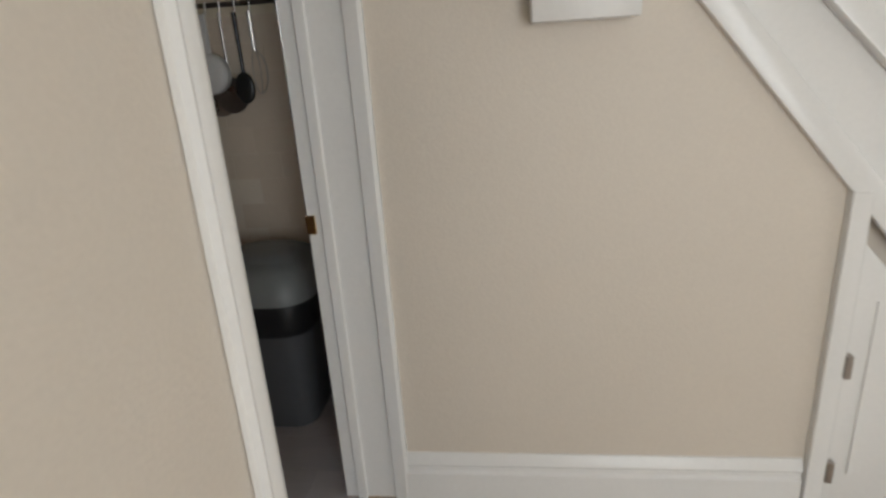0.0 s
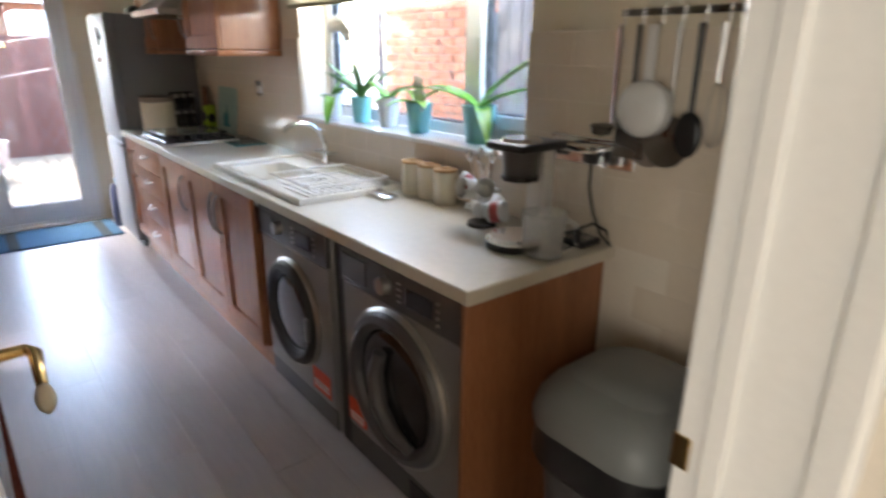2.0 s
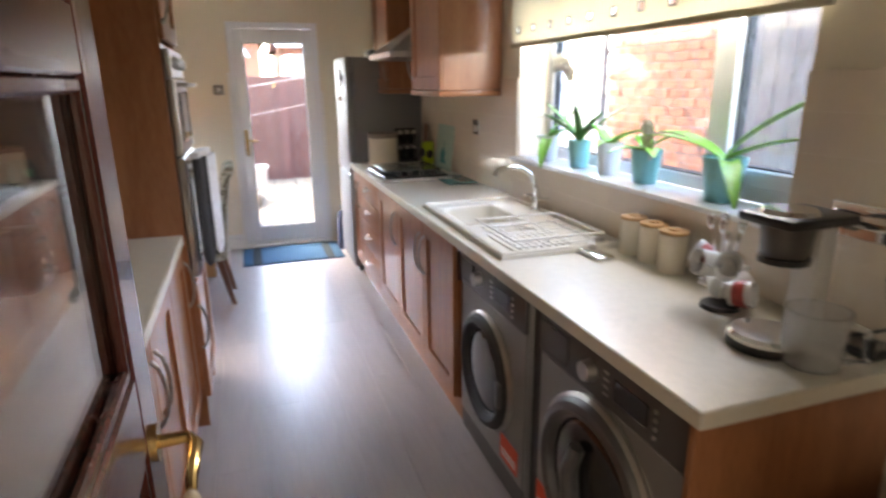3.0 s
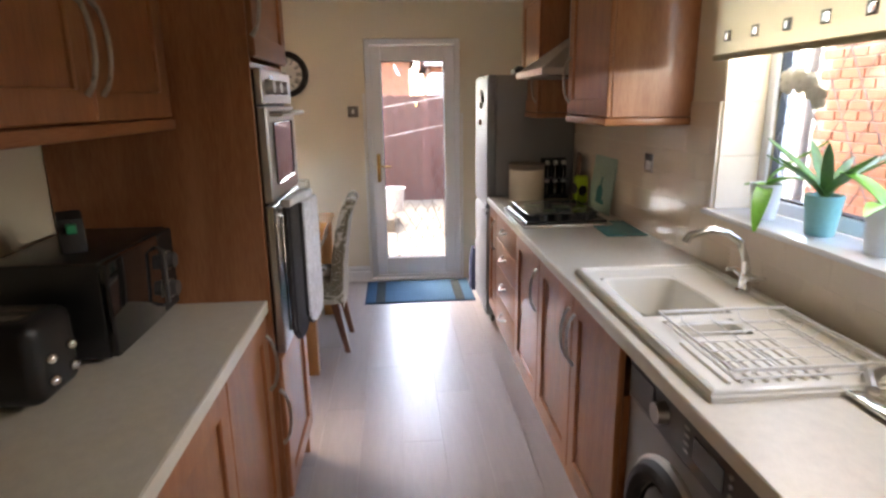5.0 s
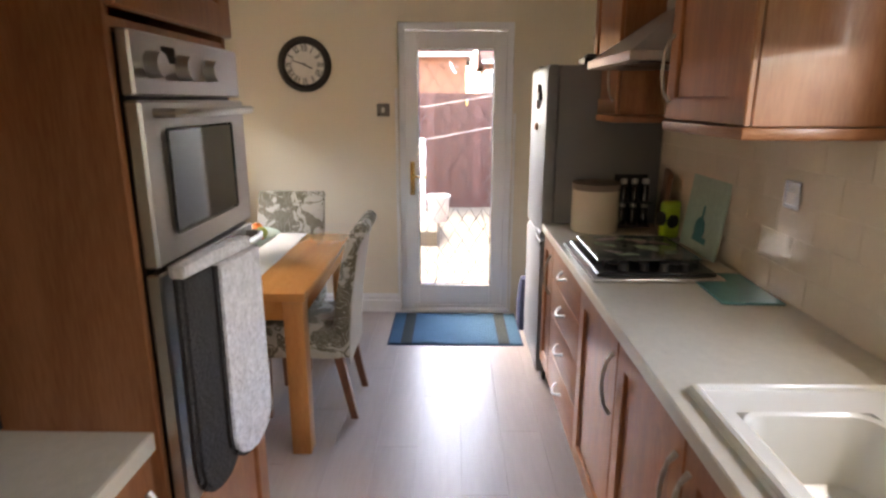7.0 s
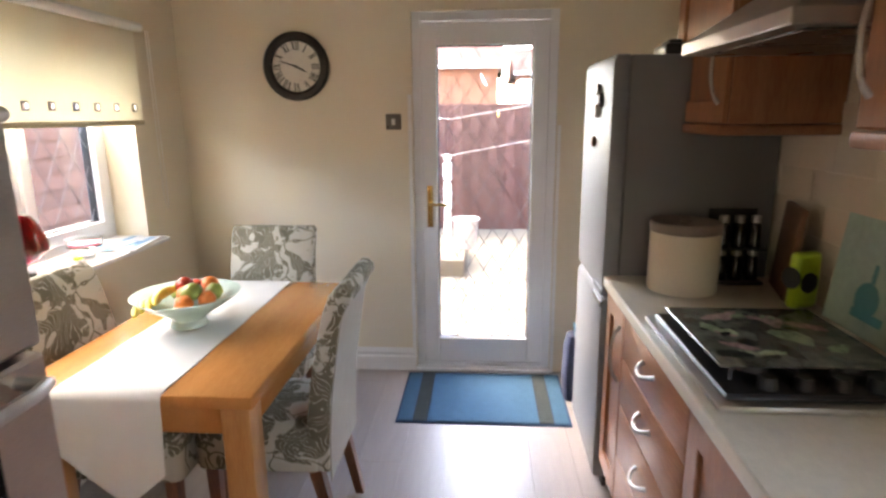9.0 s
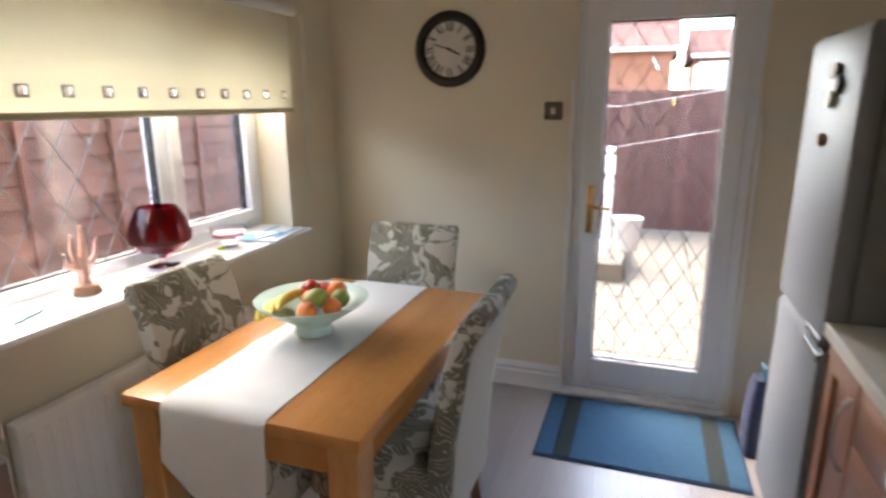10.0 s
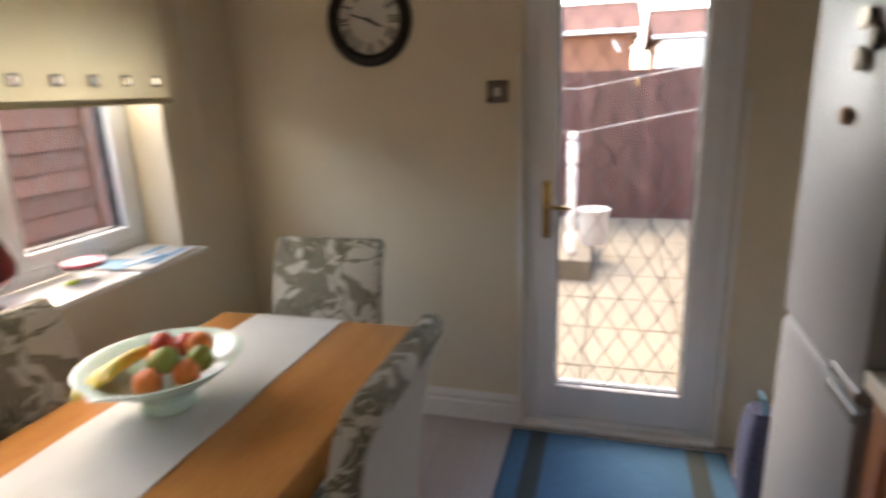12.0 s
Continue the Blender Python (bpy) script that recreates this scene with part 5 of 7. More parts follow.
rl = thing("utensil_rail", AT((4.925, YR - 0.012, 1.575)), "steel rail with hooks on the tiled wall", "utensil rail")
part("bar", box(B(), 0, 0.44, -0.016, -0.008, -0.008, 0.010, 0.003), M["darksteel"], rl)
for x in (0.03, 0.39):
    part("bracket", box(B(), x, x + 0.02, -0.0078, 0.001, -0.008, 0.010, 0.001), M["darksteel"], rl)
for k in range(6):
    part("hook", tube(B(), [(0.02 + 0.058 * k, -0.010, 0.013), (0.02 + 0.058 * k, -0.024, 0.010), (0.02 + 0.058 * k, -0.024, -0.03), (0.02 + 0.058 * k, -0.036, -0.036), (0.02 + 0.058 * k, -0.042, -0.026)], 0.0025, 6), M["steel"], rl)


def hung(name, k, label, build, y=-0.037, cat="utensil", size=0.98):
    """A utensil that hangs from hook k, built downwards from its hanging hole."""
    t = thing(name, AT((4.945 + 0.058 * k, YR - 0.012 + y, 1.543)) @ Matrix.Diagonal((size, size, size, 1)), label, cat, "hanging utensils")
    build(t)
    return t


def ladle(t):
    part("handle", tube(B(), [(0, 0, 0.0), (0, 0, -0.24), (0.004, -0.006, -0.265)], [0.007, 0.006, 0.005], 8), M["chrome"], t)
    part("cup", lathe(B(), [(0.004, -0.305), (0.026, -0.298), (0.038, -0.272), (0.036, -0.270), (0.0, -0.296)], 20, -0.02, -0.02), M["darksteel"], t, "dark steel cup")


def turner(t):
    part("handle", tube(B(), [(0, 0, 0.0), (0, 0, -0.20)], [0.008, 0.007], 8), M["darksteel"], t)
    part("blade", prism(B(), [(-0.012, -0.20), (0.012, -0.20), (0.045, -0.25), (0.05, -0.36), (-0.05, -0.36), (-0.045, -0.25)], -0.001, 0.001, "y"), M["darksteel"], t)


def sieve(t):
    part("handle", box(B(), -0.014, 0.014, -0.006, 0.006, -0.135, 0.0, 0.004, 2), M["whiteplastic"], t, "white plastic handle")
    bm = B()
    cyl(bm, 0, 0, -0.004, 0.022, 0.07, 0.07, 32, "y")
    bm.faces.ensure_lookup_table()
    bmesh.ops.delete(bm, geom=[f for f in bm.faces if len(f.verts) > 6], context="FACES")
    for v in bm.verts:
        v.co += Vector((0, -0.012, -0.198))
    part("hoop", bm, M["whiteplastic"], t)
    bm = B()
    bmesh.ops.create_uvsphere(bm, u_segments=28, v_segments=14, radius=1, matrix=Matrix.LocRotScale((0, -0.006, -0.198), None, (0.069, 0.026, 0.069)))
    bmesh.ops.delete(bm, geom=[v for v in bm.verts if v.co.y > 0.004], context="VERTS")
    part("mesh_bowl", bm, M["whiteplastic"], t, "white mesh bowl")


def skimmer(t):
    part("handle", tube(B(), [(0, 0, 0.0), (0, 0, -0.24)], 0.006, 8), M["steel"], t)
    part("disc", lathe(B(), [(0.0, -0.004), (0.055, 0.0), (0.07, 0.008), (0.068, 0.010), (0.0, 0.0)], 28), M["darksteel"], t).matrix_basis = pose(0, 0.004, -0.30, 90, 0, 0)


def spoon(t):
    part("handle", tube(B(), [(0, 0, 0.0), (0, 0, -0.23)], [0.009, 0.007], 8), M["black"], t)
    part("bowl", ball(B(), 0, -0.004, -0.275, 0.04, 0.012, 0.06), M["black"], t)


def whisk(t):
    part("handle", tube(B(), [(0, 0, 0.0), (0, 0, -0.14)], [0.010, 0.008], 8), M["steel"], t)
    for k in range(4):
        a = k * math.pi / 4
        pts = [(0.04 * math.sin(math.pi * s / 10) * math.cos(a) * (1 if s <= 10 else 1), 0.03 * math.sin(math.pi * s / 10) * math.sin(a), -0.14 - 0.16 * (1 - math.cos(math.pi * s / 10)) / 2) for s in range(11)]
        part("loop", tube(B(), pts, 0.0015, 5), M["steel"], t)


hung("ladle", 0, "steel ladle with a dark cup", ladle)
hung("fish_slice", 1, "dark steel slotted turner", turner)
hung("sieve", 2, "white plastic sieve with a round mesh bowl", sieve, y=-0.062, size=1.07)
hung("skimmer", 3, "steel skimmer with a round perforated disc", skimmer)
hung("serving_spoon", 4, "black nylon serving spoon", spoon)
hung("whisk", 5, "steel wire balloon whisk", whisk)
solid("splatter_screen", lathe(B(), [(0.0, -0.003), (0.074, -0.003), (0.077, 0.0), (0.0, 0.003)], 32), M["taupe"], "round taupe splatter screen hung behind the sieve", "splatter screen", pose(5.05, YR - 0.020, 1.245, 90, 0, 0))

bn = thing("kitchen_bin", AT((5.24, 1.20, 0)) @ Matrix.Diagonal((1, 1, 1.04, 1)), "large grey swing-lid kitchen bin", "bin")


def rounded_rect(hx, hy, r, n=5):
    out = []
    for cx, cy, a0 in ((hx - r, hy - r, 0), (-hx + r, hy - r, 90), (-hx + r, -hy + r, 180), (hx - r, -hy + r, 270)):
        out += [(cx + r * math.cos(radians(a0 + 90 * j / n)), cy + r * math.sin(radians(a0 + 90 * j / n))) for j in range(n + 1)]
    return out


def loft(bm, loops):
    rings = [[bm.verts.new((x, y, z)) for x, y in pts] for pts, z in loops]
    for a, b in zip(rings, rings[1:]):
        for i in range(len(a)):
            bm.faces.new((a[i], a[(i + 1) % len(a)], b[(i + 1) % len(a)], b[i]))
    bm.faces.new(rings[0][::-1]), bm.faces.new(rings[-1])
    return bm


part("body", loft(B(), [(rounded_rect(0.15, 0.155, 0.08), 0), (rounded_rect(0.16, 0.165, 0.09), 0.05), (rounded_rect(0.19, 0.20, 0.11), 0.47)]), M["bin"], bn)
part("bag_rim", loft(B(), [(rounded_rect(0.198, 0.208, 0.11), 0.40), (rounded_rect(0.210, 0.220, 0.115), 0.425), (rounded_rect(0.205, 0.215, 0.115), 0.52)]), M["black"], bn, "black bin bag edge under the lid")
part("lid", loft(B(), [(rounded_rect(0.214, 0.224, 0.12), 0.521), (rounded_rect(0.214, 0.224, 0.12), 0.545), (rounded_rect(0.204, 0.214, 0.115), 0.585), (rounded_rect(0.182, 0.192, 0.11), 0.620), (rounded_rect(0.145, 0.155, 0.10), 0.645), (rounded_rect(0.09, 0.10, 0.08), 0.658)]), M["binlid"], bn)
part("flap", loft(B(), [(rounded_rect(0.15, 0.14, 0.10), 0.6455), (rounded_rect(0.13, 0.12, 0.09), 0.660), (rounded_rect(0.08, 0.075, 0.06), 0.667)]), M["binlid"], bn)

solid("floor_trim", prism(B(), [(4.9406, 0.0), (4.958, 0.0), (4.956, 0.012), (4.949, 0.022), (4.9406, 0.026)], 0.873, YR - 0.02, "y"), M["white"], "white quadrant trim along the base of the end panel", "trim", kind="structure")


# ---- plants on the kitchen sill ----
def strap_leaf(bm, base, yaw, length, width, rise, droop, fold=0.25):
    """A fleshy leaf: it rises, then arches over; thick along its middle."""
    n = 9
    d = Vector((math.cos(yaw), math.sin(yaw), 0))
    side = Vector((-d.y, d.x, 0))
    rows = []
    for i in range(n + 1):
        s = i / n
        p = Vector(base) + d * length * (s * math.cos(rise * (1 - s))) + Vector((0, 0, length * (math.sin(rise) * s - droop * s * s)))
        w = width * math.sin(math.pi * min(0.97, 0.12 + 0.86 * s)) ** 0.7 / 2
        rows.append([bm.verts.new(p + side * w * k + Vector((0, 0, abs(k) * w * fold - (0.004 if z else 0)))) for z in (0, 1) for k in (-1, -0.5, 0, 0.5, 1)])
    for a, b in zip(rows, rows[1:]):
        for k in range(4):
            bm.faces.new((a[k], a[k + 1], b[k + 1], b[k]))
            bm.faces.new((a[5 + k + 1], a[5 + k], b[5 + k], b[5 + k + 1]))
        bm.faces.new((a[0], b[0], b[5], a[5])), bm.faces.new((a[4], a[9], b[9], b[4]))
    return bm


def pot_plant(name, x, y, r, h, glaze, leaves, label, spikes=(), stem=None, dark=False):
    p = thing(name, AT((x, y, KW[2] + 0.0205)), label, "house plant", "plants on the sill")
    part("pot", lathe(B(), [(r * 0.70, 0), (r * 0.74, 0.004), (r, h - 0.004), (r * 1.01, h), (r * 0.93, h), (r * 0.90, h - 0.02), (0, h - 0.02)], 32), M[glaze], p)
    part("compost", lathe(B(), [(0, h - 0.019), (r * 0.89, h - 0.019), (r * 0.85, h - 0.012), (0, h - 0.008)], 20), M["soil"], p)
    for yaw, ln, w, rise, droop in leaves:
        part("leaf", strap_leaf(B(), (0, 0, h - 0.012), radians(yaw), ln, w, radians(rise), droop), M["leaf_dark" if dark else "leaf"], p)
    if stem:
        part("flower_stem", tube(B(), stem, 0.0028, 6), M["leaf_dry"], p, "thin brown flower stem")
        for k, c in enumerate(stem[-4:]):
            for j in range(2):
                bm = B()
                cc = Vector(c) + Vector((0.02 * j, -0.01 - 0.01 * j, -0.012 * j - 0.004))
                for q in range(5):
                    a = q * 1.2566 + k
                    ball(bm, cc.x + 0.021 * math.cos(a), cc.y - 0.004, cc.z + 0.021 * math.sin(a), 0.018, 0.004, 0.016, 8)
                ball(bm, cc.x, cc.y - 0.008, cc.z, 0.006, 0.006, 0.006, 6)
                part("flower", bm, M["petal"], p, "white orchid flower")
    return p


pot_plant("orchid", 3.09, 1.53, 0.052, 0.125, "pale", [(40, 0.17, 0.052, 86, 0.02), (10, 0.17, 0.058, 38, 0.35), (-40, 0.19, 0.056, 12, 0.85), (190, 0.10, 0.035, 15, 0.3)], "white orchid in a pale grey pot",
          stem=[(0, 0, 0.12), (0.01, 0, 0.22), (0.005, 0, 0.34), (0.03, -0.01, 0.44), (0.09, -0.02, 0.475), (0.16, -0.03, 0.478), (0.21, -0.03, 0.462), (0.25, -0.03, 0.43)])
pot_plant("aloe", 3.355, 1.545, 0.055, 0.125, "teal", [(a * 40, 0.17 + 0.02 * (a % 3), 0.035, 74 - 7 * (a % 4), 0.1) for a in range(9)], "spiky green aloe in an aqua pot", dark=True)
pot_plant("orchid", 3.595, 1.545, 0.055, 0.135, "pale", [(15, 0.20, 0.055, 45, 0.35), (180, 0.19, 0.05, 50, 0.35), (-60, 0.15, 0.05, 30, 0.5), (100, 0.12, 0.05, 40, 0.3)], "leafy orchid in a white ridged pot")
pot_plant("orchid", 3.84, 1.545, 0.060, 0.13, "teal", [(160, 0.17, 0.05, 45, 0.4), (40, 0.15, 0.06, 62, 0.3), (-30, 0.19, 0.055, 28, 0.45), (250, 0.15, 0.05, 30, 0.5)], "green orchid with a bud in an aqua pot",
          stem=[(0, 0, 0.12), (0.0, 0.01, 0.18), (0.01, 0.0, 0.215)])
pot_plant("orchid", 4.235, 1.545, 0.068, 0.145, "teal", [(30, 0.30, 0.085, 66, 0.10), (5, 0.30, 0.055, 30, 0.18), (180, 0.34, 0.06, 30, 0.30), (-35, 0.24, 0.06, 18, 0.75), (200, 0.30, 0.03, 34, 0.35)], "large leafed orchid in a tall aqua pot")


# ---- blinds ----
def blind(name, m, width, drop, label, n=10):
    b = thing(name, m, label, "roller blind")
    bm = B()
    cyl(bm, -0.03, drop - 0.03, 0, width, 0.022, seg=20, axis="x")
    part("roller", bm, M["whiteplastic"], b)
    bm = B()
    hole, z0 = 0.022, 0.075
    xs = [width * (i + 0.5) / n for i in range(n)]
    edges, last = [], 0.0
    for x in xs:
        box(bm, last, x - hole / 2, -0.0015, 0.0, z0 - hole / 2, z0 + hole / 2)
        last = x + hole / 2
    box(bm, last, width, -0.0015, 0.0, z0 - hole / 2, z0 + hole / 2)
    box(bm, 0, width, -0.0015, 0.0, 0.012, z0 - hole / 2)
    box(bm, 0, width, -0.0015, 0.0, z0 + hole / 2, drop - 0.03)
    part("cloth", bm, M["blind"], b)
    part("hem_bar", box(B(), -0.002, width + 0.002, -0.007, 0.005, -0.006, 0.016, 0.004, 2), M["blind_hem"], b)
    for x in xs:
        part("eyelet", ring(B(), x - 0.018, x + 0.018, z0 - 0.018, z0 + 0.018, 0.007, -0.005, 0.003, 0.001), M["darksteel"], b, "square dark metal eyelet")
    return b


blind("roller_blind", AT((KW[0] - 0.03, YR - 0.035, 1.685)), KW[1] - KW[0] + 0.09, 0.59, "cream roller blind with square eyelets over the sink window", 11)
blind("roller_blind", pose(DW[1] + 0.03, YD + 0.035, 1.482, 0, 0, 180), DW[1] - DW[0] + 0.05, 0.475, "cream roller blind with square eyelets over the dining window", 12)
solid("blind_chain", tube(B(), [(0.335, YD + 0.025, 1.93), (0.335, YD + 0.025, 1.12), (0.33, YD + 0.028, 1.06), (0.318, YD + 0.03, 1.04), (0.305, YD + 0.028, 1.06), (0.30, YD + 0.025, 1.12), (0.315, YD + 0.025, 1.93)], 0.002, 6), M["whiteplastic"], "looped white blind chain beside the dining window", "blind chain")

# ---- things on the worktop by the oven ----
mw = thing("microwave_oven", AT((3.16, YK + 0.06, 0.912)), "black microwave oven with rotary dials", "microwave")
part("case", box(B(), 0, 0.44, 0, 0.285, 0.012, 0.265, 0.008, 2), M["black"], mw)
part("door", box(B(), 0.12, 0.438, 0.2855, 0.305, 0.016, 0.262, 0.006, 2), M["blackglass"], mw)
part("control_panel", box(B(), 0.002, 0.118, 0.2855, 0.302, 0.016, 0.262, 0.005), M["black"], mw)
for z in (0.08, 0.17):
    part("dial", cyl(B(), 0.06, z, 0.3025, 0.325, 0.026, 0.023, 24, "y"), M["graphite"], mw, "black rotary dial")
    part("dial_ring", lathe(B(), [(0.0275, 0.0), (0.0305, 0.0), (0.0305, 0.004), (0.0275, 0.004)], 24, hoop=True), M["steel"], mw).matrix_basis = pose(0.06, 0.3025, z, -90, 0, 0)
part("grip", tube(B(), [(0.14, 0.305, 0.05), (0.14, 0.325, 0.06), (0.14, 0.325, 0.22), (0.14, 0.305, 0.23)], 0.006, 8), M["graphite"], mw)
for x in (0.04, 0.40):
    for y in (0.04, 0.24):
        part("foot", cyl(B(), x, y, 0.0, 0.012, 0.014), M["rubber"], mw)
td = thing("tape_dispenser", pose(3.42, YK + 0.20, 1.178, 0, 0, 30), "dark grey tape dispenser with a green button", "tape dispenser")
part("body", prism(B(), [(-0.08, 0), (0.08, 0), (0.085, 0.04), (0.06, 0.085), (0.0, 0.10), (-0.05, 0.075), (-0.085, 0.03)], -0.03, 0.03, "y", 0.006), M["rubber"], td)
part("button", box(B(), 0.062, 0.088, -0.012, 0.012, 0.05, 0.075, 0.005, 2), mat("green_plastic", (0.02, 0.35, 0.16), 0.4), td, "green button")
kt = thing("toaster", AT((3.68, YK + 0.05, 0.912)), "black toaster with chrome controls", "toaster")
part("body", box(B(), 0, 0.17, 0.0, 0.27, 0.012, 0.20, 0.03, 4), M["black"], kt)
for x in (0.04, 0.10):
    part("slot", box(B(), x, x + 0.03, 0.04, 0.23, 0.196, 0.2015), M["darksteel"], kt)
for k in range(4):
    part("control", ball(B(), 0.045 + 0.08 * (k % 2), 0.275, 0.06 + 0.05 * (k // 2), 0.014, 0.012, 0.012), M["chrome"], kt, "chrome control knob")
for x in (0.03, 0.14):
    part("foot", cyl(B(), x, 0.13, 0.0, 0.012, 0.012), M["rubber"], kt)
kb = thing("knife_block", AT((4.10, YK + 0.20, 0.912)), "honey wood knife block on the worktop", "knife block")
part("block", prism(B(), [(-0.06, 0), (0.08, 0), (0.05, 0.20), (-0.09, 0.16)], -0.05, 0.05, "y", 0.006), M["oak_z"], kb)
for k in range(3):
    part("knife_grip", tube(B(), [(-0.05 + 0.03 * k, -0.02, 0.172 + 0.009 * k), (-0.075 + 0.03 * k, -0.02, 0.25 + 0.009 * k)], 0.009, 8), M["black"], kb)
for x in (3.60, 3.80):
    s = thing("wall_socket", AT((x, YK + 0.001, 1.17)), "dark metal double wall socket above the worktop", "socket", "sockets above the worktop")
    part("plate", box(B(), 0, 0.145, 0, 0.009, 0, 0.09, 0.003), M["darksteel"], s)
    for k in (0.035, 0.095):
        part("insert", box(B(), k - 0.02, k + 0.02, 0.0092, 0.012, 0.012, 0.05, 0.002), M["black"], s)
        part("rocker", box(B(), k - 0.008, k + 0.008, 0.0092, 0.013, 0.06, 0.08, 0.002), M["label"], s)
gl = thing("oven_gloves", pose(2.95, OF + 0.072, 1.205, 0, 0, -8), "double oven gloves in black and printed white quilting", "oven gloves")
for (x0, x1, yo, m, drop, nm) in ((0.05, 0.20, 0.022, "gloveblack", 0.45, "black_mitt"), (-0.07, 0.105, 0.040, "glovewhite", 0.43, "printed_mitt")):
    bm = B()
    n = 16
    out = []
    for i in range(n + 1):
        a = math.pi * i / n
        out.append(((x0 + x1) / 2 - (x1 - x0) / 2 * math.cos(a), -drop + 0.08 - 0.08 * math.sin(a)))
    out = [(x0 + 0.004, 0.02)] + out + [(x1 - 0.004, 0.02)]
    prism(bm, out, yo - 0.006, yo + 0.024, "y", 0.011)
    mt = part(nm, bm, M[m], gl)
    edge = [(px, yo + 0.009, pz) for px, pz in out]
    part("binding", tube(B(), edge, 0.007, 6), M["gloveblack"], mt)
part("strap", prism(B(), [(-0.055, 0.02), (0.195, 0.02), (0.195, 0.044), (0.07, 0.050), (-0.055, 0.044)], 0.012, 0.048, "y", 0.006), M["glovewhite"], gl)

# ---- dining table and chairs ----
TX0, TX1, TY0, TY1 = 0.735, 1.865, -0.955, -0.235
tb = thing("dining_table", AT((TX0, TY0, 0)), "honey oak dining table with square legs", "table")
tw, td_ = TX1 - TX0, TY1 - TY0
part("tabletop", box(B(), 0, tw, 0, td_, 0.725, 0.763, 0.005, 2), M["oak"], tb)
for x in (0.015, tw - 0.015 - 0.085):
    for y in (0.015, td_ - 0.1):
        part("leg", box(B(), x, x + 0.085, y, y + 0.085, 0, 0.724, 0.004, 2), M["oak_z"], tb)
part("apron", box(B(), 0.10, tw - 0.10, 0.03, 0.052, 0.633, 0.724, 0.002), M["oak"], tb)
part("apron", box(B(), 0.10, tw - 0.10, td_ - 0.052, td_ - 0.03, 0.633, 0.724, 0.002), M["oak"], tb)
part("apron", box(B(), 0.03, 0.052, 0.10, td_ - 0.10, 0.633, 0.724, 0.002), M["oak"], tb)
part("apron", box(B(), tw - 0.052, tw - 0.03, 0.10, td_ - 0.10, 0.633, 0.724, 0.002), M["oak"], tb)
bm = B()
ry0, ry1 = -0.815, -0.492
prof = [(TX0 - 0.012 - 0.01, 0.56), (TX0 - 0.011, 0.66), (TX0 - 0.008, 0.745), (TX0 + 0.004, 0.766), (TX0 + 0.05, 0.7675)]
prof += [(TX0 + 0.05 + (tw - 0.1) * i / 12, 0.7675 + 0.0015 * math.sin(i * 1.7)) for i in range(1, 13)]
prof += [(TX1 - 0.004, 0.766), (TX1 + 0.008, 0.745), (TX1 + 0.012, 0.66), (TX1 + 0.016, 0.56), (TX1 + 0.020, 0.50), (TX1 + 0.022, 0.43)]
cols = 12
grid = []
for i, (x, z) in enumerate(prof):
    row = []
    for j in range(cols + 1):
        y = ry0 + (ry1 - ry0) * j / cols
        zz = z
        if z < 0.70:
            u = abs(j / cols - 0.62) / 0.62
            zz = z + (0.74 - z) * 0.55 * min(1, u) ** 1.1 * (1 if z < 0.6 else 0.3)
        wob = 0.006 * math.sin(j * 1.3 + z * 9) * max(0, 0.74 - z) * (1 if x > 1 else -1)
        row.append((x + abs(wob), y, zz))
    grid.append(row)
vt = [[bm.verts.new(p) for p in row] for row in grid]
vb = []
for i, row in enumerate(grid):
    a, b = grid[max(0, i - 1)][0], grid[min(len(grid) - 1, i + 1)][0]
    t = Vector((b[0] - a[0], 0, b[2] - a[2])).normalized()
    nn = Vector((t.z, 0, -t.x)) * 0.0025
    vb.append([bm.verts.new(Vector(p) + nn) for p in row])
for a, b in zip(vt, vt[1:]):
    for j in range(cols):
        bm.faces.new((a[j], a[j + 1], b[j + 1], b[j]))
for a, b in zip(vb, vb[1:]):
    for j in range(cols):
        bm.faces.new((a[j + 1], a[j], b[j], b[j + 1]))
for k in (0, cols):
    for i in range(len(vt) - 1):
        bm.faces.new((vt[i][k], vt[i + 1][k], vb[i + 1][k], vb[i][k]))
for i in (0, len(vt) - 1):
    for j in range(cols):
        bm.faces.new((vt[i][j], vt[i][j + 1], vb[i][j + 1], vb[i][j]))
solid("table_runner", bm, M["linen"], "cream linen runner hanging over the table ends", "table runner", angle=60)


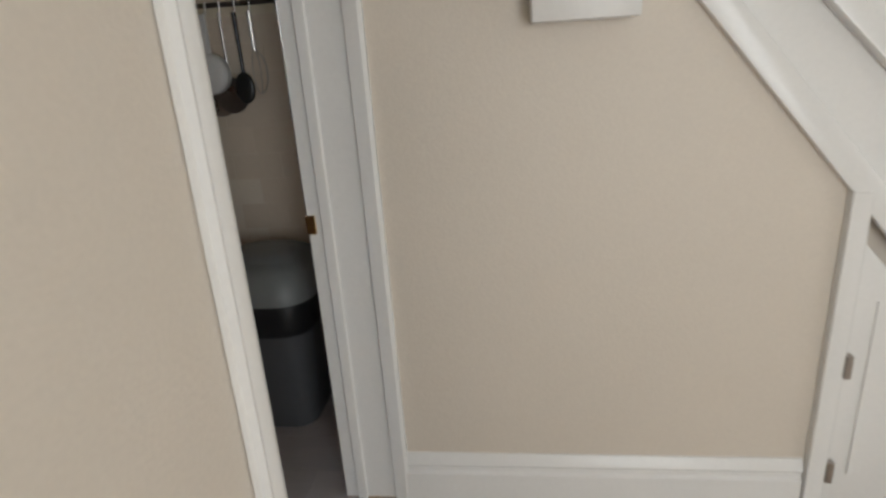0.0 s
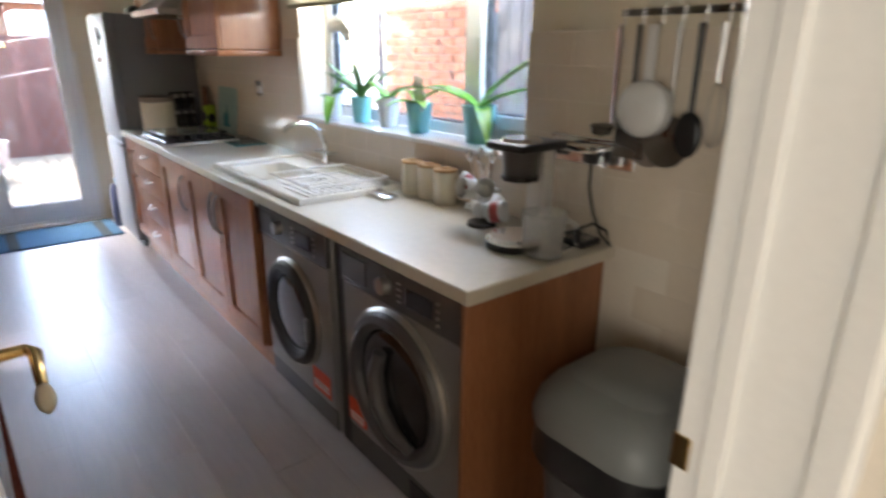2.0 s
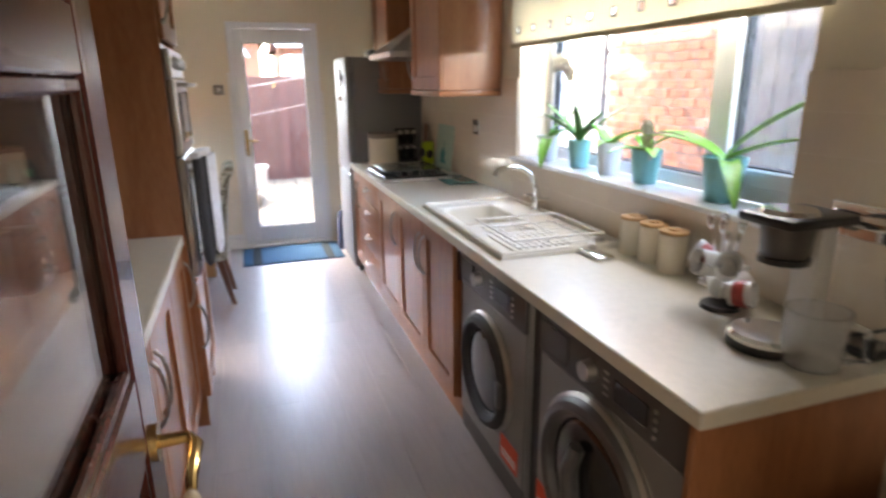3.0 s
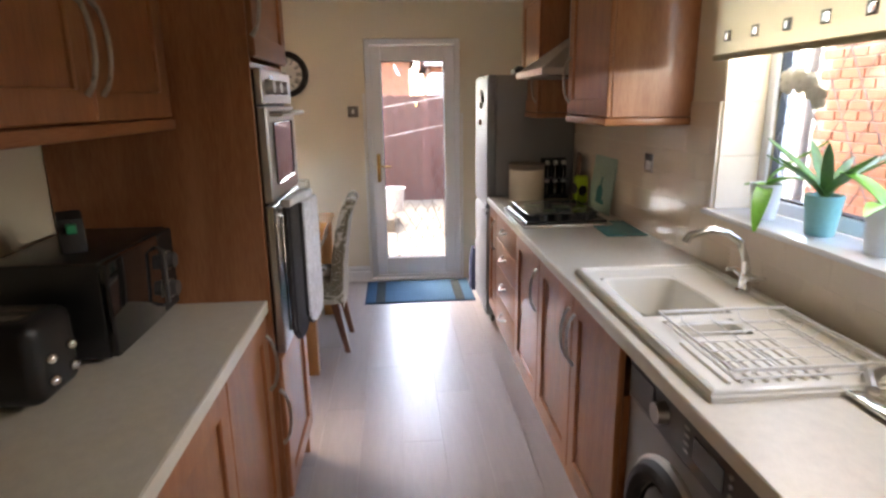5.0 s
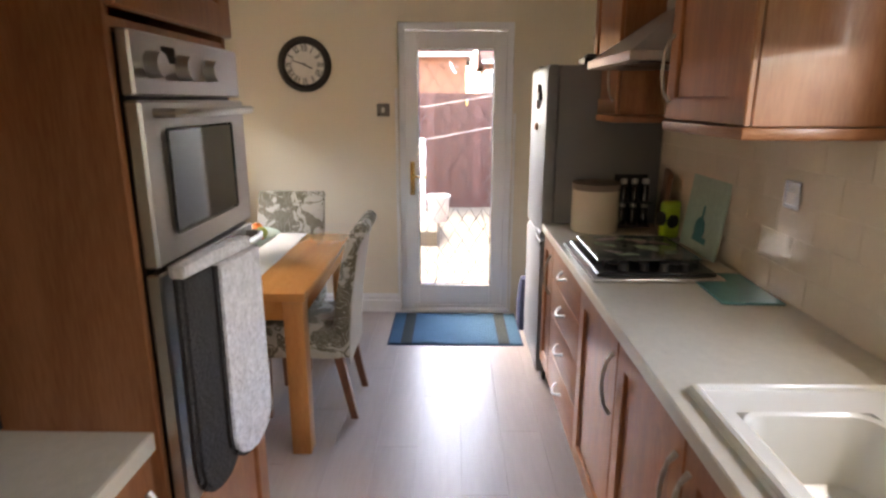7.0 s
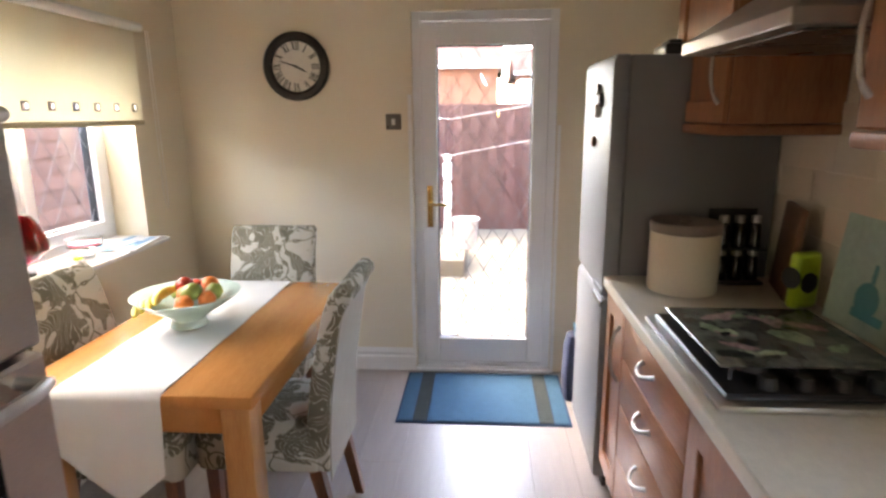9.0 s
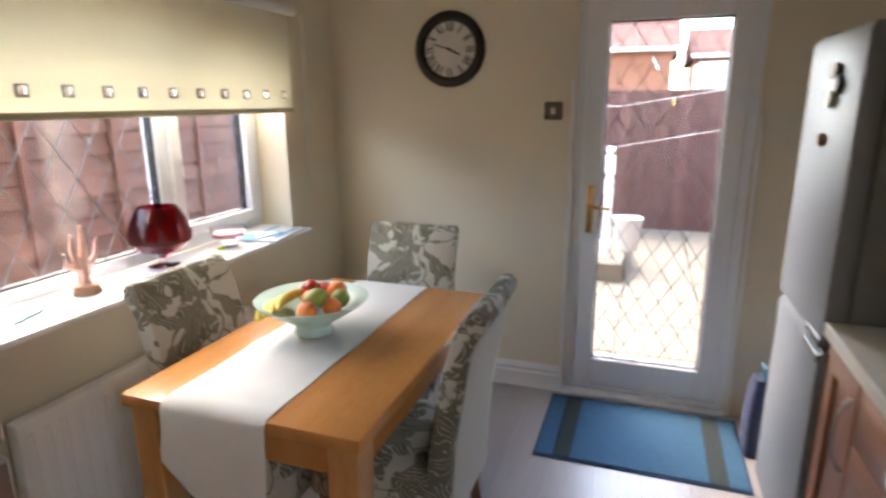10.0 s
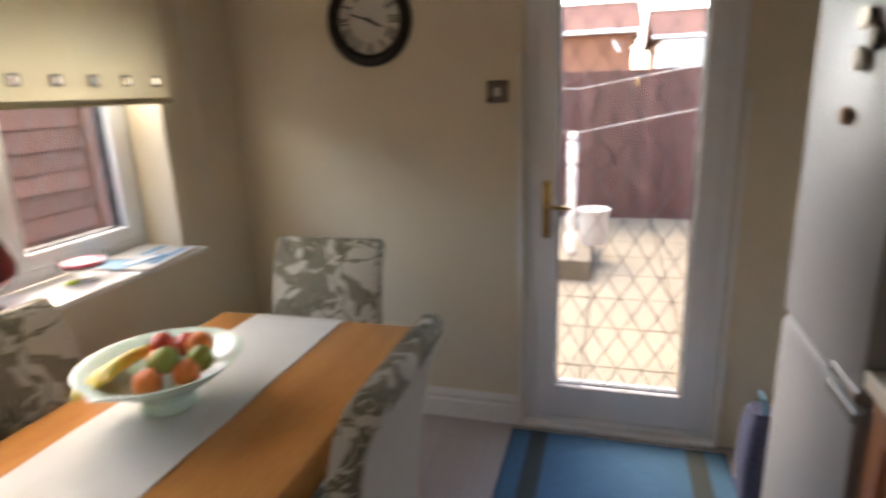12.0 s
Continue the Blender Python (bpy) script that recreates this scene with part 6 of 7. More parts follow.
def chair():
    """An upholstered chair that faces local +y; its back rolls over at the top."""
    c = thing("dining_chair", Matrix(), "floral upholstered dining chair with a scrolled back and brown wooden legs", "chair", "chairs round the table")
    bm = B()
    loft(bm, [(rounded_rect(0.205, 0.215, 0.03), 0.335), (rounded_rect(0.21, 0.22, 0.03), 0.35), (rounded_rect(0.215, 0.222, 0.04), 0.45), (rounded_rect(0.20, 0.21, 0.05), 0.485), (rounded_rect(0.14, 0.15, 0.05), 0.495)])
    part("seat", bm, M["floral"], c, angle=60)
    front = [(-0.17, 0.34), (-0.175, 0.50), (-0.195, 0.65), (-0.225, 0.80), (-0.25, 0.90), (-0.275, 0.96), (-0.30, 0.985), (-0.325, 0.985), (-0.345, 0.965), (-0.345, 0.94), (-0.325, 0.915), (-0.305, 0.87), (-0.285, 0.75), (-0.262, 0.60), (-0.25, 0.45), (-0.245, 0.335)]
    prism(bm := B(), front, -0.205, 0.205, "x", 0.010)
    part("backrest", bm, M["floral"], c, angle=40)
    back = [(-0.346, 0.95), (-0.328, 0.918), (-0.309, 0.87), (-0.289, 0.75), (-0.266, 0.60), (-0.2545, 0.45), (-0.2495, 0.30), (-0.2455, 0.30), (-0.2505, 0.45), (-0.2625, 0.60), (-0.2855, 0.75), (-0.3055, 0.87), (-0.3255, 0.917), (-0.3445, 0.945)]
    part("back_panel", prism(B(), back, -0.195, 0.195, "x"), M["piping"], c, "plain cream cloth back")
    for x in (-0.17, 0.17):
        for y, s in ((0.17, 1), (-0.19, -1)):
            bm = B()
            lo = [(x - 0.016, y + (0.0 if s > 0 else -0.07) - 0.016), (x + 0.016, y + (0.0 if s > 0 else -0.07) - 0.016), (x + 0.016, y + (0.0 if s > 0 else -0.07) + 0.016), (x - 0.016, y + (0.0 if s > 0 else -0.07) + 0.016)]
            hi = [(x - 0.022, y - 0.022), (x + 0.022, y - 0.022), (x + 0.022, y + 0.022), (x - 0.022, y + 0.022)]
            part("leg", loft(bm, [(lo, 0), (hi, 0.34)]), M["leg"], c)
    return c


c0 = chair()
c0.matrix_basis = pose(1.36, -0.365, 0, 0, 0, 180)
copy_thing(c0, pose(0.83, -0.635, 0, 0, 0, -90))
copy_thing(c0, pose(1.44, -0.81, 0, 0, 0, 0))
copy_thing(c0, pose(2.40, -0.88, 0, 0, 0, 0))

BOWL = Matrix.Diagonal((0.88, 0.88, 0.92, 1))
bw = thing("fruit_bowl", AT((1.335, -0.675, 0.771)) @ BOWL, "pale green glazed fruit bowl on the runner", "bowl")
bm = B()
lathe(bm, [(0.062, 0), (0.066, 0.004), (0.058, 0.03), (0.07, 0.045), (0.13, 0.085), (0.185, 0.128), (0.19, 0.134), (0.184, 0.134), (0.125, 0.094), (0.06, 0.058), (0.0, 0.052)], 44)
for v in bm.verts:
    r = math.hypot(v.co.x, v.co.y)
    if r > 0.16 and v.co.x > 0 and abs(v.co.y) < 0.035:
        v.co.x += 0.022 * (1 - abs(v.co.y) / 0.035)
bm.transform(Matrix.Diagonal((1.12, 1.12, 1.0, 1)))
part("vessel", bm, M["bowl"], bw)
rnd = random.Random(2)
for i, (kind, x, y, z, r) in enumerate((("orange", 0.10, 0.04, 0.115, 0.037), ("orange", 0.03, 0.10, 0.115, 0.037), ("orange", 0.01, 0.0, 0.125, 0.036), ("orange", -0.07, 0.07, 0.145, 0.038), ("apple", -0.03, -0.02, 0.155, 0.036), ("pear", 0.04, 0.05, 0.15, 0.036), ("pear", -0.02, 0.11, 0.135, 0.035), ("apple", -0.11, -0.01, 0.125, 0.035), ("pear", -0.09, -0.07, 0.12, 0.035))):
    f = thing({"orange": "orange", "apple": "apple", "pear": "pear"}[kind], AT((1.335, -0.675, 0.771)) @ BOWL @ AT((x, y, z)), {"orange": "ripe orange in the fruit bowl", "apple": "red apple in the fruit bowl", "pear": "green pear in the fruit bowl"}[kind], "fruit", "fruit in the bowl")
    bm = B()
    if kind == "pear":
        lathe(bm, [(0, -r), (r * 0.6, -r * 0.85), (r, -0.1 * r), (r * 0.85, 0.5 * r), (r * 0.45, 1.1 * r), (0.006, 1.4 * r)], 20)
        bm.transform(pose(0, 0, 0, 50, 20 * i, 0))
    else:
        lathe(bm, [(0.0, -0.86 * r), (0.3 * r, -0.95 * r), (0.75 * r, -0.66 * r), (r, 0), (0.75 * r, 0.68 * r), (0.32 * r, 0.92 * r), (0.0, 0.84 * r)], 20)
        bm.transform(pose(0, 0, 0, 20 * i, 15, 40 * i))
    part("skin", bm, M[kind], f, angle=80)
    st_ = B()
    tube(st_, [(0, 0, 0.82 * r), (0.003, 0, 1.0 * r)], 0.002, 5)
    part("stalk", st_, M["leaf_dry"], f)
for k in range(4):
    arc = []
    for s in range(9):
        u = (s - 4) / 4
        arc.append((0.045 - 0.10 * u + 0.012 * k, -0.085 - 0.022 * k + 0.035 * u * u, 0.135 - 0.012 * k + 0.006 * u))
    f = thing("banana", AT((1.335, -0.675, 0.771)) @ BOWL, "yellow-green banana lying in the fruit bowl", "fruit", "fruit in the bowl")
    part("skin", tube(B(), arc, [0.006, 0.013, 0.017, 0.0185, 0.019, 0.0185, 0.017, 0.012, 0.005], 10), M["banana"], f, angle=70)

# ---- dining sill ----
SZ = DW[2] + 0.0225
gv = thing("goblet_vase", AT((1.235, -1.39, SZ)) @ Matrix.Diagonal((1.06, 1.06, 0.97, 1)), "large ruby red glass goblet vase with a clear foot", "vase")
part("foot", lathe(B(), [(0.055, 0), (0.055, 0.004), (0.012, 0.012), (0.010, 0.03), (0.02, 0.045)], 28), M["clearglass"], gv)
part("cup", lathe(B(), [(0.02, 0.046), (0.07, 0.062), (0.105, 0.10), (0.108, 0.135), (0.09, 0.19), (0.066, 0.235), (0.062, 0.235), (0.085, 0.19), (0.102, 0.135), (0.099, 0.104), (0.065, 0.069), (0.0, 0.060)], 40), M["redglass"], gv, "ruby red cup")
tv = thing("twisted_vase", AT((1.955, -1.33, SZ)), "slim twisted pink glass vase", "vase")
part("foot", lathe(B(), [(0.035, 0), (0.038, 0.02), (0.03, 0.045)], 24), M["clearglass"], tv)
part("body", lathe(B(), [(0.03, 0.046), (0.036, 0.08), (0.034, 0.13), (0.037, 0.18), (0.035, 0.23), (0.038, 0.25), (0.033, 0.25), (0.030, 0.20), (0.030, 0.09), (0.0, 0.06)], 30, twist=0.5, flute=0.10, n_flute=5), M["pinkglass"], tv)
bm = B()
ball(bm, 0, 0, 0.085, 0.026, 0.018, 0.036, 14)
for x0, x1, x2, z1, z2, r in ((-0.014, -0.055, -0.062, 0.115, 0.175, 0.010), (-0.006, -0.014, -0.012, 0.16, 0.225, 0.012), (0.010, 0.024, 0.026, 0.15, 0.20, 0.011), (0.016, 0.050, 0.060, 0.105, 0.145, 0.010)):
    tube(bm, [(x0, 0, 0.085), ((x0 + x1) / 2, -0.004, (0.085 + z1) / 2), (x1, -0.006, z1), (x2, 0.0, z2)], [r * 1.3, r * 1.15, r, r * 0.45], 10)
cyl(bm, 0, 0, 0.034, 0.070, 0.018, 0.022, 16)
rh = thing("ring_holder", AT((1.59, -1.365, SZ)), "peach porcelain ring holder on a stone base", "ornament")
part("branching_top", bm, M["peach"], rh, angle=60)
part("base", lathe(B(), [(0.042, 0), (0.044, 0.006), (0.038, 0.03), (0.02, 0.0335)], 20, flute=0.05, n_flute=5), M["stonebase"], rh)
dish = thing("candle_dish", AT((0.915, -1.34, SZ)), "clear glass candle dish with pink wax", "candle holder")
part("stand", lathe(B(), [(0.034, 0), (0.034, 0.02), (0.028, 0.035)], 24), M["clearglass"], dish)
part("dish", lathe(B(), [(0.03, 0.036), (0.07, 0.05), (0.075, 0.085), (0.071, 0.085), (0.066, 0.054), (0.0, 0.046)], 30), M["clearglass"], dish)
part("wax", lathe(B(), [(0.0, 0.0475), (0.060, 0.056), (0.063, 0.066), (0.0, 0.066)], 24), mat("pink_wax", (0.70, 0.12, 0.20), 0.5), dish)
part("tag", box(B(), 0.035, 0.07, -0.012, 0.012, 0.0, 0.012, 0.003), M["lime"], dish)
for i, (x, y, a, w, h, z, m, lb) in enumerate(((0.665, -1.31, 8, 0.30, 0.21, 0.0, "paper", "glossy magazine on the window sill"), (0.72, -1.34, -12, 0.21, 0.15, 0.0105, "bluepaper", "blue leaflet on the window sill"), (0.615, -1.385, 4, 0.21, 0.148, 0.0105, "paper", "folded letter on the window sill"))):
    mg = thing("magazine" if i == 0 else "leaflet", pose(x, y, SZ + z + 0.002 * (i == 2), 0, 0, a), lb, "magazine" if i == 0 else "leaflet", "papers on the sill")
    part("cover", box(B(), -w / 2, w / 2, -h / 2, h / 2, 0, 0.009 if i == 0 else 0.0018, 0.0006), M[m], mg)
    part("title_bar", box(B(), -w / 2 + 0.02, w / 2 - 0.06, h / 2 - 0.05, h / 2 - 0.02, 0.0092 if i == 0 else 0.0020, 0.0096 if i == 0 else 0.0024), M["bluepaper" if i != 1 else "labelwhite"], mg)
solid("pen", tube(B(), [(-0.06, 0, 0), (0.045, 0.0, 0), (0.06, 0, 0)], [0.005, 0.005, 0.002], 8), M["boardteal"], "dark teal pen on the window sill", "pen", pose(1.82, -1.32, SZ + 0.0052, 0, 0, 18))

# ---- wall clock, switch, mat, radiator, television, bag ----
ck = thing("wall_clock", pose(0.001, -0.635, 1.775, 0, 90, 0), "round wall clock with roman numerals and a dark rim", "clock")
part("rim", lathe(B(), [(0.13, 0.0), (0.182, 0.0), (0.182, 0.018), (0.172, 0.03), (0.150, 0.034), (0.138, 0.026), (0.134, 0.012)], 64, hoop=True), M["clockrim"], ck)
face = part("face", lathe(B(), [(0.0, 0.006), (0.136, 0.006), (0.136, 0.010), (0.0, 0.010)], 48), M["clockface"], ck)
NUM = ["XII", "I", "II", "III", "IIII", "V", "VI", "VII", "VIII", "IX", "X", "XI"]
for k, s in enumerate(NUM):
    bm = B()
    widths = {"I": 0.008, "V": 0.018, "X": 0.018}
    total = sum(widths[ch] for ch in s)
    x = -total / 2
    for ch in s:
        w = widths[ch]
        if ch == "I":
            box(bm, x + 0.002, x + 0.0062, -0.017, 0.017, 0, 0.0012)
        elif ch == "V":
            prism(bm, [(x + 0.001, 0.017), (x + 0.006, 0.017), (x + 0.011, -0.017), (x + 0.008, -0.017)], 0, 0.0012, "z")
            prism(bm, [(x + 0.015, 0.017), (x + 0.017, 0.017), (x + 0.011, -0.017), (x + 0.0085, -0.017)], 0, 0.0011, "z")
        else:
            prism(bm, [(x + 0.001, 0.017), (x + 0.006, 0.017), (x + 0.017, -0.017), (x + 0.012, -0.017)], 0, 0.0012, "z")
            prism(bm, [(x + 0.0145, 0.017), (x + 0.017, 0.017), (x + 0.0035, -0.017), (x + 0.001, -0.017)], 0, 0.0011, "z")
        x += w
    a = radians(90 - 30 * k)
    bm.transform(Matrix.Diagonal((1.35, 1.3, 1, 1)))
    bm.transform(Matrix.Translation((0.108 * math.cos(a), 0.108 * math.sin(a), 0.0102)) @ Matrix.Rotation(a - math.pi / 2, 4, "Z"))
    bm.transform(Matrix.Rotation(math.pi / 2, 4, "Z"))
    part("numeral", bm, M["ink"], face)
for ln, deg, w, back in ((0.070, 117, 0.010, 0.02), (0.104, -72, 0.007, 0.02)):
    bm = B()
    prism(bm, [(-w / 2, -back), (w / 2, -back), (w / 2, ln * 0.7), (0, ln), (-w / 2, ln * 0.7)], 0.0, 0.002, "z")
    bm.transform(Matrix.Rotation(math.pi / 2, 4, "Z") @ Matrix.Translation((0, 0, 0.013 if w > 0.008 else 0.0155)) @ Matrix.Rotation(radians(-deg), 4, "Z"))
    part("pointer", bm, M["ink"], ck)
part("boss", cyl(B(), 0, 0, 0.0105, 0.0185, 0.008), M["ink"], ck)
sw_ = thing("light_switch", AT((0.0005, -0.150, 1.432)), "square steel light switch beside the garden door", "light switch")
part("plate", box(B(), 0, 0.008, 0, 0.086, 0, 0.086, 0.003), M["darksteel"], sw_)
part("rocker", box(B(), 0.0082, 0.014, 0.033, 0.053, 0.026, 0.060, 0.002), M["whiteplastic"], sw_)
dm = thing("door_mat", AT((0.055, -0.045, 0.0)), "blue door mat with grey bands on the floor", "door mat")
part("backing", box(B(), 0, 0.585, 0, 0.885, 0.0, 0.006, 0.002), M["matnavy"], dm)
for y0, y1, m in ((0.012, 0.085, "matblue"), (0.087, 0.160, "matgrey"), (0.162, 0.723, "matblue"), (0.725, 0.798, "matgrey"), (0.80, 0.873, "matblue")):
    part("mat_strip", box(B(), 0.012, 0.573, y0, y1, 0.0062, 0.011, 0.0015), M[m], dm)
ra = thing("radiator", AT((0.95, YD + 0.035, 0.12)), "white panel radiator below the dining window", "radiator")
part("panel", box(B(), 0, 1.02, 0.0, 0.05, 0.02, 0.55, 0.010, 2), M["white"], ra)
for k in range(20):
    part("flute", box(B(), 0.03 + 0.05 * k, 0.052 + 0.05 * k, 0.0502, 0.056, 0.06, 0.51, 0.003), M["white"], ra)
for x in (0.03, 0.97):
    part("pipe", tube(B(), [(x, 0.02, 0.03), (x, 0.02, -0.118)], 0.009, 8), M["white"], ra)
tvs = thing("television", AT((2.03, YD + 0.12, 1.66)), "black wall-mounted television beside the dining window", "television")
part("screen_housing", box(B(), 0, 0.52, -0.025, 0.02, -0.24, 0.24, 0.008, 2), M["black"], tvs)
part("screen", box(B(), 0.015, 0.505, 0.0203, 0.0215, -0.225, 0.225), M["blackglass"], tvs)
part("bracket_arm", box(B(), 0.20, 0.32, -0.118, -0.0255, -0.06, 0.06, 0.004), M["black"], tvs)
part("cable", tube(B(), [(0.06, -0.03, -0.23), (0.055, -0.04, -0.30), (0.075, -0.06, -0.37), (0.10, -0.08, -0.33), (0.12, -0.09, -0.22)], 0.004, 6), M["black"], tvs)
bg = thing("shopping_bag", AT((0.30, 0.885, 0.0)), "dark patterned folded bag behind the door", "bag")
part("bag_body", loft(B(), [(rounded_rect(0.07, 0.05, 0.03), 0.0), (rounded_rect(0.09, 0.055, 0.03), 0.12), (rounded_rect(0.08, 0.05, 0.03), 0.28), (rounded_rect(0.05, 0.035, 0.02), 0.36)]), M["navyprint"], bg)
part("strap", tube(B(), [(-0.04, 0, 0.35), (-0.03, 0, 0.41), (0.03, 0, 0.41), (0.04, 0, 0.35)], 0.007, 6), M["bluepaper"], bg)


# ---- outside ----
bm = B()
box(bm, -60, -0.26, -60, 60, -0.5, -0.16)
box(bm, -0.26, 60, 1.76, 60, -0.5, -0.16)
box(bm, -0.26, 60, -60, -1.62, -0.5, -0.16)
solid("ground", bm, M["ground"], "bare garden ground round the house", "ground", kind="structure")
patio = solid("patio", box(B(), -5.3, -0.26, -3.4, 2.6, -0.159, -0.15), M["mortar"], "pale sandstone paved patio", "patio", kind="structure")
rnd = random.Random(11)
slabs = [new("paving_slab", mesh_of("paving_slab", box(B(), -0.295, 0.295, -0.295, 0.295, 0, 0.035, 0.006), M["slab"]))]
for i in range(8):
    for j in range(10):
        o = slabs[0] if not (i or j) else new("paving_slab", slabs[0].data)
        o.parent = patio
        o.matrix_basis = pose(-0.58 - 0.6 * i, -3.08 + 0.6 * j, -0.15, 0.3 * rnd.uniform(-1, 1), 0.3 * rnd.uniform(-1, 1), 0)
solid("paving_far", box(B(), -0.26, 9, -2.60, -1.62, -0.159, -0.12), M["slab"], "concrete side path below the dining window", "path", kind="structure")
solid("paving_side", box(B(), -0.26, 9, 1.76, 3.6, -0.159, -0.12), M["slab"], "concrete side path below the kitchen window", "path", kind="structure")


def fence_run(name, m, length, height, label, boards="lap"):
    """Overlapping horizontal boards between posts; local x runs along it, it faces +y."""
    f = thing(name, m, label, "fence")
    n_post = int(length / 1.83) + 2
    board = mesh_of("fence_board", prism(B(), [(0, 0), (0.030, 0), (0.031, 0.006), (0.008, 0.14), (0, 0.14)], 0, 1.77, "x"), M["fence"])
    k = 0
    for p in range(n_post):
        o = part("post", box(B(), p * 1.83, p * 1.83 + 0.06, -0.03, 0.06, 0, height + 0.05, 0.004), M["fence_z"], f)
        if p == n_post - 1:
            break
        for r in range(int(height / 0.115)):
            b = new("board", board)
            b.parent = f
            b.matrix_basis = pose(p * 1.83 + 0.06, 0.004 * rnd.uniform(0, 1), 0.02 + 0.115 * r, 0, 0.25 * rnd.uniform(-1, 1), 0)
        for q in (0.5, 1.1):
            part("batten", box(B(), p * 1.83 + 0.06 + q, p * 1.83 + 0.10 + q, 0.0325, 0.052, 0.02, height, 0.003), M["fence_z"], f)
    return f


fence_run("fence", pose(-5.2, -2.62, -0.15, 0, 0, 0), 9.0, 1.92, "reddish brown lap fence beside the dining window")


def board_fence(name, m, length, height, label):
    f = thing(name, m, label, "fence")
    board = mesh_of("fence_board", box(B(), 0, 0.132, 0, 0.016, 0, height, 0.003), M["fence_z"])
    for k in range(int(length / 0.122)):
        b = new("board", board)
        b.parent = f
        b.matrix_basis = pose(k * 0.122, 0.017 * (k % 2), 0.01 * rnd.uniform(0, 1), 0, 0, 0)
    for z in (0.3, 0.95, height - 0.3):
        part("rail", box(B(), 0, length, -0.04, -0.004, z, z + 0.07, 0.003), M["fence"], f)
    return f


board_fence("garden_fence", pose(-5.2, 2.9, -0.15, 0, 0, -90), 5.5, 1.80, "reddish brown board fence across the garden end")
board_fence("side_fence", pose(-5.2, 2.88, -0.15, 0, 0, -22), 5.0, 1.75, "reddish brown board fence along the garden side")
step = solid("garden_step", box(B(), -3.6, -2.5, -0.95, 0.20, -0.15, 0.06, 0.012), M["slab"], "raised stone garden step on the patio", "step")
np_ = thing("garden_post", AT((-2.75, 0.02, 0.06)), "white turned wooden garden post", "post")
part("shaft", lathe(B(), [(0.05, 0), (0.05, 0.16), (0.032, 0.18), (0.045, 0.24), (0.036, 0.46), (0.045, 0.72), (0.030, 0.78), (0.045, 0.80), (0.045, 0.96), (0.03, 0.98)], 20), M["white"], np_)
part("finial", ball(B(), 0, 0, 1.015, 0.042), M["white"], np_)
tub = thing("garden_tub", AT((-3.1, 0.20, 0.06)), "pale grey garden tub on the step", "planter")
part("tub_body", lathe(B(), [(0.11, 0), (0.14, 0.30), (0.15, 0.30), (0.15, 0.33), (0.12, 0.33), (0.11, 0.28), (0, 0.27)], 24), M["render_wall"], tub)
ln = thing("washing_line", AT((0, 0, 0)), "two pale washing lines across the garden", "washing line")
part("line", tube(B(), [(-5.0, -2.5, 1.62), (-4.0, 0.0, 1.46), (-3.4, 2.4, 1.85)], 0.0045, 6), M["rope"], ln)
part("line", tube(B(), [(-5.0, -2.5, 1.05), (-4.0, 0.0, 1.02), (-3.4, 2.4, 1.50)], 0.0045, 6), M["rope"], ln)
part("peg", box(B(), -4.02, -3.98, 0.55, 0.575, 1.47, 1.55, 0.004), M["brass"], ln)


def house(name, m, w, d, h, label, rise=1.3):
    """A brick house that fronts +x: storeys, windows, tiled roof with courses, chimney, gutter."""
    g = thing(name, m, label, "house")
    part("wall", box(B(), -d, 0, 0, w, 0, h), M["brick"], g)
    bm = B()
    n = 16
    for k in range(n):
        a, b = k / n, (k + 1) / n
        x0, x1 = 0.35 - (d / 2 + 0.35) * a, 0.35 - (d / 2 + 0.35) * b
        z0, z1 = h - 0.1 + rise * a, h - 0.1 + rise * b
        prism(bm, [(x0, z0 + 0.05), (x1, z1 + 0.01), (x1, z1 - 0.06), (x0, z0 - 0.02)], -0.3, w + 0.3, "y")
    box(bm, -d - 0.3, -d / 2, -0.3, w + 0.3, h - 0.1, h)
    prism(bm, [(-d / 2, h + rise - 0.1), (-d - 0.35, h - 0.1), (-d / 2, h - 0.1)], -0.3, w + 0.3, "y")
    rf = part("roof", bm, M["roof"], g)
    part("ridge", tube(B(), [(-d / 2, -0.3, h + rise - 0.08), (-d / 2, w + 0.3, h + rise - 0.08)], 0.10, 8), M["roof"], g)
    ch = part("chimney", box(B(), -d / 2 - 0.35, -d / 2 + 0.35, w * 0.25, w * 0.25 + 0.9, h + rise * 0.7, h + rise + 0.9), M["brick"], rf)
    part("gutter", tube(B(), [(0.42, -0.3, h - 0.08), (0.42, w + 0.3, h - 0.08)], 0.07, 8), M["white"], g)
    for y in (0.12, 0.42, 0.72):
        for z in (0.9, 3.4):
            if z + 1.2 > h:
                continue
            wd = part("window", ring(B(), w * y - 0.65, w * y + 0.65, z, z + 1.15, 0.09, 0, 0.08), M["upvc"], g)
            wd.matrix_basis = pose(0.0, 0, 0, 0, 0, 90)
            pn = part("pane", box(B(), w * y - 0.56, w * y + 0.56, 0.02, 0.04, z + 0.09, z + 1.06), M["blackglass"], wd)
    return g


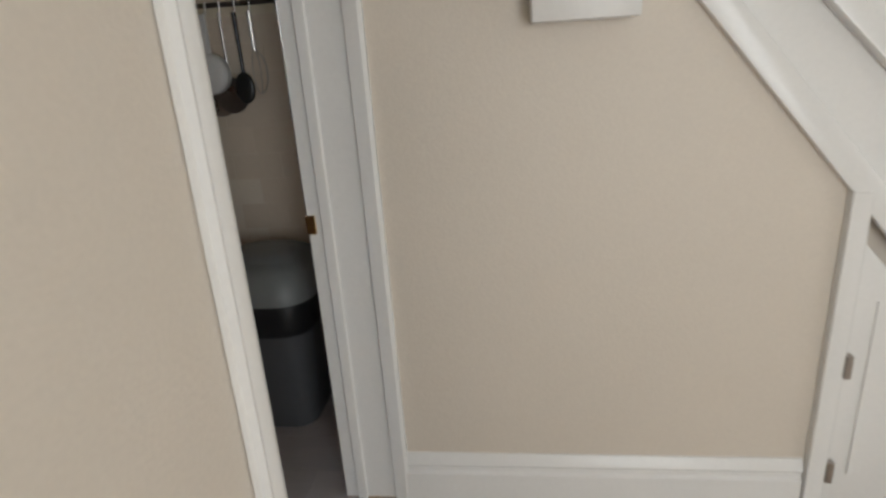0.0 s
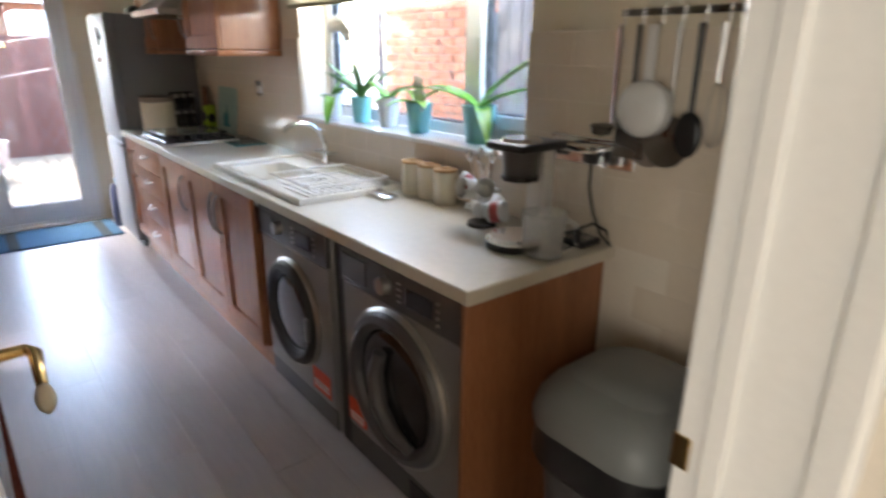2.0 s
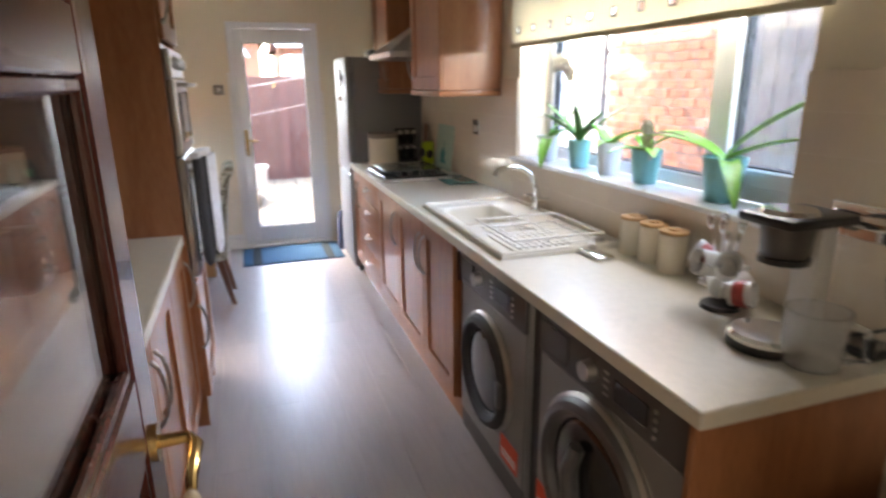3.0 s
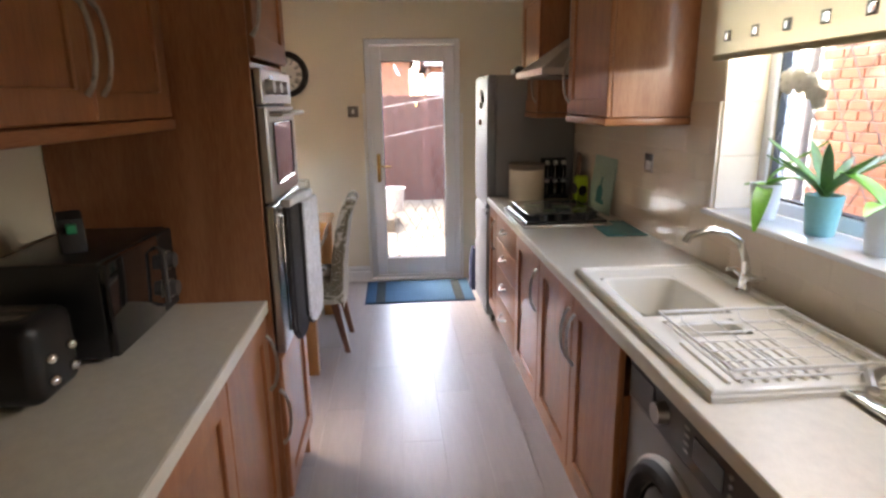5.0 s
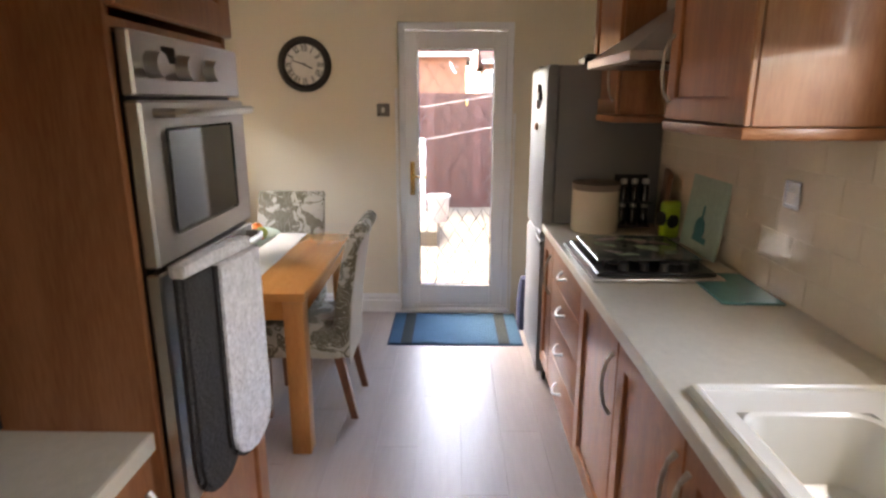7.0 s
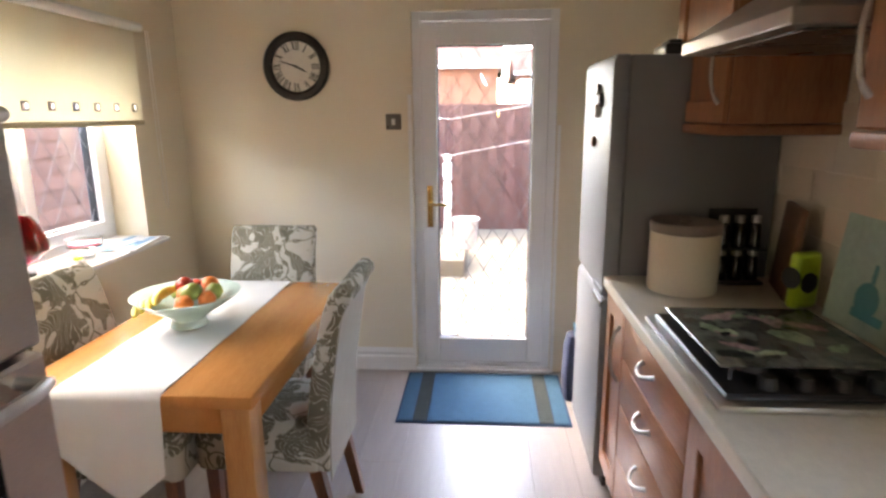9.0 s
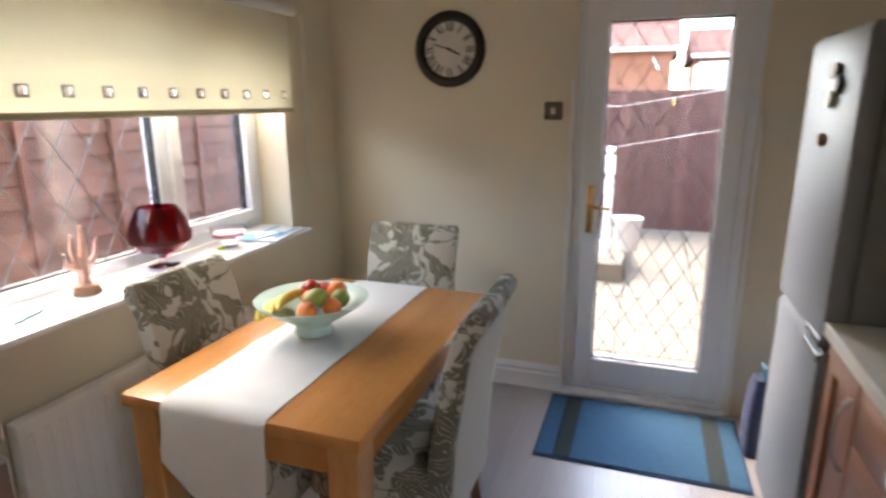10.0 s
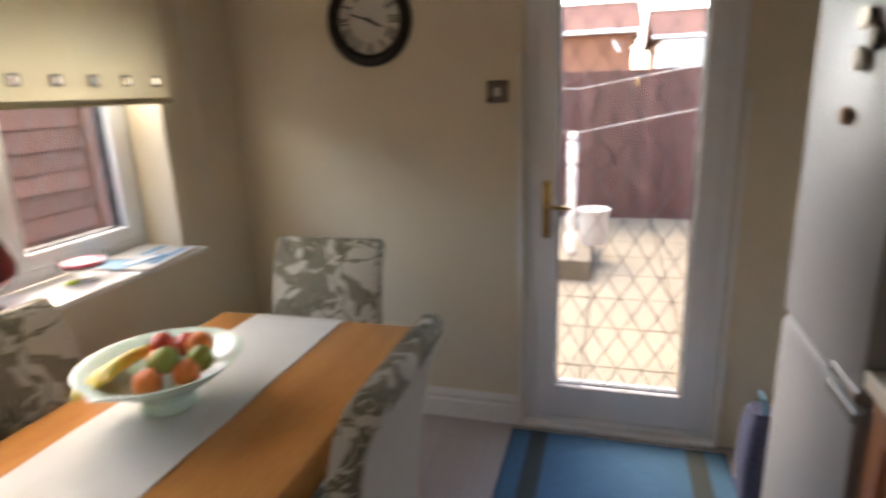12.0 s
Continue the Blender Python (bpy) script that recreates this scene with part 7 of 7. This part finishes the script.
house("brick_house", AT((-20.0, -8.5, -0.2)), 9.4, 7.0, 3.55, "orange brick bungalow with a clay tile roof behind the fence")
house("brick_house", AT((-22.0, 1.9, -0.2)), 9.0, 8.0, 3.4, "orange brick house with a white gable beyond the garden")
solid("shed", box(B(), -9.6, -8.1, 1.05, 3.4, -0.2, 2.15, 0.02), M["render_wall"], "pale rendered outbuilding beyond the garden fence", "outbuilding")
dsh = thing("satellite_dish", AT((-19.6, 0.3, 2.75)) @ Matrix.Scale(0.85, 4), "white satellite dish on the brick house", "satellite dish")
part("reflector", lathe(B(), [(0.0, 0.0), (0.15, 0.02), (0.30, 0.075), (0.31, 0.08), (0.15, 0.03), (0.0, 0.01)], 28), M["white"], dsh).matrix_basis = pose(0.15, 0, 0, -62, 20, 0)
part("arm", tube(B(), [(0, 0, 0), (0.15, 0, 0), (0.25, 0.32, 0.1)], 0.02, 6), M["gate"], dsh)
part("wall_bracket", box(B(), -0.25, 0.02, -0.03, 0.03, -0.10, 0.03, 0.005), M["gate"], dsh)

# neighbour's brick wall opposite the kitchen window, brick by brick near the window
nb = thing("neighbour_wall", AT((0.6, 3.55, -0.15)), "orange brick side wall of the neighbouring house", "wall", kind="structure")
# raised to 4.3 m, beyond view, to limit sky light at the sink window
part("backing", box(B(), -0.05, 2.05, 0.011, 5.0, 0, 4.3), M["mortar"], nb)
brick = mesh_of("brick", box(B(), 0, 0.215, 0, 0.03, 0, 0.065, 0.004), M["brick"])
ROWS_LOW, ROWS_TOP = 14, 32     # courses that stand opposite the window
for r in range(ROWS_LOW, ROWS_TOP):
    for c in range(9):
        o = new("brick", brick)
        o.parent = nb
        o.matrix_basis = pose(-0.05 + 0.225 * c + (0.1125 if r % 2 else 0) * (c < 8), -0.004 + 0.004 * rnd.random(), 0.025 + 0.075 * r, 0, 0, 0)
bm = B()
for r in range(57):
    if ROWS_LOW <= r < ROWS_TOP:
        continue
    for c in range(9):
        x = -0.05 + 0.225 * c + (0.1125 if r % 2 else 0) * (c < 8)
        v = [bm.verts.new((x + a, b, 0.025 + 0.075 * r + c2)) for a, b, c2 in ((0, 0, 0), (0.215, 0, 0), (0.215, 0, 0.065), (0, 0, 0.065), (0, 0.02, 0), (0.215, 0.02, 0), (0.215, 0.02, 0.065), (0, 0.02, 0.065))]
        for q in ((0, 1, 2, 3), (0, 4, 5, 1), (1, 5, 6, 2), (2, 6, 7, 3), (3, 7, 4, 0)):
            bm.faces.new([v[j] for j in q])
far_bricks = part("brickwork", bm, M["brick"], nb)
tagged(far_bricks, kind="stuff")
dp = thing("downpipe", AT((0.50, 3.53, -0.15)), "grey plastic downpipe at the corner of the brick wall", "downpipe")
part("pipe", tube(B(), [(0, 0, 0.0), (0, 0, 4.2)], 0.034, 12), M["gate"], dp)
for z in (0.9, 1.9, 3.4):
    part("collar", cyl(B(), 0, 0, z, z + 0.06, 0.042, seg=14), M["gate"], dp)
gt = thing("screen_fence", AT((2.60, 3.2, -0.15)), "grey painted boarded screen fence beside the brick house", "fence")
for k in range(27):
    part("board", box(B(), 0.125 * k, 0.125 * k + 0.12, 0, 0.02, 0.05, 2.15, 0.003), M["gate"], gt)
for z in (0.25, 0.95, 1.62):
    part("ledge", box(B(), 0, 3.37, 0.0205, 0.05, z, z + 0.1, 0.003), M["gate"], gt)
part("end_post", box(B(), -0.12, -0.01, -0.03, 0.08, 0, 1.9, 0.005), M["gate"], gt)

# ---- floor planks, wall tiles ----
PL, PW = 1.28, 0.192
plank = {}
rows = int((YR - YD) / PW) + 1
for r in range(rows):
    y0 = YD + 0.001 + r * PW
    y1 = min(y0 + PW - 0.0007, YR - 0.001)
    x = -0.02 - (0.37 * r % 1) * PL
    while x < XH + 0.06:
        a, b = max(x, -0.018), min(x + PL - 0.0007, XH + 0.058)
        if b - a > 0.03:
            key = (round(b - a, 3), round(y1 - y0, 3))
            if key not in plank:
                plank[key] = mesh_of("plank", box(B(), 0, key[0], 0, key[1], 0, 0.008, 0.0006), M["plank"])
            o = new("plank", plank[key])
            o.parent = floor
            o.matrix_basis = pose(a, y0, -0.0078)
        x += PL

tw_, th_ = 0.200, 0.1035
tiling = thing("wall_tiling", AT((0, YR, 0)), "cream glazed wall tiles with pale joints", "wall tiles", kind="structure")
backs = ((0.0, KW[0], 0.0, 1.535), (KW[0], KW[1], 0.0, KW[2] - 0.002), (KW[1], XH, 0.0, 1.535))
bm = B()
for a, b, c, d in backs:
    box(bm, a, b, -0.0092, -0.0005, c, d)
part("grout_bed", bm, M["grout"], tiling)
tile_mesh = {}
r = 0
for r in range(15):
    z0 = 0.91 + 0.0015 + (r - 9) * (th_ + 0.0014) + 0.0
    for c in range(29):
        a = 5.66 - (c + 1) * (tw_ + 0.0014) + (0.0 if r % 2 else 0.1)
        b = a + tw_
        if b > XH:
            b = XH - 0.001
        if z0 < 0.90 and a < 4.97:
            continue
        if a < 1.0:
            continue
        z1 = min(z0 + th_, 1.533)
        if a < KW[1] and b > KW[0]:
            z1 = min(z1, KW[2] - 0.003)
            if a < KW[0] and z0 > KW[2] - 0.05:
                b, z1 = KW[0] - 0.001, min(z0 + th_, 1.533)
            elif b > KW[1] and z0 > KW[2] - 0.05:
                a, z1 = KW[1] + 0.001, min(z0 + th_, 1.533)
        if z1 - z0 < 0.015 or b - a < 0.015 or z0 < 0:
            continue
        key = (round(b - a, 3), round(z1 - z0, 3))
        if key not in tile_mesh:
            tile_mesh[key] = mesh_of("tile", box(B(), 0, key[0], -0.0105, -0.0052, 0, key[1], 0.0007), M["tile"])
        o = new("tile", tile_mesh[key])
        o.parent = tiling
        o.matrix_basis = AT((a, 0, z0))
reveal = thing("reveal_tiling", AT((KW[0], YR, KW[2] + 0.021)), "cream tiles in the window reveal", "wall tiles", kind="structure")
for z in range(4):
    part("tile", box(B(), 0.0008, 0.008, 0.001, 0.163, 0.001 + 0.2015 * z, 0.2 + 0.2015 * z, 0.002), M["tile"], reveal)
